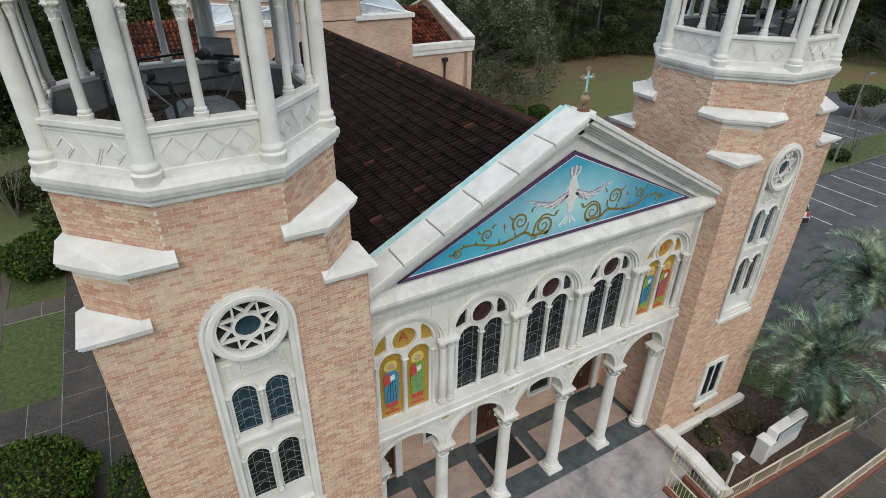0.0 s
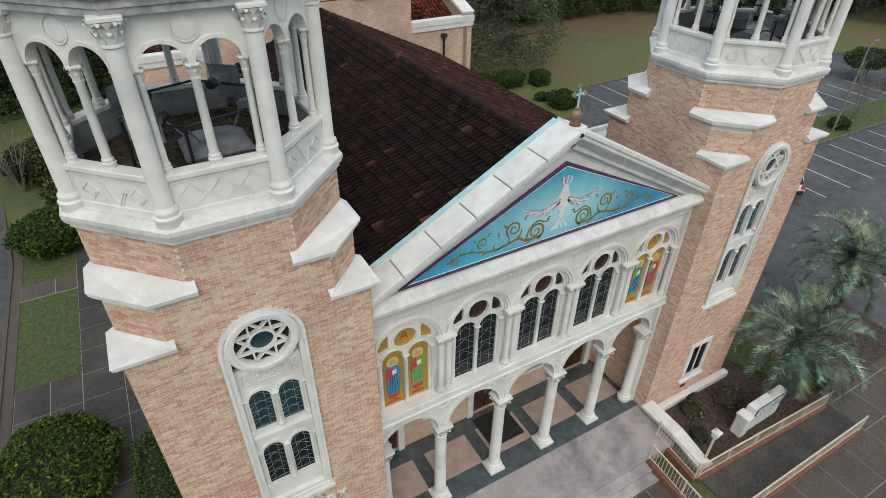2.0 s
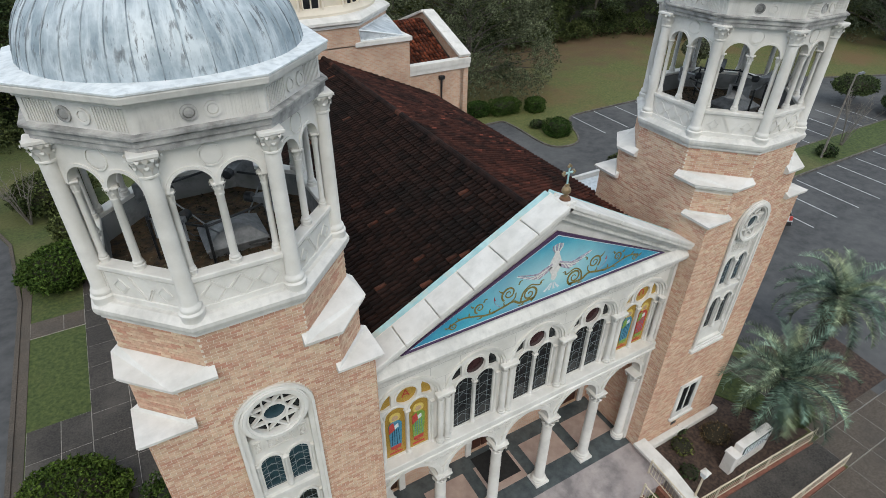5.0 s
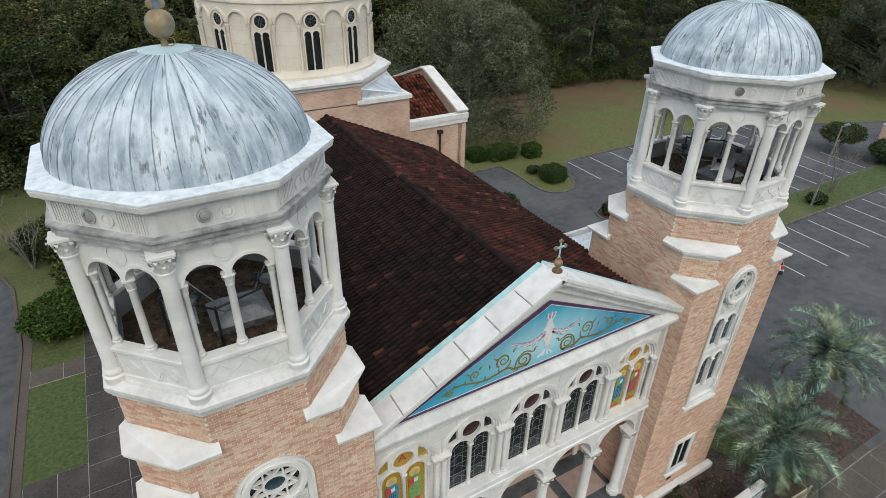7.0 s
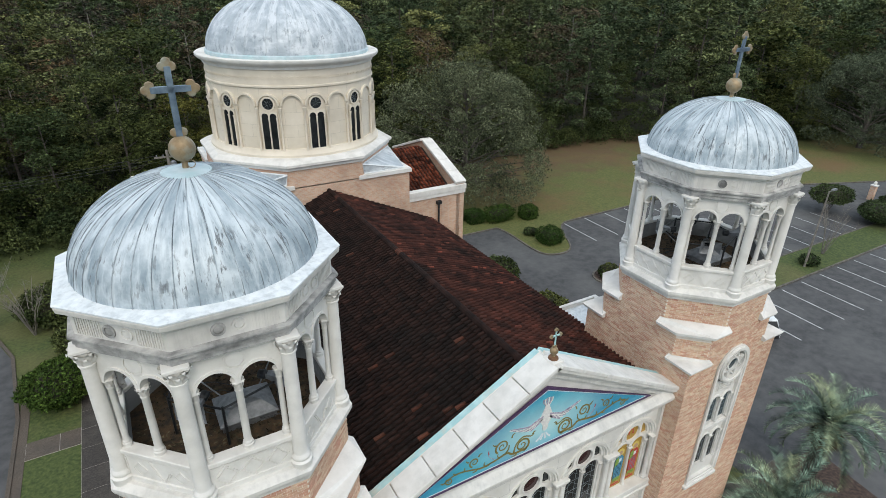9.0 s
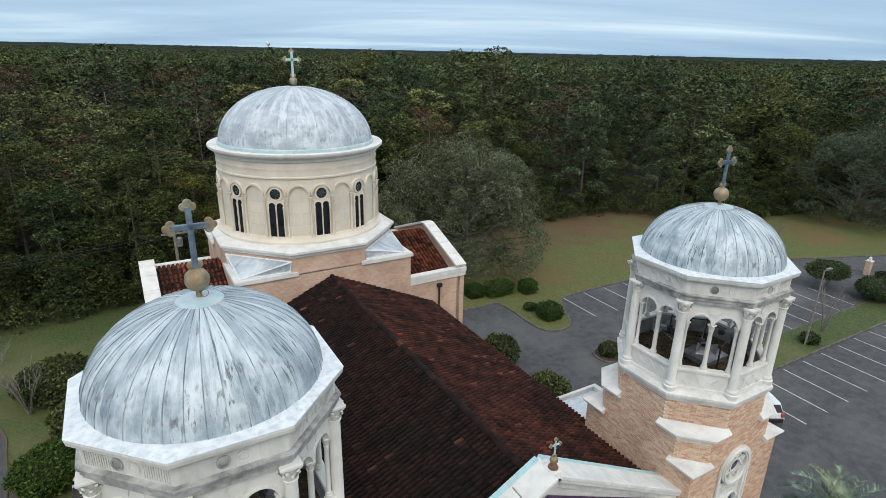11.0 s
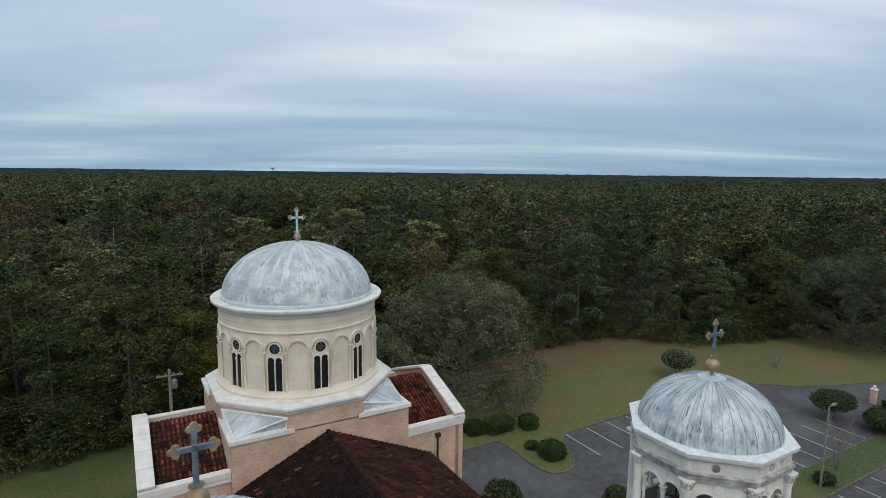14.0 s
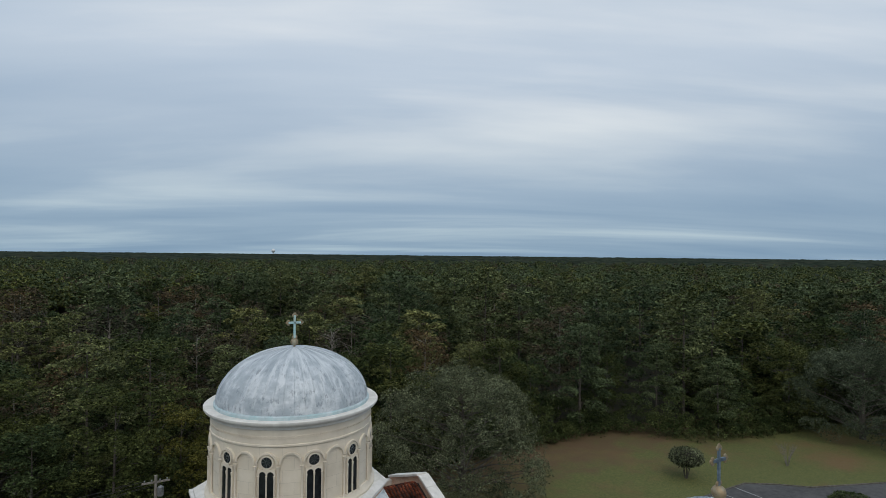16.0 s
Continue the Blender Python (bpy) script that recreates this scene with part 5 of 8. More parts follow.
def porch():
    back = 4.2
    fl = Shape()
    fl.box(-FX, FX, 0.12, back, 0.0, Z_PORCH - 0.02)
    slab = part("porch_floor", fl, SLATE, front, "dark slate porch floor")
    for cx in BAYS:
        part("terrazzo_panel", Shape().box(cx - 0.88, cx + 0.88, 1.0, 2.35, Z_PORCH - 0.03, Z_PORCH - 0.012), PINK_FLOOR, slab, "pink terrazzo panel")
    part("door_mat", Shape().box(-0.75, 0.75, 1.3, 2.75, Z_PORCH - 0.012, Z_PORCH + 0.005), RUBBER, slab, "black rubber door mat")
    bw = Shape()
    doors = [-4.5, 0.0, 4.5]
    holes = [[(x - 0.62, Z_PORCH + 0.01), (x + 0.62, Z_PORCH + 0.01), (x + 0.62, 2.75), (x - 0.62, 2.75)] for x in doors]
    holes += [[(x - 0.5, 1.6), (x + 0.5, 1.6), (x + 0.5, 2.8), (x - 0.5, 2.8)] for x in (-2.25, 2.25)]
    bw.plate([(-FX, Z_PORCH - 0.02), (FX, Z_PORCH - 0.02), (FX, 5.6), (-FX, 5.6)], holes, 3.0, 3.3)
    part("back_wall", bw, BRICKWORK, front, "salmon brick porch wall")
    part("porch_ceiling", Shape().box(-FX, FX, FY + 0.5, 3.3, 5.55, 5.5), LIMESTONE, front)
    for x in doors:
        d = Shape()
        for s in (-1, 1):
            d.box(x + s * 0.31 - 0.29, x + s * 0.31 + 0.29, 3.1, 3.16, Z_PORCH, 2.74, b=0.01)
            for z in (0.7, 1.4, 2.05):
                d.box(x + s * 0.31 - 0.2, x + s * 0.31 + 0.2, 3.075, 3.1, z, z + 0.5)
        dr = part("door", d, DARK_WOOD, front, "dark stained panelled double door")
        part("handle", Shape().box(x - 0.06, x - 0.03, 3.03, 3.08, 1.3, 1.6).box(x + 0.03, x + 0.06, 3.03, 3.08, 1.3, 1.6), BRONZE, dr)
        f = Shape()
        for s in (-1, 1):
            f.box(x + s * 0.74 - 0.13, x + s * 0.74 + 0.13, 2.9, 3.02, Z_PORCH, 2.9, b=0.02)
        f.box(x - 0.9, x + 0.9, 2.86, 3.02, 2.86, 3.06, b=0.02)
        part("door_surround", f, LIMESTONE, front, "carved stone door surround")
    for x in (-2.25, 2.25):
        w = part("porch_window", Shape().plate([(x - 0.58, 1.5), (x + 0.58, 1.5), (x + 0.58, 2.88), (x - 0.58, 2.88)], [[(x - 0.46, 1.64), (x + 0.46, 1.64), (x + 0.46, 2.76), (x - 0.46, 2.76)]], 2.94, 3.06), LIMESTONE, front)
        part("pane", Shape().box(x - 0.47, x + 0.47, 3.04, 3.06, 1.63, 2.77), GLASS, w)
    # outer terrace and steps
    te = Shape().box(-FX, FX, -1.9, 0.12, 0.0, Z_PORCH - 0.03)
    part("terrace", te, PORCH_GREY, front, "worn grey granite terrace")
    for i in range(2):
        part("step", Shape().box(-FX + 0.4, 4.0, -1.9 - 0.36 * (i + 1), -1.9 - 0.36 * i, 0.0, Z_PORCH - 0.03 - 0.15 * (i + 1)), PORCH_GREY, front, "granite step")


porch()
finial = thing("gable_cross", "small verdigris cross on bronze ball above the gable", "cross", (0.08, FY, 13.46))
part("plinth", Shape().box(-0.22, 0.22, -0.22, 0.22, -0.16, 0.10, b=0.02), CAPSTONE, finial)
part("foot", Shape().lathe([(0.15, 0.10), (0.13, 0.15), (0.06, 0.17)], 12), RUST, finial, "rusty foot plate")
cross_finial(finial, 0.08, 0.12, 0.60, VERDIGRIS)


# ---------- nave, crossing and transepts ----------
NY0, NY1 = FY + 0.62, 18.6
RIDGE, SLOPE = 12.64, 0.455
NAVE_W = 6.25


def tile_courses(sh, origin, along, down, n_along, n_down, w, l, rnd, skip=None):
    """Barrel clay tiles laid in overlapping courses."""
    along, down = Vector(along).normalized(), Vector(down).normalized()
    up = along.cross(down)
    if up.z < 0:
        up = -up
    o = Vector(origin)
    segs = 4
    for j in range(n_down):
        for i in range(n_along):
            if skip and skip(i, j):
                continue
            yield_pts = []
            jit = rnd.uniform(-0.012, 0.012)
            lift = rnd.uniform(0, 0.01)
            for k, (dd, hh) in enumerate(((j * l - 0.03, 0.0), ((j + 1) * l, 0.055))):
                rad = w * (0.30 if k == 0 else 0.37)
                for q in range(segs + 1):
                    a = math.pi * q / segs
                    p = o + along * ((i + 0.5) * w + jit + rad * math.cos(a)) + down * dd + up * (rad * 1.25 * math.sin(a) + hh + lift)
                    yield_pts.append(tuple(p))
            n = segs + 1
            base = len(sh.v)
            sh.v += yield_pts
            sh.f += [(base + q, base + q + 1, base + n + q + 1, base + n + q) for q in range(segs)]
            sh.f.append(tuple(base + n + q for q in range(n)))


def fast_part(name, sh, mt, parent, label="", kind="stuff"):
    me = bpy.data.meshes.new(name)
    me.from_pydata(sh.v, [], sh.f)
    me.materials.append(mt)
    ob = new(name, me)
    ob.parent = parent
    return tagged(ob, label, kind=kind)


nave = thing("nave", "long brick nave under a dark clay tile roof", "building")


def build_nave():
    w = NAVE_W
    ze = RIDGE - SLOPE * w
    part("wall", Shape().box(-w + 0.45, w - 0.45, NY0 + 3.9, NY1, 0.0, ze - 0.1), BRICKWORK, nave, "salmon brick nave wall")
    sh = Shape()
    m = Matrix.Rotation(math.pi / 2, 4, "X")
    sh.prism([(-w, ze - 0.12), (-w, ze - 0.02), (0, RIDGE - 0.02), (w, ze - 0.02), (w, ze - 0.12), (0, RIDGE - 0.3)], -NY1, -NY0, m)
    # roof body under the tiles; its black colour deepens the gaps like shade
    bed = part("roof", sh, GAP_SHADE_BED, nave, "dark tiled gable roof")
    part("gutter", Shape().tube([(w + 0.05, NY0 + 4, ze - 0.1), (w + 0.05, NY1, ze - 0.1)], 0.07, 8), RUST, nave, "rusty eaves gutter")
    rnd = random.Random(7)
    tw_, tl_ = 0.195, 0.34
    n1 = int((NY1 - NY0) / tw_)
    n2 = int(w / math.cos(math.atan(SLOPE)) / tl_)
    for s in (-1, 1):
        d = Vector((s, 0, -SLOPE)).normalized()
        t = Shape()
        def skip(i, j, s=s):
            x, y = j * tl_ * math.cos(math.atan(SLOPE)), NY0 + i * tw_
            return (x > TX - TA - 0.25 and y < TC + TA + 0.1) or (s < 0 and i < 22 and j >= 3)
        tile_courses(t, (0, NY0, RIDGE), (0, 1, 0), d, n1, n2, tw_, tl_, rnd, skip)
        fast_part("roof_tiles", t, TILE if s < 0 else TILE_MIX, bed, "mossy dark clay barrel tiles")
    # the tiles of the lower corner by the gable, one by one
    one = Shape()
    segs = 4
    for dd, hh, kk in ((-0.03, 0.0, 0.30), (tl_, 0.055, 0.37)):
        one.v += [(tw_ * kk * math.cos(math.pi * q / segs), dd, tw_ * kk * 1.25 * math.sin(math.pi * q / segs) + hh) for q in range(segs + 1)]
    one.f += [(q, q + 1, 6 + q, 5 + q) for q in range(segs)] + [(5, 6, 7, 8, 9)]
    me = bpy.data.meshes.new("roof_tile")
    me.from_pydata(one.v, [], one.f)
    me.materials.append(TILE)
    ang = math.atan(SLOPE)
    for i in range(22):
        for j in range(3, n2):
            x, y = j * tl_ * math.cos(ang), NY0 + (i + 0.5) * tw_
            if x > TX - TA - 0.25 and y < TC + TA + 0.1:
                continue
            ob = new("roof_tile", me)
            ob.parent = bed
            ob.matrix_basis = Matrix(((0, -math.cos(ang), -math.sin(ang), -x), (1, 0, 0, y + rnd.uniform(-0.012, 0.012)), (0, -math.sin(ang), math.cos(ang), RIDGE - x * SLOPE + rnd.uniform(0, 0.01)), (0, 0, 0, 1)))
    rt = Shape()
    for i in range(int((NY1 - NY0) / 0.36)):
        y = NY0 + i * 0.36
        rt.loft([[(0.13 * math.cos(math.pi * q / 6), yy, RIDGE + 0.02 + 0.13 * math.sin(math.pi * q / 6) + h) for q in range(7)] for yy, h in ((y - 0.03, 0.0), (y + 0.36, 0.025))], cap=False)
    fast_part("ridge_tiles", rt, TILE, bed, "clay ridge tiles")


build_nave()

CY = 23.4
crossing = thing("crossing_tower", "brick crossing with a cream drum and grey lead dome", "building", (0, CY, 0))


def crossing_tower():
    a = 4.85
    part("wall", Shape().box(-a, a, -a, a, 0.0, 13.05), BRICKWORK, crossing, "salmon brick crossing wall")
    part("octagon_wall", Shape().octa([(a, 13.0), (a, 14.05)]), BRICKWORK, crossing, "salmon brick octagon")
    c = a * (1 - math.tan(math.pi / 8))
    for k in range(4):
        rot = Matrix.Rotation(k * math.pi / 2, 4, "Z")
        t = a + 0.12
        pts = [(-t, -t), (-a + c + 0.25, -t), (-t, -a + c + 0.25)]
        sk = Shape(rot)
        sk.prism(pts, 12.98, 13.18)
        cap = part("corner_cap", sk, CAPSTONE, crossing, "white stone corner coping")
        gl = Shape(rot)
        top = [(-a + c * 0.5, -a + c * 0.5, 13.95)]
        b = [(-a + 0.2, -a + 0.2, 13.2), (-a + c - 0.15, -a + 0.12, 13.2), (-a + 0.12, -a + c - 0.15, 13.2)]
        gl.add([b[0], b[1], (-a + c - 0.05, -a + 0.02, 13.75), (-a + 0.02, -a + c - 0.05, 13.75), b[2]], [(0, 1, 2), (0, 2, 3), (0, 3, 4)])
        part("skylight_pane", gl, LEAD_SMOOTH, cap, "grey glazed corner skylight")
        ba = Shape(rot)
        ba.tube([b[0], (-a + c - 0.05, -a + 0.02, 13.76)], 0.045, 4)
        ba.tube([b[0], (-a + 0.02, -a + c - 0.05, 13.76)], 0.045, 4)
        ba.tube([b[1], (-a + c - 0.05, -a + 0.02, 13.76), (-a + 0.02, -a + c - 0.05, 13.76), b[2], b[0], b[1]], 0.05, 4)
        mid = ((b[1][0] + b[0][0]) / 2, b[0][1] - 0.03, 13.22)
        ba.tube([mid, (-a + c * 0.6, -a + c * 0.6, 13.55)], 0.03, 4)
        part("glazing_bar", ba, WHITE_FLASHING, cap, "white glazing bars")
    part("octagon_cornice", Shape().octa([(a - 0.1, 13.98), (a + 0.08, 13.98), (a + 0.1, 14.1), (a + 0.22, 14.18), (a + 0.22, 14.3), (a - 0.1, 14.5)]), CAPSTONE, crossing, "white stone cornice")
    R = 4.42
    part("drum_base", Shape().lathe([(R + 0.28, 14.3), (R + 0.28, 14.62), (R + 0.16, 14.72), (R + 0.1, 14.9)], 72), CREAM, crossing, "", True)
    part("drum", Shape().lathe([(R, 14.6), (R, 18.85)], 96), CREAM_DRUM, crossing, "cream stone drum", True)
    n = 24
    for k in range(n):
        ang = 2 * math.pi * k / n - radians(2)
        m = Matrix.Rotation(ang, 4, "Z") @ Matrix.Translation((0, -R, 0))
        hw = R * math.pi / n
        bl = Shape(m)
        bl.ring(0, 17.1, hw - 0.10, hw - 0.01, -0.10, 0.06, 14, 0, math.pi)
        bay = part("blind_arch", bl, CREAM, crossing)
        pr = Shape(m)
        pr.lathe([(0.085, 14.8), (0.085, 14.92), (0.058, 15.0), (0.055, 16.72), (0.08, 16.76)], 8, hw, -0.03)
        pr.lathe([(0.06, 16.74), (0.12, 16.98)], 8, hw, -0.03)
        part("pilaster", pr, CREAM, crossing, "slender engaged column", True)
        if k % 2 == 0:
            wn = Shape(m)
            wn.ring(0, 17.18, 0.28, 0.36, -0.10, 0.0, 24)
            wn.plate([(-0.43, 14.82), (0.43, 14.82), (0.43, 16.83), (-0.43, 16.83)], [arch(-0.205, 16.55, 0.175, 14.88, 8), arch(0.205, 16.55, 0.175, 14.88, 8)], -0.09, 0.02)
            fr = part("drum_window", wn, CREAM, crossing)
            gl = Shape(m)
            gl.add([(x, -0.05, z) for x, z in circle(0, 17.18, 0.29)], [tuple(range(24))])
            part("round_pane", gl, GLASS, fr)
            ba = Shape(m)
            for i in range(8):
                an = i * math.pi / 4
                ba.bar((0.05 * math.cos(an), -0.055, 17.18 + 0.05 * math.sin(an)), (0.28 * math.cos(an), -0.055, 17.18 + 0.28 * math.sin(an)), 0.012, 0.006)
            part("came", ba, CAME, fr)
            for s in (-1, 1):
                g2 = Shape(m)
                pts = arch(s * 0.205, 16.55, 0.18, 14.86, 8)
                g2.add([(x, -0.05, z) for x, z in pts], [tuple(range(len(pts)))])
                part("pane", g2, GLASS, fr)
            cl = Shape(m)
            for s in (-1, 0, 1):
                cl.lathe([(0.05, 14.88), (0.034, 14.98), (0.03, 16.34), (0.06, 16.52)], 8, s * 0.40 if s else 0, -0.10)
            part("window_column", cl, CREAM, fr)
    part("drum_frieze", Shape().lathe([(R + 0.02, 17.92), (R + 0.07, 17.96), (R + 0.07, 18.04), (R + 0.02, 18.06), (R + 0.03, 18.76), (R + 0.08, 18.8)], 96), CREAM, crossing, "carved frieze band", True)
    dk = Shape()
    for k in range(120):
        m = Matrix.Rotation(2 * math.pi * k / 120, 4, "Z") @ Matrix.Translation((0, -R - 0.03, 0))
        dk.ring(0, 18.42, 0.045, 0.075, -0.025, 0.01, 8, m=m)
    part("frieze_roundels", dk, CREAM, crossing, "", kind="stuff")
    part("drum_cornice", Shape().lathe([(R, 18.78), (R + 0.10, 18.8), (R + 0.14, 18.92), (R + 0.36, 19.06), (R + 0.42, 19.14), (R + 0.42, 19.24), (R + 0.36, 19.28), (R + 0.1, 19.26), (R - 0.2, 19.2)], 96), LIMESTONE, crossing, "white moulded drum cornice", True)
    part("gutter", Shape().lathe([(R - 0.10, 19.2), (R - 0.10, 19.36), (R - 0.16, 19.42), (R - 0.3, 19.40)], 96), PALE_VERDIGRIS, crossing, "pale verdigris copper gutter", True)
    Rd, zb, rise = 4.24, 19.3, 2.95
    prof = [(Rd * math.cos(math.pi / 2 * i / 22), zb + rise * math.sin(math.pi / 2 * i / 22)) for i in range(22)] + [(0.02, zb + rise)]
    part("dome", Shape().lathe(prof, 96), LEAD_SMOOTH, crossing, "pale grey lead dome", True)
    for i in range(48):
        a2 = 2 * math.pi * i / 48
        pts = []
        for j in range(21):
            t = math.pi / 2 * j / 22
            rr = Rd * math.cos(t) + 0.004
            pts.append((rr * math.cos(a2), rr * math.sin(a2), zb + rise * math.sin(t) + 0.004))
        part("seam", Shape().tube(pts, 0.014, 4), LEAD_SMOOTH, crossing)
    cross_finial(crossing, zb + rise - 0.10, 0.22, 1.45, VERDIGRIS)


crossing_tower()


def transept():
    """A short arm with a tiled gable roof between coped parapets; its gable faces +x."""
    tr = thing("transept", "brick transept arm with red tiled roof and white parapets", "building", (0, CY, 0), "transepts")
    x0, x1, hw = 4.86, 8.85, 4.45
    zr, ze = 13.05, 11.55
    m = Matrix(((0, 0, 1, 0), (1, 0, 0, 0), (0, 1, 0, 0), (0, 0, 0, 1)))
    part("wall", Shape().prism([(-hw, 0), (hw, 0), (hw, ze - 0.5), (-hw, ze - 0.5)], x0, x1 - 0.3, m), BRICKWORK, tr, "salmon brick transept wall")
    sl = (zr - 0.25 - (ze - 0.55)) / (hw - 0.4)
    # same black bed, painted as shade between the tile rows
    roof = part("roof", Shape().prism([(-hw + 0.4, ze - 0.75), (hw - 0.4, ze - 0.75), (hw - 0.4, ze - 0.58), (0, zr - 0.28), (-hw + 0.4, ze - 0.58)], x0, x1 - 0.6, m), GAP_SHADE_BED, tr)
    rnd = random.Random(3)
    t = Shape()
    for s in (-1, 1):
        d = Vector((0, s, -sl)).normalized()
        n2 = int(math.hypot(hw - 0.4, zr - ze + 0.3) / 0.36)
        tile_courses(t, (x0, 0, zr - 0.26), (1, 0, 0), d, int((x1 - 0.65 - x0) / 0.232), n2, 0.232, 0.36, rnd)
    fast_part("roof_tiles", t, TILE_RED, roof, "mottled red clay barrel tiles")
    # gable parapet with coping, side parapets
    part("gable_wall", Shape().prism([(-hw, 0), (hw, 0), (hw, ze), (0.0, zr + 0.12), (-hw, ze)], x1 - 0.55, x1, m), BRICKWORK, tr)
    L = math.hypot(hw, zr + 0.12 - ze)
    ang = math.atan2(zr + 0.12 - ze, hw)
    for s in (-1, 1):
        u = Vector((0, -s * math.cos(ang), math.sin(ang)))
        n = Vector((0, s * math.sin(ang), math.cos(ang)))
        fm = Matrix(((0, 1, 0, 0), (u.y, 0, n.y, s * (hw + 0.06)), (u.z, 0, n.z, ze + 0.0), (0, 0, 0, 1)))
        cp = Shape(fm)
        for i in range(4):
            cp.box(i * L / 4 + 0.008, (i + 1) * L / 4 - 0.008, x1 - 0.66, x1 + 0.10, 0.0, 0.15, b=0.02)
        part("coping", cp, CAPSTONE, tr, "white stone coping")
        sp = Shape()
        y0, y1 = (s * hw - 0.32, s * hw + 0.12) if s > 0 else (s * hw - 0.12, s * hw + 0.32)
        sp.box(x0, x1 + 0.1, y0, y1, ze - 0.36, ze - 0.06, b=0.02)
        sp.box(x0, x1 + 0.05, y0 + 0.04, y1 - 0.04, ze - 0.62, ze - 0.36)
        part("side_parapet", sp, CAPSTONE, tr, "white stone side parapet")
    dp = Shape()
    dp.box(6.85, 7.15, -hw - 0.22, -hw - 0.0, ze - 1.05, ze - 0.85)
    dp.tube([(7.0, -hw - 0.1, ze - 0.9), (7.0, -hw - 0.1, 0.1)], 0.06, 8)
    part("downpipe", dp, DARK_METAL, tr, "dark rainwater hopper and pipe")
    return tr


tr_r = transept()
tr_l = copy_thing(tr_r, pose(0, CY, 0, 0, 0, 180))


# ---------- ground ----------
g = Shape()
g.add([(-5000, -5000, -0.06), (5000, -5000, -0.06), (5000, 5000, -0.06), (-5000, 5000, -0.06)], [(0, 1, 2, 3)])
solid("ground", g, FLOOR_AND_SHADE_CORE, "dark leaf-littered forest ground", "ground", kind="structure")


def sheet(name, pts, z, mt, label, category, thick=0.03):
    return solid(name, Shape().prism(pts, z - thick, z), mt, label, category, kind="structure")


def kerb(name, pts, w=0.15, h=0.12, closed=False, mt=None):
    sh = Shape()
    P = [Vector((*p, 0)) for p in pts]
    rings = []
    for i, p in enumerate(P):
        a, b = (P[i - 1] if i or closed else p), (P[(i + 1) % len(P)] if i < len(P) - 1 or closed else p)
        d = (b - a).normalized()
        n = Vector((-d.y, d.x, 0)) * w / 2
        rings.append([tuple(p - n + Vector((0, 0, -0.03))), tuple(p - n + Vector((0, 0, h))), tuple(p + n + Vector((0, 0, h))), tuple(p + n + Vector((0, 0, -0.03)))])
    if closed:
        rings.append(rings[0])
    sh.loft(rings)
    return solid(name, sh, mt or KERB, "weathered concrete kerb", "kerb", kind="structure")


sheet("lawn_1", [(-60, -60), (16, -60), (16, 50), (30, 56), (-60, 56)], -0.02, GRASS, "mown green lawn round the church", "lawn")
def rounded(pts, n=3):
    """Cuts the corners of an open line."""
    for _ in range(n):
        q = [pts[0]]
        for a, b in zip(pts, pts[1:]):
            q += [(a[0] * 0.75 + b[0] * 0.25, a[1] * 0.75 + b[1] * 0.25), (a[0] * 0.25 + b[0] * 0.75, a[1] * 0.25 + b[1] * 0.75)]
        pts = q + [pts[-1]]
    return pts


LOT_EDGE = rounded([(15.6, 33.6), (19.5, 33.5), (21.6, 33.5), (22.3, 33.5), (22.5, 32.8), (22.6, 31.0), (22.4, 27.4), (23.0, 26.0), (24.9, 25.7), (26.2, 26.6), (27.6, 29.6), (29.0, 31.4), (31.0, 31.5)]) + [(44, 31.6), (58, 31.5), (61, 29.5), (64, 26.8), (82, 19.8), (105, 13.8)]
sheet("parking_lot", [(15.4, -60), (105, -60), (105, 30), (15.4, 38)], 0.0, ASPHALT, "worn grey asphalt parking lot", "road")
sheet("lawn_2", LOT_EDGE + [(108, 46), (86, 50), (75, 52), (57, 58), (38, 56), (20, 56), (15.6, 50)], 0.07, DRY_GRASS, "dry patchy lawn beside the woods", "lawn", 0.1)
kerb("kerb_1", LOT_EDGE)
strip = [(33.2, 12.2), (62, 12.1), (64, 13.4), (60, 15.4), (36.5, 15.6), (33.5, 14.4)]
sheet("grass_strip", strip, 0.09, GRASS, "green grass strip between parking rows", "lawn", 0.1)
kerb("kerb_3", strip, closed=True)
isl2 = [(24.8 + 1.3 * math.cos(i * math.pi / 8), 20.4 + 1.3 * math.sin(i * math.pi / 8)) for i in range(16)]
sheet("planter_island", isl2, 0.09, SOIL, "round planted kerb island", "lawn", 0.1)
kerb("kerb_4", isl2, closed=True)


def line(x0, y0, x1, y1, w=0.10):
    d = Vector((x1 - x0, y1 - y0, 0)).normalized()
    n = Vector((-d.y, d.x, 0)) * w / 2
    sh = Shape().prism([(x0 - n.x, y0 - n.y), (x1 - n.x, y1 - n.y), (x1 + n.x, y1 + n.y), (x0 + n.x, y0 + n.y)], 0.0, 0.005)
    solid("stall_line", sh, PAINT, "worn white painted parking line", "marking", "parking lines", "structure")


for i in range(-1, 8):
    line(33.2 + i * 2.84, 11.85, 33.0 + i * 2.84, 6.85)
for i in range(7):
    line(38.4 + i * 2.87, 15.75, 38.7 + i * 2.87, 20.6)
for i in range(10):
    line(29.3 + i * 2.95, 31.35, 29.25 + i * 2.95, 26.45)
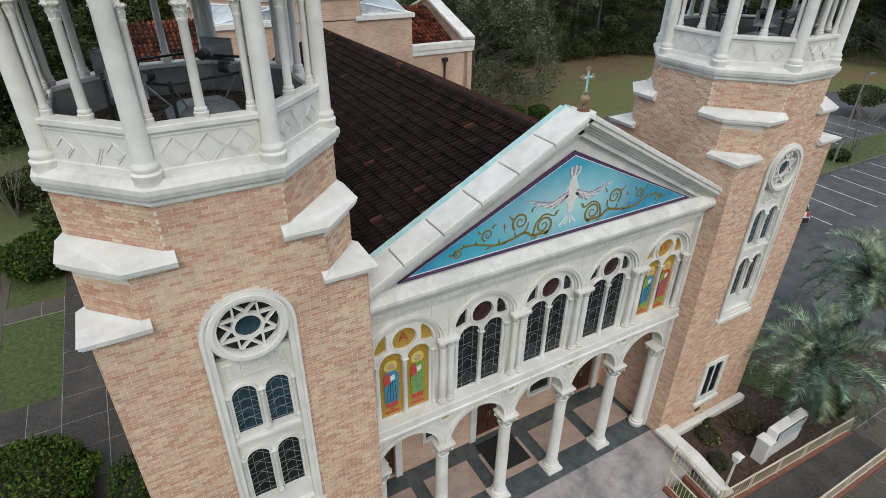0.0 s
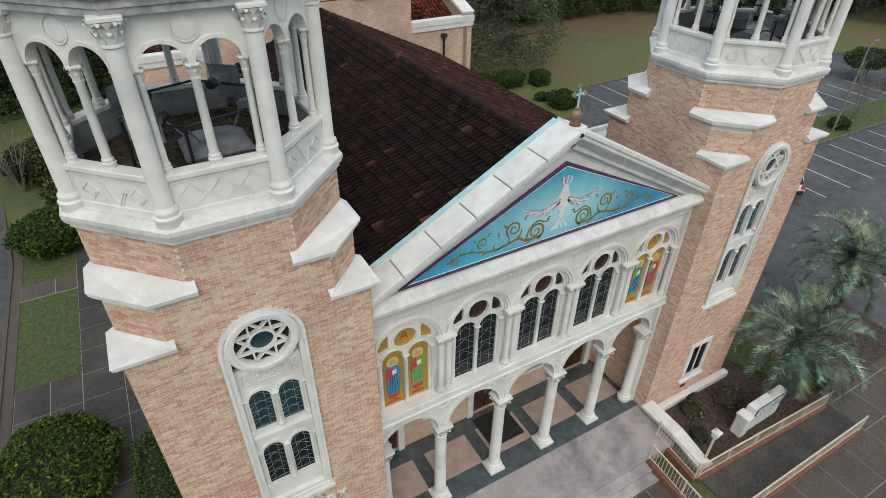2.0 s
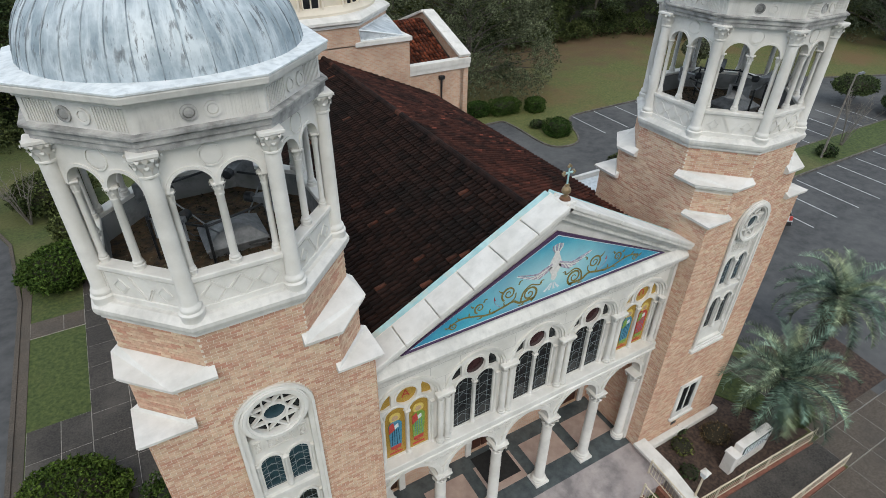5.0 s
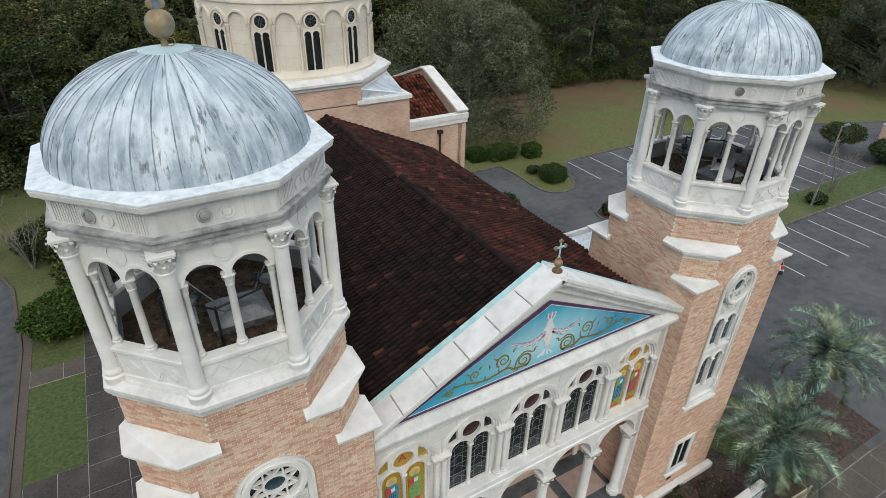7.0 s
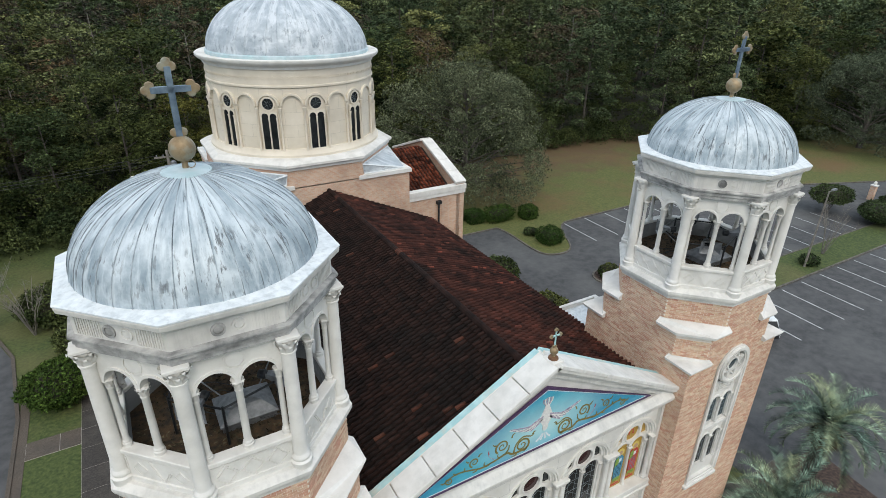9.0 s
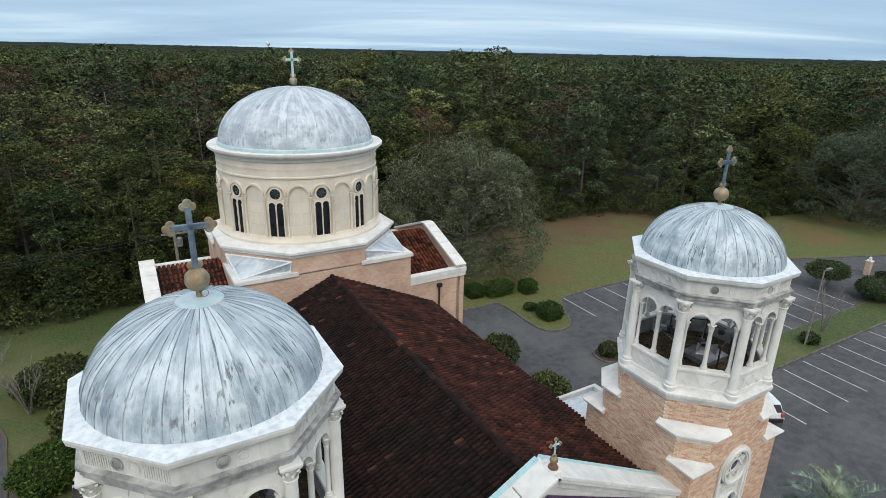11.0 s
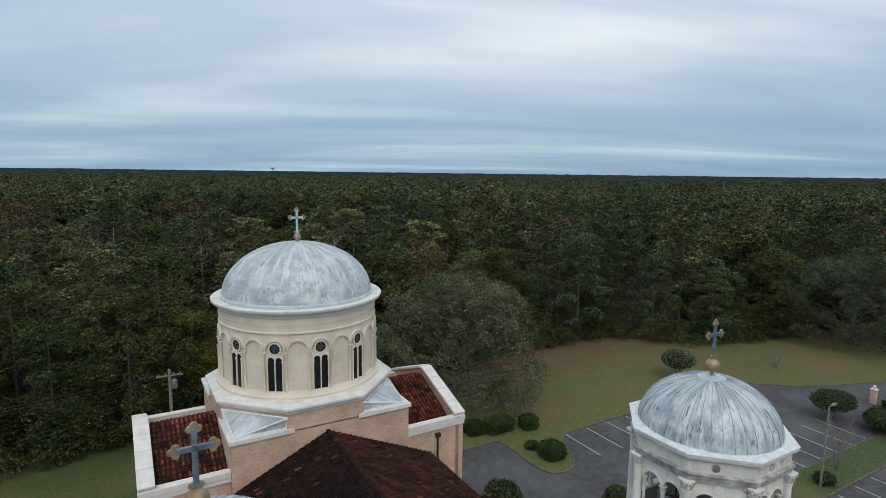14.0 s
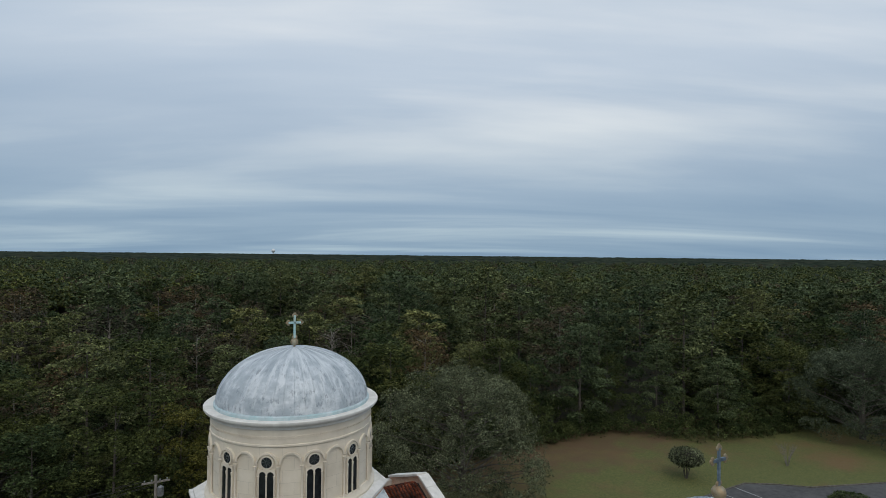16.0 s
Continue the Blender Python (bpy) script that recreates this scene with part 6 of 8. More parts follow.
# west drive, kerb and walks
sheet("drive", [(-26, -60), (-17.45, -60), (-17.35, 10), (-17.4, 24), (-18.2, 31), (-20.5, 37), (-26, 43), (-33, 46), (-36, 40), (-28, 33), (-26, 24)], 0.0, ASPHALT, "cracked asphalt drive", "road")
kerb("kerb_5", [(-17.35, -60), (-17.25, 10), (-17.3, 24), (-18.1, 31.1), (-20.4, 37.2), (-25.9, 43.2), (-33, 46.2)], 0.2, 0.06, mt=BROWN_PAVING)
sheet("verge", [(-17.25, -20), (-16.75, -20), (-16.75, 29), (-17.25, 26)], 0.004, BROWN_PAVING, "brown gravelled verge", "path")


def slab(x0, x1, y0, y1, mt, parent, z=0.02):
    part("paving_slab", Shape().box(x0 + 0.012, x1 - 0.012, y0 + 0.012, y1 - 0.012, -0.03, z + random.uniform(-0.002, 0.002)), mt, parent)


def paved(name, xs, ys, mt, label):
    base = Shape().box(xs[0], xs[-1], ys[0], ys[-1], -0.035, 0.012)
    ob = solid(name, base, JOINT, label, "pavement", kind="structure")
    for i in range(len(xs) - 1):
        for j in range(len(ys) - 1):
            slab(xs[i], xs[i + 1], ys[j], ys[j + 1], mt, ob)


paved("pavement_1", [-14.2, -12.6, -11.0, -9.4], [0.4 + 1.62 * i for i in range(19)], DARK_PAVING, "dark exposed aggregate walk with pale joints")
paved("pavement_2", [-16.7, -15.4, -14.21], [9.9, 11.7, 13.6], DARK_PAVING, "dark exposed aggregate crossing walk")
paved("pavement_3", [-16.75, -15.2, -14.21], [20.3, 21.7], BROWN_PAVING, "brown aggregate crossing path")
paved("pavement_4", [4.95 + 1.62 * i for i in range(10)], [-13.2 + 1.62 * i for i in range(6)], BROWN_PAVING, "brown exposed aggregate forecourt")
paved("pavement_7", [-6.4, -4.78, -3.16, -1.54, 0.08, 1.70, 3.32, 4.94], [-11.6, -9.98, -8.36, -6.74, -5.12, -3.5, -2.65], BROWN_PAVING, "brown exposed aggregate court before the steps")
paved("pavement_8", [19.55, 20.9, 22.3], [-13.2 + 1.62 * i for i in range(6)], BROWN_PAVING, "brown exposed aggregate forecourt edge")
paved("pavement_9", [13.02, 14.6, 16.2, 17.8, 19.5], [-5.08, -3.62], BROWN_PAVING, "brown aggregate walk beside the ramp")
paved("pavement_5", [13.4, 14.6, 15.8, 17.0, 18.2], [-3.6 + 1.6 * i for i in range(4)], BROWN_PAVING, "brown aggregate walk round the palms")
sheet("grass_verge", [(11.2, 0.7), (12.3, -1.6), (12.9, -1.5), (12.9, 15.4), (11.2, 15.4)], 0.04, GRASS, "narrow green verge beside the bed", "lawn", 0.06)
paved("pavement_6", [12.95, 14.4], [0.9 + 1.6 * i for i in range(9)], BROWN_PAVING, "brown aggregate side walk")
sheet("planting_bed", [(5.8, -3.05), (13.2, -3.2), (13.2, -1.62), (12.25, -1.65), (11.2, 0.6), (10.3, 0.2), (5.8, 0.0)], 0.03, SOIL, "dark mulched planting bed", "bed", 0.06)
sheet("palm_bed", [(15.8, -3.2), (19.8, -3.2), (20.4, 0.6), (16.0, 0.8)], 0.03, SOIL, "dark mulched bed under the palm", "bed", 0.06)
sheet("ramp", [(5.4, -4.75), (13.0, -4.75), (13.0, -3.45), (5.4, -3.3)], 0.035, DARK_PAVING, "dark aggregate ramp between rails", "path", 0.06)


# ---------- trees ----------
def fast_mesh(name, v, f, mt):
    me = bpy.data.meshes.new(name)
    me.from_pydata(np.asarray(v).tolist(), [], np.asarray(f).tolist())
    me.materials.append(mt)
    return me


def leaf_tris(centres, size, rng, flat=0.0, stretch=1.6):
    """One small pointed leaf or sprig at every centre."""
    n = len(centres)
    a = rng.normal(size=(n, 3))
    a[:, 2] *= (1 - flat)
    a /= np.linalg.norm(a, axis=1)[:, None] + 1e-9
    b = rng.normal(size=(n, 3))
    b[:, 2] *= (1 - flat)
    b -= (a * b).sum(1)[:, None] * a
    b /= np.linalg.norm(b, axis=1)[:, None] + 1e-9
    s = size * rng.uniform(0.6, 1.4, (n, 1))
    v = np.stack([centres - b * s * 0.5, centres + b * s * 0.5, centres + a * s * stretch], 1).reshape(-1, 3)
    return v, np.arange(3 * n).reshape(-1, 3)


def clump_points(cs, rs, per, rng, flat=0.7, upper=0.75):
    """Points near the skins of clumps."""
    out = []
    for c, r in zip(cs, rs):
        d = rng.normal(size=(per, 3))
        d /= np.linalg.norm(d, axis=1)[:, None]
        d *= (rng.uniform(0.45, 1.0, (per, 1)) ** 0.4) * r
        d[:, 2] = np.where(rng.uniform(size=per) < upper, np.abs(d[:, 2]), d[:, 2]) * flat
        out.append(np.asarray(c) + d)
    return np.concatenate(out)


def limbs(h, r, tips, rng, lean=0.3, up=0.35):
    sh = Shape()
    top = Vector((rng.uniform(-lean, lean), rng.uniform(-lean, lean), h))
    trunk = [Vector((0, 0, -0.2)), Vector((top.x * 0.2, top.y * 0.1, h * 0.3)), Vector((top.x * 0.6, top.y * 0.7, h * 0.65)), top]
    sh.tube(trunk, r, 7, r2=r * 0.25)
    for tip in tips:
        tip = Vector(tip)
        t = max(0.12, min(0.95, (tip.z - up * math.hypot(tip.x, tip.y)) / h))
        k = t * 3
        i = min(int(k), 2)
        base = trunk[i].lerp(trunk[i + 1], k - i)
        mid = base.lerp(tip, 0.55) + Vector((rng.uniform(-0.3, 0.3), rng.uniform(-0.3, 0.3), rng.uniform(-0.1, 0.4)))
        sh.tube([base, mid, tip], r * 0.22, 4, r2=r * 0.04)
    return sh


def make_tree(kind, seed, full=1.0):
    rng = np.random.default_rng(seed)
    leaf, bark, cat = PINE_LEAF, BARK, "tree"
    if kind == "pine":
        h = rng.uniform(17, 22)
        cs, rs = [], []
        for i in range(33):
            q = (i / 33) ** 0.85
            z = h * (0.2 + 0.8 * q)
            spread = math.sqrt(max(0.02, 1 - (q * 1.2 - 0.25) ** 2)) * rng.uniform(0.45, 1.0) * 4.8
            a = i * 2.4 + rng.uniform(-0.4, 0.4)
            cs.append((spread * math.cos(a), spread * math.sin(a), z + rng.uniform(-0.4, 0.4)))
            rs.append(rng.uniform(1.3, 2.1))
        per, size, flat, r = 150, 0.30, 0.5, 0.24
        label = "tall pine with layered dark green boughs"
    elif kind == "oak":
        h = 10.5
        cs, rs = [], []
        for i in range(150):
            # a dome of small tufts, lower and fuller towards its rim
            a, u = i * 2.39996 + rng.uniform(-0.3, 0.3), ((i + 0.5) / 150) ** 0.5
            lump = 1 + 0.20 * math.sin(3 * a + 1.0) * u + 0.13 * math.sin(5 * a + 2.2 + 4 * u)
            if i % 9 == 4:
                continue
            rad = u * 8.2 * lump * rng.uniform(0.84, 1.1)
            z = 2.2 + 9.6 * (0.85 + 0.15 * lump) * math.sqrt(max(0, 1 - (u * 0.96) ** 2)) ** 0.9 + rng.uniform(-1.4, 1.0)
            cs.append((rad * math.cos(a), rad * math.sin(a), z))
            rs.append(rng.uniform(0.7, 1.7))
        for i in range(70):
            a = rng.uniform(0, 2 * math.pi)
            rad = rng.uniform(5.2, 8.2)
            cs.append((rad * math.cos(a), rad * math.sin(a), rng.uniform(1.4, 5.5)))
            rs.append(rng.uniform(0.9, 1.5))
        per, size, flat, r = 330, 0.095, 0.95, 0.42
        leaf, label = OAK_LEAF, "spreading live oak with grey-green mossy foliage"
    elif kind == "broad":
        h = rng.uniform(12, 17)
        cs, rs = [], []
        for i in range(54):
            a, u = rng.uniform(0, 2 * math.pi), rng.uniform(0.1, 1) ** 0.5
            t = rng.uniform(0, 1)
            rad = u * 5.4 * math.sin(math.pi * (0.2 + 0.72 * t)) ** 0.6
            cs.append((rad * math.cos(a), rad * math.sin(a), h * (0.06 + 0.94 * t)))
            rs.append(rng.uniform(1.2, 2.0))
        per, size, flat, r = 115, 0.29, 0.75, 0.22
        leaf = (DARK_LEAF, LIGHT_LEAF, DARK_LEAF)[seed % 3]
        label = "dense broadleaf tree at the wood's edge"
    elif kind == "autumn":
        h = rng.uniform(13, 18)
        cs, rs = [], []
        for i in range(44):
            a, u = rng.uniform(0, 2 * math.pi), rng.uniform(0.1, 1) ** 0.5
            t = rng.uniform(0, 1)
            rad = u * 4.6 * math.sin(math.pi * (0.2 + 0.7 * t)) ** 0.7
            cs.append((rad * math.cos(a), rad * math.sin(a), h * (0.22 + 0.78 * t)))
            rs.append(rng.uniform(1.0, 1.7))
        per, size, flat, r = 85, 0.24, 0.8, 0.18
        leaf, bark, label = BROWN_LEAF, BARK_PALE, "half-bare autumn tree with brownish leaves"
    else:
        h = rng.uniform(14, 18)
        cs, rs = [], []
        for i in range(60):
            a, u = rng.uniform(0, 2 * math.pi), rng.uniform(0.2, 1)
            t = rng.uniform(0.3, 1)
            cs.append((u * 3.4 * (1.2 - t * 0.6) * math.cos(a), u * 3.4 * (1.2 - t * 0.6) * math.sin(a), h * t))
            rs.append(0.7)
        per, size, flat, r = 5, 0.18, 1.0, 0.2
        leaf, bark, label = BROWN_LEAF, BARK_PALE, "bare grey tree with few leaves"
    tr = thing("tree", label, "tree", (0, 0, 0), "trees of the wood")
    sh = limbs(h * 0.95, r, [cs[i] for i in range(0, len(cs), {"bare": 1, "autumn": 2, "oak": 3}.get(kind, 4))], rng)
    part("trunk", sh, bark, tr)
    per, size = int(per * full), size / full ** 0.5
    pts = clump_points(cs, rs, per, rng, flat, 0.5 if kind == "oak" else 0.75)
    v, f = leaf_tris(pts, size, rng, 0.2 if kind == "oak" else 0.7, 2.4 if kind == "oak" else 1.6)
    ob = new("crown", fast_mesh("crown", v, f, leaf))
    ob.parent = tr
    return tr


EDGE = [(-400, 30), (-60, 44), (-30, 49), (-12, 50), (5, 54), (18, 56), (30, 54), (39, 54.8), (48, 54), (55, 54.8), (59, 54), (61.5, 51), (64, 47.5), (70, 43.5), (79, 41), (87, 40), (100, 41), (110, 36), (114, 30), (400, -60)]


def wood_edge(x):
    return float(np.interp(x, [p[0] for p in EDGE], [p[1] for p in EDGE]))


def in_wood(x, y):
    return y > wood_edge(x) or (x < -29 and y > 2) or x > 114


def plant_woods():
    rng = np.random.default_rng(11)
    kinds = [("pine", 1), ("pine", 2), ("pine", 3), ("broad", 4), ("broad", 5), ("broad", 6), ("autumn", 7), ("autumn", 8), ("bare", 9), ("pine", 10)]
    protos = [make_tree(k, s, 1.9) for k, s in kinds] + [make_tree(k, s + 20, 0.75) for k, s in kinds]
    first = [True] * len(protos)
    placed = []
    def put(i, x, y, s, a):
        m = pose(x, y, -0.05, 0, 0, a)
        if first[i]:
            first[i] = False
            protos[i].matrix_basis = m @ Matrix.Diagonal((s, s, s, 1))
            return protos[i]
        ob = copy_thing(protos[i], m)
        ob.scale = (s, s, s)
        return ob
    count = 0
    for _ in range(9000):
        # nearer ground is sampled more densely
        r = 50 + 140 * rng.uniform(0, 1) ** 1.4
        a = rng.uniform(-14, 74)
        x, y = -9 + r * math.sin(radians(a)), -9 + r * math.cos(radians(a))
        if not in_wood(x, y):
            continue
        gap = 5.4 if r < 100 else 7.0
        if any((x - p) ** 2 + (y - q) ** 2 < gap * gap for p, q in placed[-500:]):
            continue
        placed.append((x, y))
        edge = y - wood_edge(x) < 7
        west = x < 34
        u = rng.uniform()
        if edge:
            i = (3, 0, 5, 3, 1, 2, 5)[int(u * 7)] if not west else (3, 4, 5, 3, 5, 6)[int(u * 6)]
            s = rng.uniform(0.65, 1.0)
        elif west:
            i = (6, 7, 3, 3, 4, 5, 0, 6, 1, 2, 5, 3, 7, 5, 3, 8)[int(u * 16)]
            s = rng.uniform(0.75, 1.15)
        else:
            i = (0, 1, 2, 9, 0, 1, 2, 3, 5, 6)[int(u * 10)]
            s = rng.uniform(0.65, 1.2)
        put(i if r < 88 or edge else i + len(kinds), x, y, s, rng.uniform(0, 360))
        count += 1
        if count > 280:
            break
    # every kind of tree stands somewhere in the wood
    for i, unused in enumerate(first):
        if unused:
            put(i, 20.0 + 3.0 * i, 96.0 + 2.0 * (i % 3), 0.9, 40 * i)


plant_woods()


def undergrowth():
    """The dense evergreen edge that closes the foot of the wood."""
    rng = np.random.default_rng(23)
    cs, rs = [], []
    x = -58.0
    while x < 113:
        y = wood_edge(x) - 0.6
        for dy, z0, z1 in ((0.0, 0.3, 1.6), (1.2, 1.4, 3.4), (2.8, 2.8, 5.4), (2.2, 0.4, 2.5)):
            cs.append((x + rng.uniform(-0.8, 0.8), y + dy + rng.uniform(-0.7, 0.9), rng.uniform(z0, z1)))
            rs.append(rng.uniform(0.8, 1.7))
        x += rng.uniform(0.9, 1.5)
    pts = clump_points(cs, rs, 300, rng, 0.85, 0.65)
    v, f = leaf_tris(pts, 0.17, rng, 0.4, 1.5)
    tagged(new("undergrowth", fast_mesh("undergrowth", v, f, DARK_LEAF)), "dense dark evergreen undergrowth along the wood's edge", "shrubs", "", "stuff")


undergrowth()


def far_woods():
    """Crowns of the wood from the middle distance to the horizon."""
    rng = np.random.default_rng(5)
    V, F, n0 = {}, {}, {}
    mats = {"pine": PINE_LEAF, "broad": DARK_LEAF, "brown": BROWN_LEAF, "light": LIGHT_LEAF}
    cents = {k: [] for k in mats}
    sizes = {k: [] for k in mats}
    for _ in range(3600):
        r = 185 + 700 * rng.uniform(0, 1) ** 1.7
        a = radians(rng.uniform(-14, 76))
        x, y = -9 + r * math.sin(a), -9 + r * math.cos(a)
        k = ("pine", "pine", "broad", "pine", "brown", "broad", "pine", "light", "broad", "pine")[int(rng.uniform(0, 10))]
        h = rng.uniform(15.5, 20.5)
        big = 1.0 + (r - 185) / 700
        cnt = 130 if r < 320 else 70
        d = rng.normal(size=(cnt, 3))
        d /= np.linalg.norm(d, axis=1)[:, None]
        d[:, 2] = np.abs(d[:, 2]) * 1.3 - 0.35
        d *= np.array([3.6, 3.6, 4.0]) * rng.uniform(0.7, 1.25) * (0.8 + 0.25 * big)
        cents[k].append(np.array([x, y, h - 4]) + d)
        sizes[k].append(np.full((cnt, 1), 0.62 * big))
    for k, mt in mats.items():
        c, s = np.concatenate(cents[k]), np.concatenate(sizes[k])
        v, f = leaf_tris(c, s, rng, 0.5, 1.3)
        tagged(new("far_trees", fast_mesh("far_trees", v, f, mt)), "distant mixed woodland crowns", "woods", "far woods", "stuff")
    # beyond: one uneven canopy to the horizon
    nr, na = 150, 240
    rr = 260 * (4600 / 260) ** (np.arange(nr) / (nr - 1))
    aa = np.radians(np.linspace(-20, 82, na))
    v = []
    for i, r in enumerate(rr):
        for j, a in enumerate(aa):
            x, y = -9 + r * math.sin(a), -9 + r * math.cos(a)
            z = 10.5 + 3.4 * noise.noise(Vector((x * 0.045, y * 0.045, 0))) + 4.0 * noise.noise(Vector((x * 0.009, y * 0.009, 3))) + 1.6 * noise.noise(Vector((x * 0.12, y * 0.12, 7)))
            v.append((x, y, z + 13 * min(1.0, max(0.0, (r - 900) / 2600)) + (2.5 * noise.noise(Vector((x * 0.03, y * 0.03, 11))) if r > 700 else 0)))
    f = [(i * na + j, i * na + j + 1, (i + 1) * na + j + 1, (i + 1) * na + j) for i in range(nr - 1) for j in range(na - 1)]
    tagged(new("far_canopy", fast_mesh("far_canopy", v, f, FAR_WOOD)), "dark unbroken forest canopy to the horizon", "woods", "", "stuff")


far_woods()


def lone_trees():
    for x, y, s, a in ((25.5, 45.0, 1.12, 20), (90.5, 32.5, 1.12, 140), (105, 25, 1.15, 250)):
        t = make_tree("oak", 40 + int(a)) if a == 20 else copy_thing(lone[0], pose(x, y, 0, 0, 0, a))
        if a == 20:
            lone.append(t)
            t.matrix_basis = pose(x, y, 0, 0, 0, a)
        t.scale = (s, s, s)
        tagged(t, group="live oaks")


lone = []
lone_trees()


def bush(name, x, y, rx, ry, h, leaf, label, seed, n=2600, size=0.10, z0=0.0, boxy=2.0, stem=0.0, group=""):
    """A shrub: short stems and a skin of small leaves over an uneven rounded body, with an added dark filler inside."""
    rng = np.random.default_rng(seed)
    b = thing(name, label, "shrub", (x, y, z0), group)
    sh = Shape()
    for i in range(5):
        a = i * 1.3
        sh.tube([(0.1 * math.cos(a), 0.1 * math.sin(a), -0.05), (rx * 0.3 * math.cos(a), ry * 0.3 * math.sin(a), stem + h * 0.3), (rx * 0.6 * math.cos(a), ry * 0.6 * math.sin(a), stem + h * 0.65)], 0.05, 5, r2=0.02)
    part("stems", sh, BARK, b)
    d = rng.normal(size=(n, 3))
    d /= (np.abs(d) ** boxy).sum(1)[:, None] ** (1 / boxy)
    lump = np.array([1 + 0.16 * noise.noise(Vector(p * 2.2) + Vector((seed, 0, 0))) for p in d])[:, None]
    d *= lump * rng.uniform(0.86, 1.03, (n, 1))
    pts = d * np.array([rx, ry, h / 2]) + np.array([0, 0, stem + h / 2])
    v, f = leaf_tris(pts, size, rng, 0.1)
    ob = new("foliage", fast_mesh("foliage", v, f, leaf))
    ob.parent = b
    # added dark filler body: its colour stands in for shade between the leaves
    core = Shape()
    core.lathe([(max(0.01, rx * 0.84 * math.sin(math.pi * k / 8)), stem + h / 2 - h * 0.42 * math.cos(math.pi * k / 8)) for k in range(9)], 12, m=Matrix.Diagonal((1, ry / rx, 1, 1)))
    part("core", core, FLOOR_AND_SHADE_CORE, b)
    return b


bush("rounded_shrub", 24.9, 28.4, 1.05, 1.05, 1.35, HEDGE_LEAF, "round clipped shrub on the kerb island", 1, 5200, 0.075, boxy=7, z0=0.06, group="clipped shrubs")
bush("rounded_shrub", 23.7, 35.2, 1.5, 0.95, 1.45, HEDGE_LEAF, "long clipped shrub at the lawn's edge", 2, 5200, 0.075, boxy=7, z0=0.03, group="clipped shrubs")
bush("rounded_shrub", 26.8, 34.2, 0.85, 0.8, 1.35, HEDGE_LEAF, "round clipped shrub at the lawn's edge", 3, 5200, 0.075, boxy=7, z0=0.03, group="clipped shrubs")
bush("rounded_shrub", 21.1, 36.0, 0.9, 0.9, 1.3, HEDGE_LEAF, "dark clipped shrub beside the transept", 4, 5200, 0.075, boxy=7, group="clipped shrubs")
bush("shrub", 24.3, 30.6, 0.7, 0.6, 0.7, DARK_LEAF, "low loose shrub on the island", 5, 900, z0=0.06)
bush("shrub", 24.8, 20.4, 1.0, 0.9, 1.1, DARK_LEAF, "loose dark shrub in the round island", 6, 1300, z0=0.07)
bush("shrub", 15.6, 23.6, 1.5, 1.5, 2.6, DARK_LEAF, "tall dark shrub beside the nave", 7, 2600, 0.14)
bush("shrub", 15.6, 17.6, 1.7, 1.5, 2.2, DARK_LEAF, "broad dark shrub beside the nave", 8, 2600, 0.14)
bush("spreading_shrub", -15.0, 7.9, 2.1, 2.4, 1.7, HEDGE_LEAF, "broad spreading evergreen shrub beside the walk", 9, 9000, 0.11)
bush("hedge", -11.6, 5.6, 0.95, 2.2, 1.25, HEDGE_LEAF, "clipped box hedge at the tower's foot", 10, 7000, 0.07, boxy=6)
bush("spreading_shrub", -15.2, 25.4, 1.9, 2.2, 1.9, HEDGE_LEAF, "broad evergreen shrub by the path", 11, 6000, 0.13)
bush("spreading_shrub", -15.4, 35.5, 2.6, 2.6, 2.4, DARK_LEAF, "large dark evergreen shrub", 12, 6000, 0.15)
bush("spreading_shrub", -13.6, 30.0, 2.0, 2.2, 2.0, DARK_LEAF, "dark evergreen shrub by the lawn", 13, 5000, 0.15)
bush("shrub", 13.2, -2.4, 0.9, 0.7, 1.0, DARK_LEAF, "dark green shrub behind the sign", 14, 2600, 0.07)
bush("low_plant", 7.6, -1.0, 0.5, 0.5, 0.35, DARK_LEAF, "small straggly rose plant", 15, 240, 0.06)
bush("low_plant", 9.4, -1.3, 0.75, 0.6, 0.4, BROWN_LEAF, "withered low plant in the bed", 16, 420, 0.06)
bush("low_plant", 6.9, -2.0, 0.4, 0.4, 0.3, DARK_LEAF, "small straggly rose plant", 17, 200, 0.06)
bush("low_plant", 8.2, -0.35, 0.35, 0.25, 0.3, DARK_LEAF, "small plant against the tower", 18, 160, 0.06)
bush("small_tree", 57.5, 19.8, 2.4, 2.0, 1.9, DARK_LEAF, "dark spreading shrub beside the lane", 19, 4200, 0.11, stem=1.2, z0=0.05)
bush("small_tree", 59.4, 15.2, 2.6, 2.2, 1.9, DARK_LEAF, "dark spreading shrub by the drive", 20, 4200, 0.12, stem=0.4)
bush("small_tree", 53.0, 36.0, 2.1, 2.0, 2.2, OAK_LEAF, "small magnolia on the lawn", 21, 3000, 0.15, stem=1.6)
bush("shrub", 42.6, 13.4, 0.9, 0.8, 0.9, DARK_LEAF, "low shrub at the lamp post", 22, 900, 0.12, z0=0.05)
bush("shrub", 66.5, 17.6, 1.2, 1.0, 1.0, DARK_LEAF, "low shrub beside the brick post", 23, 800, 0.16, z0=0.02)


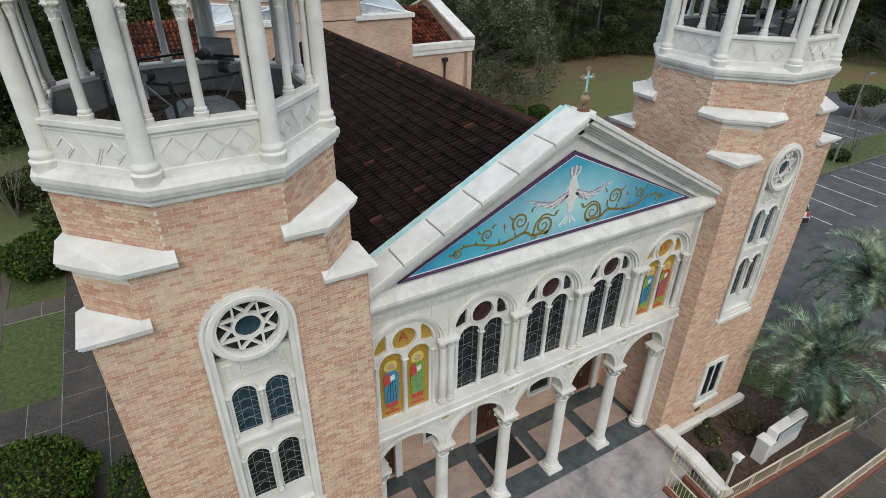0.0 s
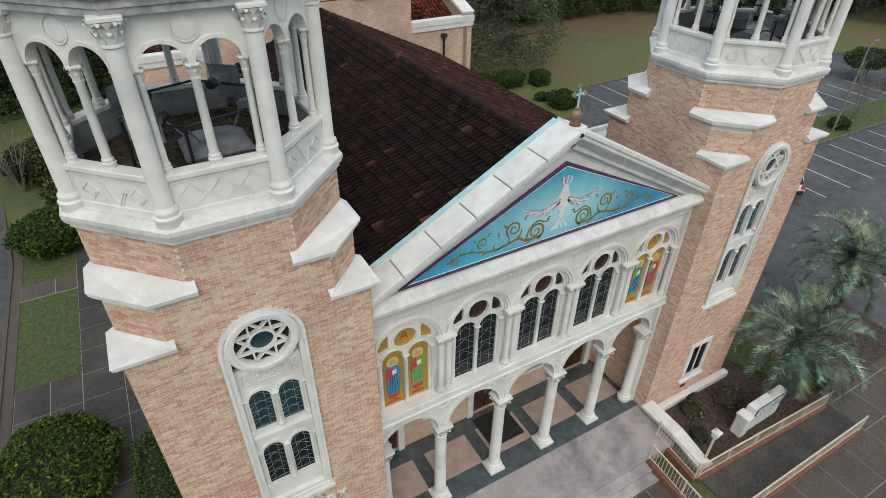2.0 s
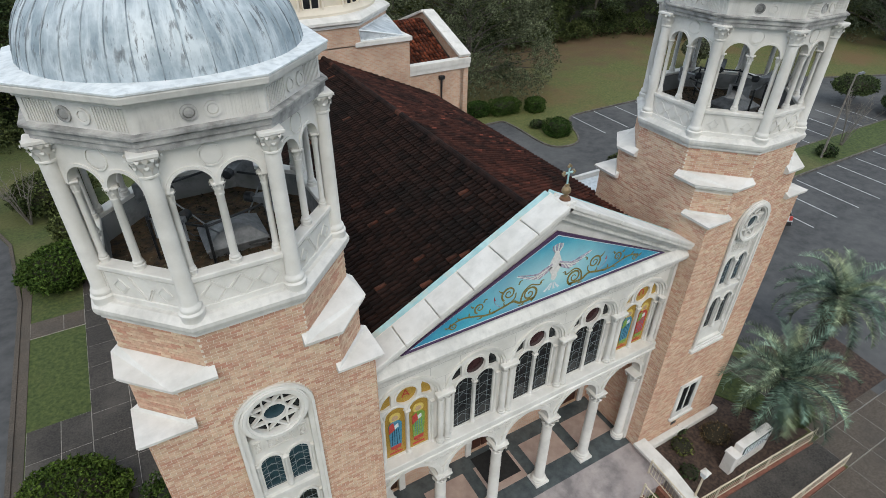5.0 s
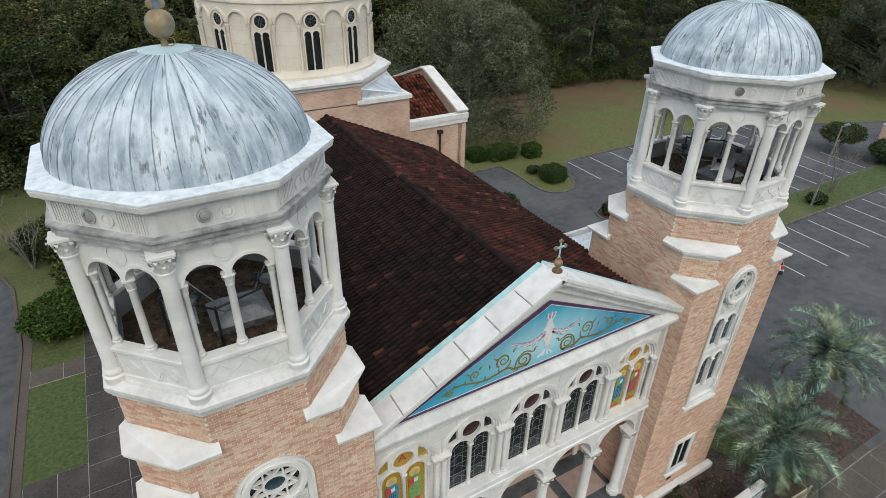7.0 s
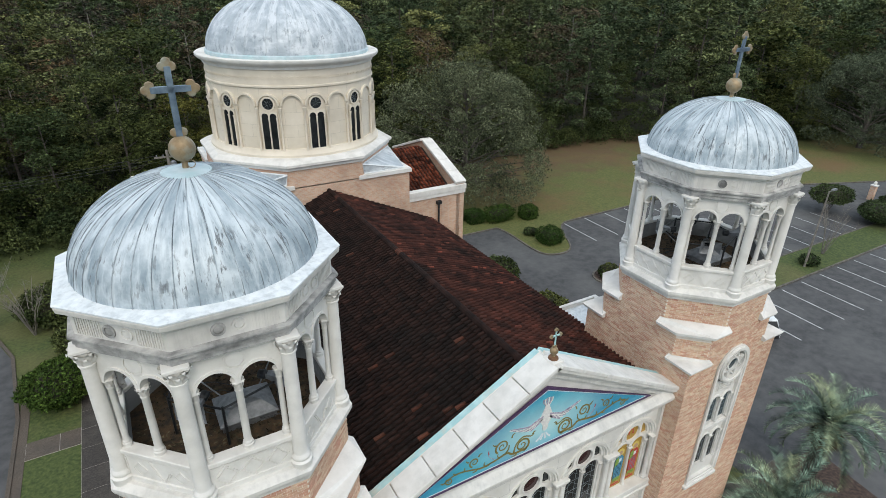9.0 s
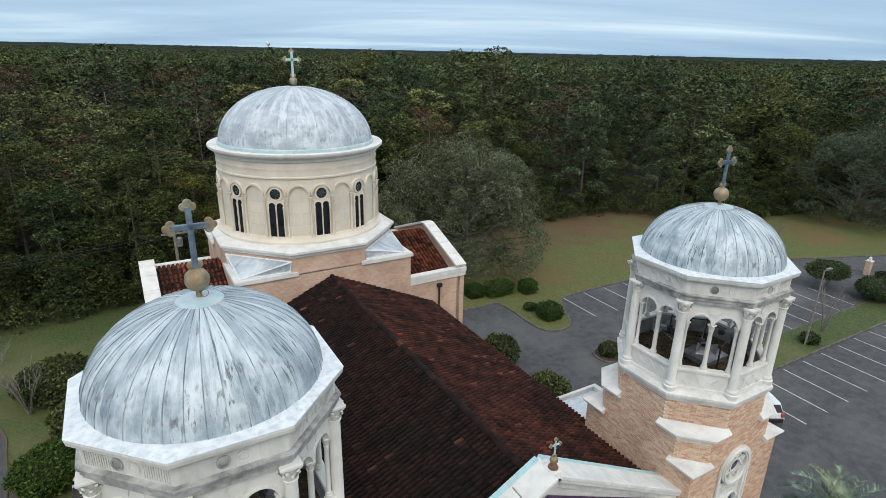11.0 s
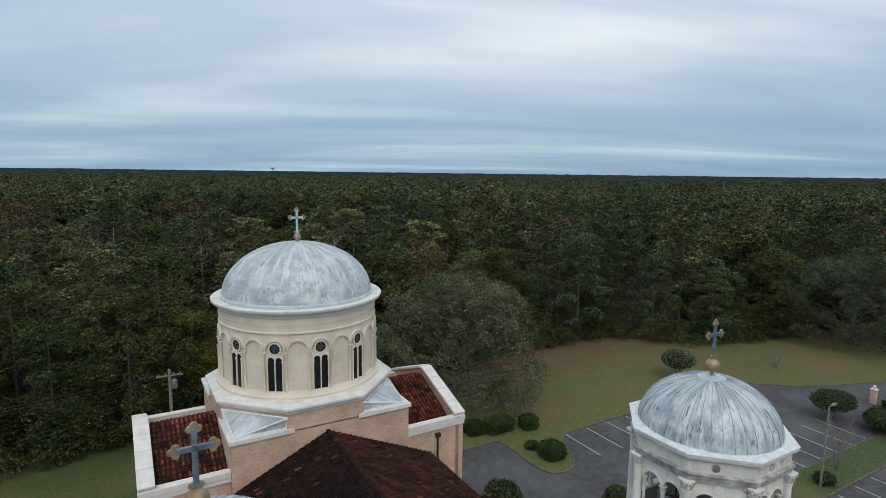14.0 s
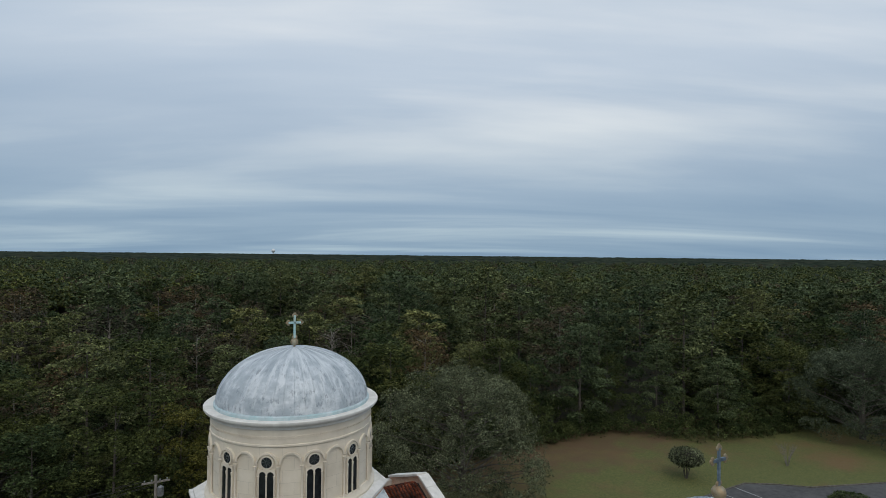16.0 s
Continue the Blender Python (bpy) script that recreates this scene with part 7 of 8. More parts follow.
def bare_shrub(x, y, h, seed):
    rng = random.Random(seed)
    b = thing("bare_tree", "leafless grey multi-stemmed small tree", "tree", (x, y, 0.03))
    for i in range(14):
        a = rng.uniform(0, 6.28)
        sp = rng.uniform(0.2, 0.5) * h
        p1 = Vector((sp * 0.4 * math.cos(a), sp * 0.4 * math.sin(a), h * 0.5))
        p2 = Vector((sp * math.cos(a), sp * math.sin(a), h * rng.uniform(0.8, 1.05)))
        sh = Shape().tube([(0.06 * math.cos(a), 0.06 * math.sin(a), -0.05), p1, p2], 0.035, 5, r2=0.008)
        for k in range(12):
            q = p1.lerp(p2, rng.uniform(0, 0.9))
            sh.tube([q, q + Vector((rng.uniform(-0.5, 0.5), rng.uniform(-0.5, 0.5), rng.uniform(0.2, 0.7))) * h * 0.22], 0.012, 3, r2=0.004)
        part("branch", sh, BARK_PALE, b)


bare_shrub(46.0, 14.0, 4.6, 1)
bare_shrub(68.5, 32.0, 3.0, 2)
bare_shrub(-17.0, 33.5, 4.0, 3)
bare_shrub(-19.5, 36.0, 4.6, 4)


def palm(x, y, h, seed, turn, skirt=0):
    rng = random.Random(seed)
    p = thing("palm_tree", "jelly palm with arching blue-green fronds and rough trunk", "palm", (x, y, 0), "palms", turn=turn)
    sh = Shape().lathe([(0.30, -0.05), (0.27, 0.4), (0.24, h * 0.6), (0.30, h)], 14)
    trunk = part("trunk", sh, PALM_BARK, p, "rough booted palm trunk", True)
    bo = Shape()
    for j in range(int(h / 0.13)):
        for i in range(7):
            a = i * 2 * math.pi / 7 + j * 0.45
            z = 0.15 + j * 0.13
            c, s = math.cos(a), math.sin(a)
            bo.add([(0.24 * c - 0.07 * s, 0.24 * s + 0.07 * c, z), (0.24 * c + 0.07 * s, 0.24 * s - 0.07 * c, z), (0.36 * c, 0.36 * s, z + 0.26), (0.26 * c, 0.26 * s, z + 0.2)], [(0, 1, 2), (0, 2, 3), (1, 3, 2)])
    part("leaf_bases", bo, PALM_BARK, trunk, "", kind="stuff")
    for i in range(46 + skirt):
        dead = i >= 46
        a = i * 2.39996 + rng.uniform(-0.2, 0.2)
        t0 = -0.9 + rng.uniform(-0.3, 0.2) if dead else 1.35 - 1.75 * (i / 46) ** 0.9 + rng.uniform(-0.15, 0.15)
        L = rng.uniform(1.2, 1.8) if dead else rng.uniform(2.6, 3.3)
        pts, d = [], Vector((math.cos(t0), 0, math.sin(t0)))
        q = Vector((0.12, 0, h + 0.05))
        ang = t0
        for k in range(13):
            pts.append(q.copy())
            q = q + Vector((math.cos(ang), 0, math.sin(ang))) * (L / 12)
            ang -= 0.035 + 0.030 * k * (0.5 + 0.5 * rng.random())
        m = Matrix.Rotation(a, 4, "Z")
        fr = Shape(m)
        fr.tube(pts, 0.022, 4, r2=0.005)
        for k in range(2, 46):
            u = k / 46 * 12
            b = min(int(u), 11)
            base = pts[b].lerp(pts[b + 1], u - b)
            tang = (pts[b + 1] - pts[b]).normalized()
            nrm = Vector((-tang.z, 0, tang.x))
            ll = 0.62 * math.sin(math.pi * min(1, 0.18 + 0.82 * k / 48)) ** 0.6 * rng.uniform(0.85, 1.1)
            for s in (-1, 1):
                tip = base + tang * ll * 0.62 + Vector((0, s, 0)) * ll * 0.62 + nrm * ll * 0.42 + Vector((0, 0, -0.10 * rng.random()))
                w = tang * 0.024
                fr.add([base - w, base + w, tip], [(0, 1, 2)])
        ob = new("frond", fast_mesh("frond", fr.v, [f for f in fr.f if len(f) == 3], DEAD_FROND if dead else PALM_LEAF))
        ob.parent = p
        if dead:
            tagged(ob, "brown dead frond")
    return p


palm(11.85, -1.9, 2.9, 1, 0)
palm(17.8, -0.45, 3.8, 2, 70, 18)


# ---------- smaller things ----------
def belfry_gear(cx, seed):
    rng = random.Random(seed)
    zf = Z_LEDGE + 0.22 + 0.18
    ht = thing("roof_hatch", "low grey domed roof hatch on the belfry floor", "hatch", (cx + 0.25, TC - 0.35, zf - 0.01), "belfry hatches")
    part("kerb", Shape().box(-0.58, 0.58, -0.5, 0.5, 0.0, 0.16, b=0.02), GREY_METAL, ht)
    part("lid", Shape().loft([[(sx * w, sy * w * 0.86, z) for sx, sy in ((-1, -1), (1, -1), (1, 1), (-1, 1))] for w, z in ((0.62, 0.16), (0.62, 0.2), (0.32, 0.42), (0.12, 0.46))]), GREY_METAL, ht, "dull grey sheet lid")
    fr = thing("pipe_frame", "dark pipe frame that carries the horns", "frame", (cx, TC, zf), "belfry frames")
    n = 6
    pts = [(1.25 * math.cos(i * math.pi / 3 + 0.3), 1.25 * math.sin(i * math.pi / 3 + 0.3)) for i in range(n)]
    for i in range(n):
        x, y = pts[i]
        part("post", Shape().tube([(x, y, 0), (x, y, 1.0)], 0.03, 6), DARK_METAL, fr)
        x2, y2 = pts[(i + 1) % n]
        part("rail", Shape().tube([(x, y, 0.95), (x2, y2, 0.95)], 0.025, 6), DARK_METAL, fr)
        if i % 2 == 0:
            part("brace", Shape().tube([(x, y, 0.95), (x * 0.3 + 0.2, y * 0.2, 0.05)], 0.018, 5), GREY_METAL, fr)
    for i in range(4):
        a = i * math.pi / 2 + 0.9
        hn = thing("horn_loudspeaker", "grey weathered horn loudspeaker", "loudspeaker", (cx + 1.1 * math.cos(a), TC + 1.1 * math.sin(a), zf + 1.0), "horn loudspeakers")
        m = Matrix.Rotation(a, 4, "Z") @ Matrix.Rotation(math.pi / 2, 4, "Y")
        part("horn", Shape(m).loft([[(sx * w, sy * w * 1.5, z) for sx, sy in ((-1, -1), (1, -1), (1, 1), (-1, 1))] for w, z in ((0.05, -0.12), (0.07, 0.0), (0.11, 0.14), (0.19, 0.27), (0.22, 0.3))], cap=False), GREY_METAL, hn, "flared grey horn")
        part("driver", Shape(m).lathe([(0.02, -0.32), (0.10, -0.30), (0.11, -0.16), (0.06, -0.1)], 12), DARK_METAL, hn, "round dark driver", True)
        part("bracket", Shape().box(-0.03, 0.03, -0.03, 0.03, -0.06, 0.02), DARK_METAL, hn)
    cb = thing("cable", "loose black cable on the belfry floor", "cable", (cx, TC, zf + 0.012), "belfry cables")
    pp = [(1.5 * math.cos(i * 0.7 + seed) * (1 - i / 22), 1.4 * math.sin(i * 0.7) * (1 - i / 22), 0.02 + 0.1 * rng.random()) for i in range(16)]
    part("line", Shape().tube(pp, 0.014, 4), DARK_METAL, cb)


belfry_gear(-TX, 1)
belfry_gear(TX, 2)


def leaf_heap(cx, seed):
    rng = np.random.default_rng(seed)
    zf = Z_LEDGE + 0.22 + 0.18
    n = 1500
    a, r = rng.uniform(0, 6.28, n), np.sqrt(rng.uniform(0, 1, n)) * 1.9
    c = np.stack([cx + r * np.cos(a), TC + r * np.sin(a), zf + 0.01 + rng.uniform(0, 0.03, n)], 1)
    v, f = leaf_tris(c, 0.05, rng, 0.85)
    tagged(new("leaf_litter", fast_mesh("leaf_litter", v, f, BROWN_LEAF)), "dry brown leaves on the belfry floor", "leaves", "belfry leaves", "stuff")


leaf_heap(-TX, 3)
leaf_heap(TX, 4)


# ground floor window and plinth of the right tower
lw = thing("tower_ground_window", "plain white framed window low on the tower", "window", (TX, TC - TA, 0))
wf = part("frame", Shape().plate([(-0.62, 1.25), (0.62, 1.25), (0.62, 3.2), (-0.62, 3.2)], [[(-0.42, 1.48), (0.42, 1.48), (0.42, 3.02), (-0.42, 3.02)]], -0.06, 0.0), LIMESTONE, lw)
part("pane", Shape().box(-0.43, 0.43, -0.02, -0.008, 1.47, 3.03), GLASS, lw)
part("mullion", Shape().box(-0.03, 0.03, -0.045, -0.02, 1.48, 3.02), LIMESTONE, lw)
part("sill", Shape().box(-0.7, 0.7, -0.14, -0.0, 1.14, 1.25, b=0.02), CAPSTONE, lw)
vt = thing("wall_vent", "small dark vent in the brick wall", "vent", (TX - 0.2, TC - TA, 0.62))
part("grille", Shape().box(-0.14, 0.14, -0.02, 0.01, 0, 0.14), DARK_METAL, vt)
pl = thing("plinth_course", "white stone plinth course at the tower's foot", "plinth", (TX, TC - TA, 0))
part("stone", Shape().box(-TA - 0.02, TA + 0.2, -0.28, 0.0, 0.0, 0.32, b=0.03), CAPSTONE, pl)

# raised letters under the window of the other tower
def wall_lettering(word, right, z, h):
    sg = thing("wall_lettering", "raised white letters on the brick tower wall", "lettering", (-TX, TC - TA, 0), "tower lettering")
    x = right
    for ch in reversed(word):
        cu = bpy.data.curves.new("letter", "FONT")
        cu.body, cu.size, cu.extrude, cu.bevel_depth = ch, h * 1.4, 0.03, 0.004
        tmp = bpy.data.objects.new("letter", cu)
        me = bpy.data.meshes.new_from_object(tmp)
        bpy.data.objects.remove(tmp)
        bpy.data.curves.remove(cu)
        w = max(v.co.x for v in me.vertices)
        me.materials.clear()
        me.materials.append(CAPSTONE)
        ob = new("letter", me)
        ob.parent = sg
        x -= w
        ob.matrix_basis = pose(x, -0.03, z, 90, 0, 0)
        x -= 0.07


wall_lettering("GREEK", 0.62, 4.90, 0.25)
wall_lettering("ORTHODOX", 1.20, 4.56, 0.25)


# low wall beside the steps, with a sloping cap
sw = thing("step_wall", "white capped low wall beside the steps", "wall", (5.75, 0, 0))
part("wall", Shape().prism([(-0.22, -3.0), (0.22, -3.0), (0.22, -0.2), (-0.22, -0.2)], 0.0, 0.42), PORCH_GREY, sw)
cap = Shape()
cap.loft([[(-0.30, y, z), (0.30, y, z), (0.30, y, z + 0.12), (-0.30, y, z + 0.12)] for y, z in ((-0.15, 0.66), (-1.7, 0.62), (-3.1, 0.28))])
part("cap", cap, CAPSTONE, sw, "sloping white stone cap")
part("filling", Shape().loft([[(-0.22, y, 0.3), (0.22, y, 0.3), (0.22, y, z), (-0.22, y, z)] for y, z in ((-0.2, 0.66), (-1.7, 0.62), (-3.0, 0.29))]), PORCH_GREY, sw)


def railing(x0, y0, x1, y1, z0, z1, h=0.85, label="cream painted metal railing", step=0.14):
    L = math.hypot(x1 - x0, y1 - y0)
    r = thing("railing", label, "railing", (x0, y0, 0), "entrance railings", turn=math.degrees(math.atan2(y1 - y0, x1 - x0)))
    part("brick_edging", Shape().loft([[(x, -0.13, -0.02), (x, 0.13, -0.02), (x, 0.13, z + 0.02), (x, -0.13, z + 0.02)] for x, z in ((0, z0 + 0.06), (L, z1 + 0.06))]), BRICK_RED, r, "red brick edging course")
    part("top_rail", Shape().tube([(0, 0, z0 + h), (L, 0, z1 + h)], 0.028, 8), RAIL_PAINT, r)
    part("bottom_rail", Shape().tube([(0, 0, z0 + 0.16), (L, 0, z1 + 0.16)], 0.018, 6), RAIL_PAINT, r)
    n = max(1, round(L / 1.6))
    for i in range(n + 1):
        x, z = L * i / n, z0 + (z1 - z0) * i / n
        part("post", Shape().box(x - 0.028, x + 0.028, -0.028, 0.028, z, z + h + 0.07), RAIL_PAINT, r)
    k = int(L / step)
    me = Shape().box(-0.008, 0.008, -0.008, 0.008, 0.16, h).mesh("baluster", RAIL_PAINT)
    for i in range(1, k):
        x = L * i / k
        b = new("baluster", me)
        b.parent = r
        b.location = (x, 0, z0 + (z1 - z0) * i / k)


railing(5.30, -3.25, 12.75, -3.55, 0.10, 0.02)
railing(5.20, -4.95, 12.75, -4.95, 0.10, 0.02)
railing(5.18, -1.3, 5.18, -3.2, 0.34, 0.12)
railing(4.15, -1.9, 4.15, -5.0, 0.34, 0.05)


def sign():
    s = thing("church_sign", "white brick monument sign with a dark letter board", "sign", (9.62, -2.6, 0), turn=1)
    s.scale = (0.66, 0.8, 0.95)
    part("base", Shape().box(-1.75, 1.55, -0.2, 0.2, 0.0, 0.95, b=0.02), CAPSTONE, s, "white painted brick base")
    jn = Shape()
    for j in range(1, 9):
        jn.box(-1.752, 1.552, -0.203, 0.203, j * 0.105, j * 0.105 + 0.008)
    part("mortar_joints", jn, JOINT, s)
    part("end_pier", Shape().box(-2.1, -1.55, -0.28, 0.28, 0.0, 1.08, b=0.02), CAPSTONE, s, "stepped end pier")
    part("pier_cap", Shape().box(-2.15, -1.5, -0.33, 0.33, 1.08, 1.18, b=0.02), CAPSTONE, s)
    part("cabinet", Shape().box(-1.5, 1.55, -0.22, 0.22, 0.95, 1.5, b=0.03), CAPSTONE, s, "white sign cabinet")
    bd = part("letter_board", Shape().box(-1.3, 1.35, -0.235, -0.215, 0.78, 1.42), GLASS_BLUE, s, "dark letter board")
    rng = random.Random(2)
    for j in range(4):
        x = -1.15
        while x < 1.1:
            w = rng.uniform(0.12, 0.34)
            part("letter_bar", Shape().box(x, min(x + w, 1.2), -0.245, -0.234, 1.26 - j * 0.145, 1.33 - j * 0.145), MOSAIC_WHITE, bd)
            x += w + 0.08


sign()
lp = thing("lantern_post", "cream lantern post with a boxy white lantern", "lamp", (6.0, -2.92, 0.0))
part("foot", Shape().box(-0.3, 0.3, -0.3, 0.3, 0, 0.16, b=0.03), CAPSTONE, lp)
part("pole", Shape().lathe([(0.06, 0.16), (0.045, 0.3), (0.04, 1.65)], 10), RAIL_PAINT, lp)
part("lantern", Shape().loft([[(sx * w, sy * w, z) for sx, sy in ((-1, -1), (1, -1), (1, 1), (-1, 1))] for w, z in ((0.07, 1.65), (0.10, 1.7), (0.12, 1.95))]), WHITE_FLASHING, lp, "pale lantern glass")
part("lantern_roof", Shape().loft([[(sx * w, sy * w, z) for sx, sy in ((-1, -1), (1, -1), (1, 1), (-1, 1))] for w, z in ((0.15, 1.95), (0.14, 1.98), (0.02, 2.1))]), CAPSTONE, lp)

sl = thing("street_lamp", "tall grey parking lot lamp post", "street lamp", (41.8, 13.3, 0.05))
part("pole", Shape().lathe([(0.10, 0), (0.08, 3), (0.06, 7.2)], 10), BARK_PALE, sl)
part("arm", Shape().tube([(0, 0, 7.1), (0.3, -0.1, 7.25)], 0.03, 6), GREY_METAL, sl)
part("head", Shape().loft([[(0.2, -0.16, z), (0.85, -0.2, z), (0.85, 0.02, z), (0.2, 0.02, z)] for z in (7.2, 7.34)]), GREY_METAL, sl, "flat grey lamp head")

bp = thing("brick_post", "square brick gate post with a stone ball cap", "post", (66.6, 19.6, 0.02))
bp.scale = (0.62, 0.62, 0.85)
part("shaft", Shape().box(-0.45, 0.45, -0.45, 0.45, 0, 2.0, b=0.02), BRICKWORK, bp)
part("cap", Shape().box(-0.55, 0.55, -0.55, 0.55, 2.0, 2.15, b=0.03), CAPSTONE, bp)
part("ball", Shape().ball((0, 0, 2.4), 0.27, 10), CAPSTONE, bp, "", True)


def car(x, y, turn):
    c = thing("parked_car", "white sport utility car with a dark rear window", "car", (x, y, 0), turn=turn)
    W = 0.92
    prof = [(-2.3, 0.35), (-2.35, 0.6), (-2.3, 0.95), (-1.1, 1.08), (-0.45, 1.62), (1.75, 1.66), (2.2, 1.1), (2.28, 0.7), (2.25, 0.35)]
    body = Shape()
    rings = []
    for yy, k in ((-W, 0.97), (-W * 0.92, 1.0), (W * 0.92, 1.0), (W, 0.97)):
        rings.append([(px * (0.995 if abs(yy) > W * 0.95 else 1), yy * (1 if pz < 1.1 else 0.84), pz * k if pz > 0.5 else pz) for px, pz in prof])
    body.loft(rings)
    part("body", body, WHITE_FLASHING, c, "glossy white bodywork", True)
    part("rear_window", Shape().loft([[(1.86, s * 0.66, 1.56), (2.2, s * 0.74, 1.14), (2.22, s * 0.74, 1.14), (1.89, s * 0.66, 1.57)] for s in (-1, 1)]), GLASS, c, "dark rear window")
    part("windscreen", Shape().loft([[(-0.50, s * 0.66, 1.58), (-1.05, s * 0.74, 1.12), (-1.08, s * 0.74, 1.13), (-0.53, s * 0.66, 1.60)] for s in (-1, 1)]), GLASS, c)
    for s in (-1, 1):
        part("side_window", Shape().prism([(-0.85, 1.1), (1.9, 1.1), (1.6, 1.52), (-0.45, 1.52)], -0.01, 0.01, Matrix.Translation((0, s * 0.845, 0)) @ Matrix.Rotation(math.pi / 2, 4, "X")), GLASS, c)
        part("tail_light", Shape().box(2.2, 2.3, s * 0.72 - 0.1, s * 0.72 + 0.1, 0.8, 1.1), ROBE_RED, c)
        for wx in (-1.4, 1.4):
            wm = Matrix.Translation((wx, s * 0.84, 0.34)) @ Matrix.Rotation(math.pi / 2, 4, "X")
            wh = part("wheel", Shape(wm).lathe([(0.22, -0.11), (0.33, -0.10), (0.34, 0), (0.33, 0.10), (0.22, 0.11)], 20), RUBBER, c, "", True)
            part("rim", Shape(wm).lathe([(0.01, -0.115), (0.2, -0.113), (0.22, -0.1), (0.22, 0.1), (0.2, 0.113), (0.01, 0.115)], 16), GREY_METAL, wh)
    part("bumper", Shape().box(2.2, 2.36, -0.85, 0.85, 0.4, 0.72, b=0.03), DARK_METAL, c, "dark rear bumper")


car(28.6, 9.9, 241)

# white side porch roof behind the right tower
spc = thing("side_porch", "white flat-roofed side porch against the nave", "porch", (8.5, 6.2, 0))
part("body", Shape().box(-2.2, 0.8, -1.6, 1.5, 0.0, 8.7), BRICKWORK, spc)
part("roof_slab", Shape().box(-2.3, 1.0, -1.6, 1.7, 8.7, 8.9, b=0.03), WHITE_FLASHING, spc, "white membrane roof")
part("parapet", Shape().plate([(-2.3, -1.6), (1.0, -1.6), (1.0, 1.7), (-2.3, 1.7)], [[(-2.1, -1.45), (0.75, -1.45), (0.75, 1.45), (-2.1, 1.45)]], -9.12, -8.9, Matrix.Rotation(-math.pi / 2, 4, "X") @ Matrix.Diagonal((1, 1, -1, 1))), CAPSTONE, spc)

# utility pole and wires beyond the west transept, chimney block
up = thing("utility_pole", "weathered utility pole with transformers", "pole", (-6.0, 41, 0))
part("pole", Shape().lathe([(0.16, 0), (0.11, 9.9)], 10), BARK_PALE, up)
part("crossarm", Shape().box(-1.0, 1.0, -0.06, 0.06, 9.3, 9.42), BARK_PALE, up)
for dx in (-0.8, -0.3, 0.3, 0.8):
    part("insulator", Shape().lathe([(0.05, 9.42), (0.06, 9.54), (0.02, 9.6)], 8, dx, 0), GREY_METAL, up)
part("transformer", Shape().lathe([(0.2, 8.2), (0.24, 8.25), (0.24, 8.9), (0.1, 9.0)], 12, 0.34, 0), GREY_METAL, up, "grey transformer can")
for k, dx in enumerate((-0.8, 0.0, 0.8)):
    w = thing("power_line", "thin dark overhead wire", "wire", (0, 0, 0), "overhead wires")
    part("wire", Shape().tube([(-6.0 + dx - 40 * i / 12, 41 - 2 * i / 12, 9.55 - 3.0 * (i / 12) * (1 - i / 12) - 0.2 * k) for i in range(13)], 0.012, 4), DARK_METAL, w)
wt = thing("water_tower", "far pale water tower on the horizon", "water tower", (925, 3880, 0))
wt.scale = (0.55, 0.55, 0.9)
part("leg", Shape().lathe([(9, 0), (7, 20), (6, 40)], 12), WHITE_FLASHING, wt)
part("tank", Shape().lathe([(6, 38), (22, 48), (24, 56), (18, 64), (2, 68)], 18), WHITE_FLASHING, wt, "pale round tank", True)


# ---------- bricks of the towers ----------
BW, BH, MJ = 0.2127, 0.0677, 0.010


def brick_pieces(m, u0, u1, z0, z1, hole=None):
    """Running bond over one wall face: spans of bricks (u, z) after cutting the ends and the opening."""
    out = []
    j0, j1 = math.ceil(z0 / BH), math.floor(z1 / BH)
    for j in range(j0, j1):
        zc = (j + 0.5) * BH
        i0 = math.floor(u0 / BW) - 1
        for i in range(i0, math.ceil(u1 / BW) + 2):
            a = i * BW + (BW / 2 if j % 2 else 0) + MJ / 2
            b = a + BW - MJ
            a, b = max(a, u0), min(b, u1)
            spans = [(a, b)]
            if hole:
                w = hole(zc)
                if w > 0:
                    spans = [(a, min(b, -w)), (max(a, w), b)]
            for p, q in spans:
                if q - p > 0.03:
                    out.append((p, q, j * BH + MJ / 2, (j + 1) * BH - MJ / 2))
    return out


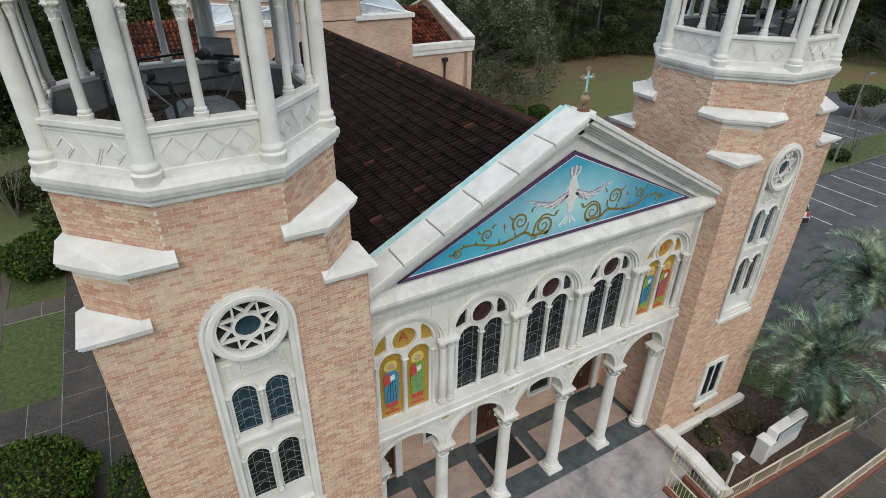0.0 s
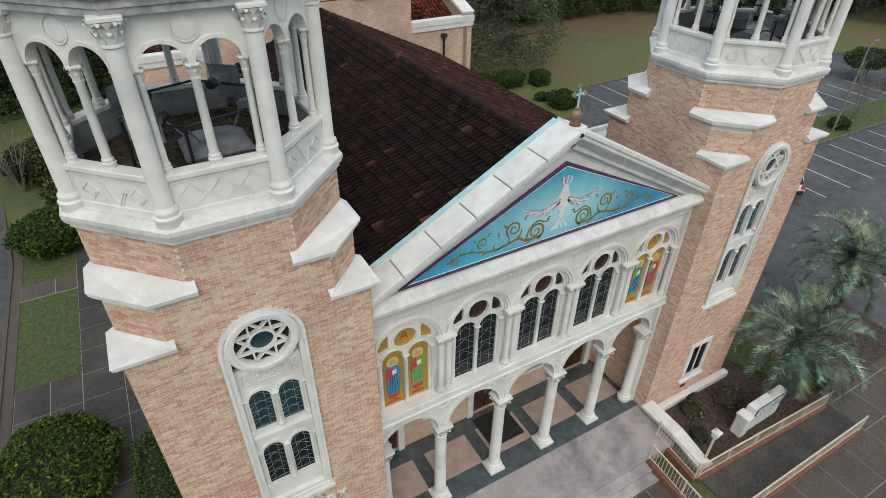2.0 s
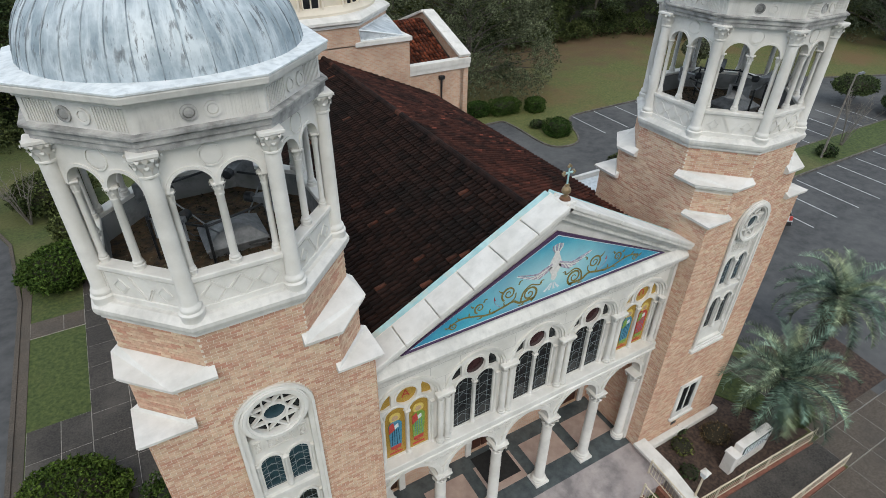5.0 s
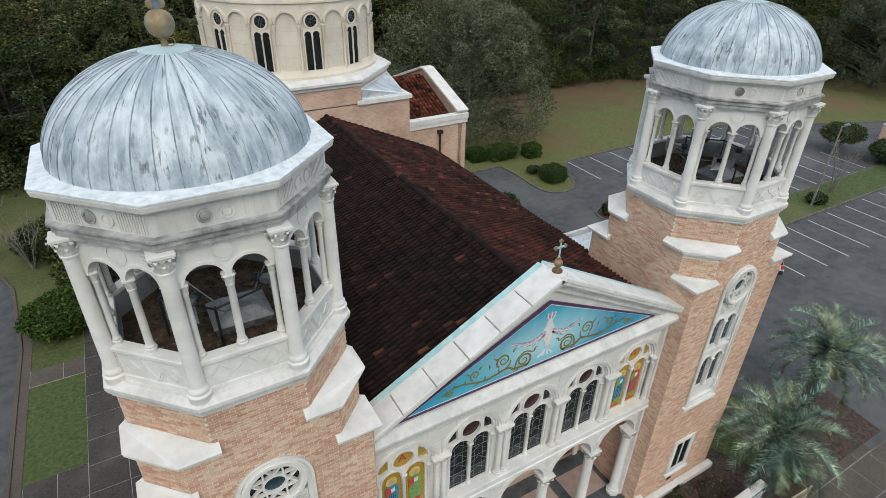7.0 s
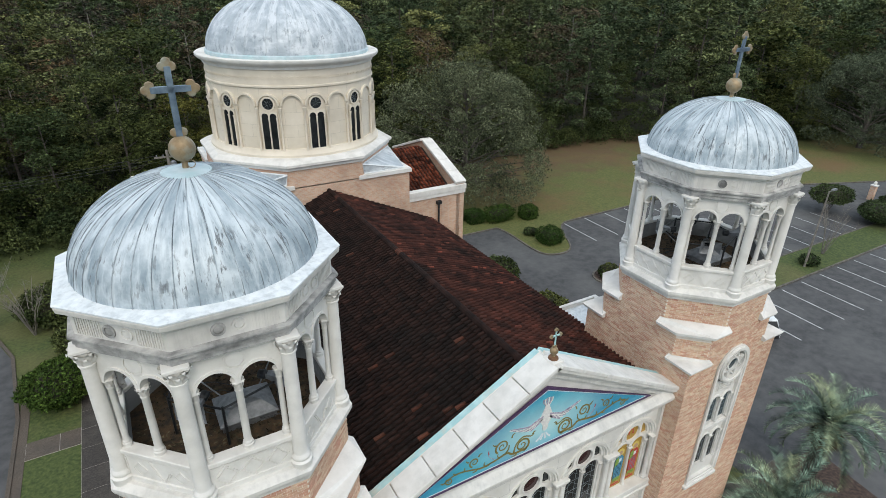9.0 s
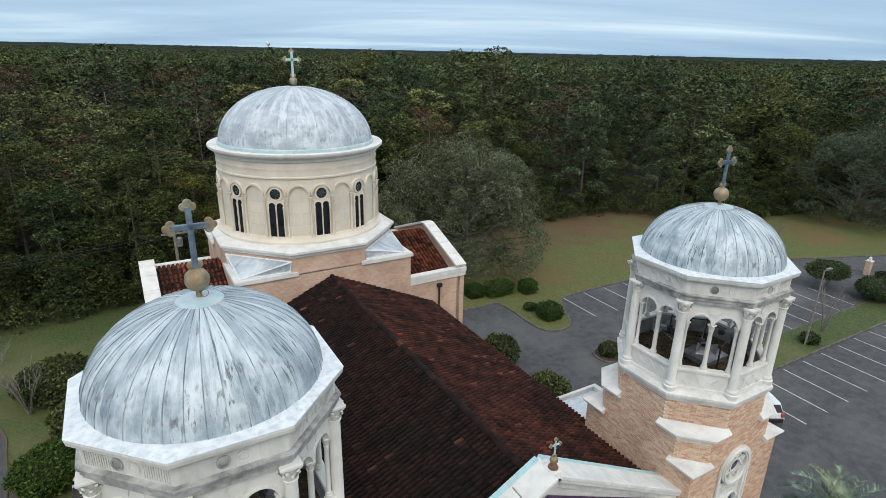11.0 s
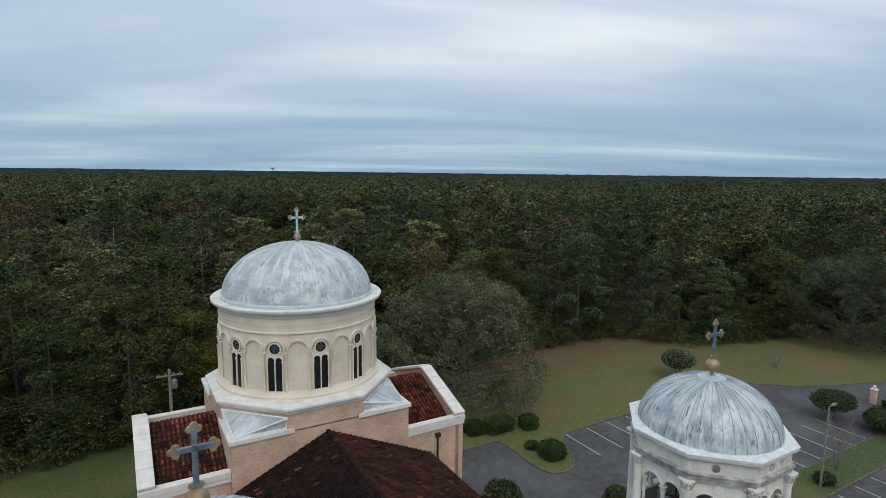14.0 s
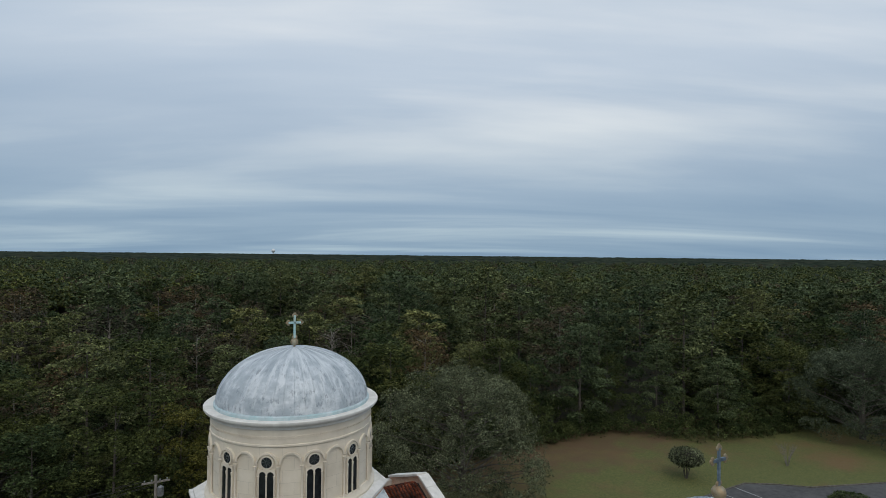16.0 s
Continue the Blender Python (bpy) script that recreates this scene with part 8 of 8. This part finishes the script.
def lay_bricks(owner, wall, m, pieces, near=None, depth=0.006):
    """Joins the bricks of a face, the nearest as parts of their own."""
    rng = random.Random(len(pieces))
    sh = Shape()
    meshes = {}
    for p, q, z0, z1 in pieces:
        proud = depth + rng.uniform(-0.002, 0.002)
        if near and near(p, q, z0):
            key = round(q - p, 3)
            if key not in meshes:
                meshes[key] = Shape().box(-key / 2, key / 2, -0.007, 0.02, -(BH - MJ) / 2, (BH - MJ) / 2).mesh("brick", BRICK)
            b = new("brick", meshes[key])
            b.parent = wall
            b.matrix_basis = m @ Matrix.Translation(((p + q) / 2, depth - proud + 0.0, (z0 + z1) / 2))
            continue
        v = [(p, 0.02, z0), (q, 0.02, z0), (q, 0.02, z1), (p, 0.02, z1), (p, -proud, z0), (q, -proud, z0), (q, -proud, z1), (p, -proud, z1)]
        k = len(sh.v)
        sh.v += [tuple(m @ Vector(c)) for c in v]
        sh.f += [(k + 4, k + 5, k + 6, k + 7), (k, k + 1, k + 5, k + 4), (k + 1, k + 2, k + 6, k + 5), (k + 2, k + 3, k + 7, k + 6), (k + 3, k, k + 4, k + 7)]
    fast_part("bricks", sh, BRICK, wall, "salmon and buff bricks")


def window_hole(z):
    if 5.2 < z <= 10.80:
        return 0.93 if z < 5.4 else 0.87
    if 10.80 < z < 11.67:
        return math.sqrt(max(0, 0.87 ** 2 - (z - 10.80) ** 2))
    return 0


def brick_tower(owner, wall, near):
    a = TA - 0.012
    for k in range(4):
        m = side(0, 0, 2 * k, a)
        s1, s2 = TA - CUT1, TA - CUT2
        hole = window_hole if k == 0 else None
        lay_bricks(owner, wall, m, brick_pieces(m, -TA, TA, 0.27, Z_CAP1 + 0.001, hole) + brick_pieces(m, -s1, s1, Z_CAP1 - 0.001, Z_CAP2 + 0.001, hole)
                   + brick_pieces(m, -s2, s2, Z_CAP2 - 0.001, Z_LEDGE - 0.1, hole), near if k == 0 else None)
        for c0, z0, z1 in ((CUT1, Z_CAP1 + 0.1, Z_CAP2 - 0.08), (CUT2, Z_CAP2 + 0.1, Z_LEDGE - 0.1)):
            ap = (2 * TA - c0) / math.sqrt(2) - 0.012
            md = side(0, 0, 2 * k + 1, ap)
            w = c0 / math.sqrt(2)
            lay_bricks(owner, wall, md, brick_pieces(md, -w, w, z0, z1))


brick_tower(tower_l, tower_l_wall, lambda p, q, z: 11.95 < z and -1.05 < p and q < 1.2)
brick_tower(tower_r, tower_r_wall, None)
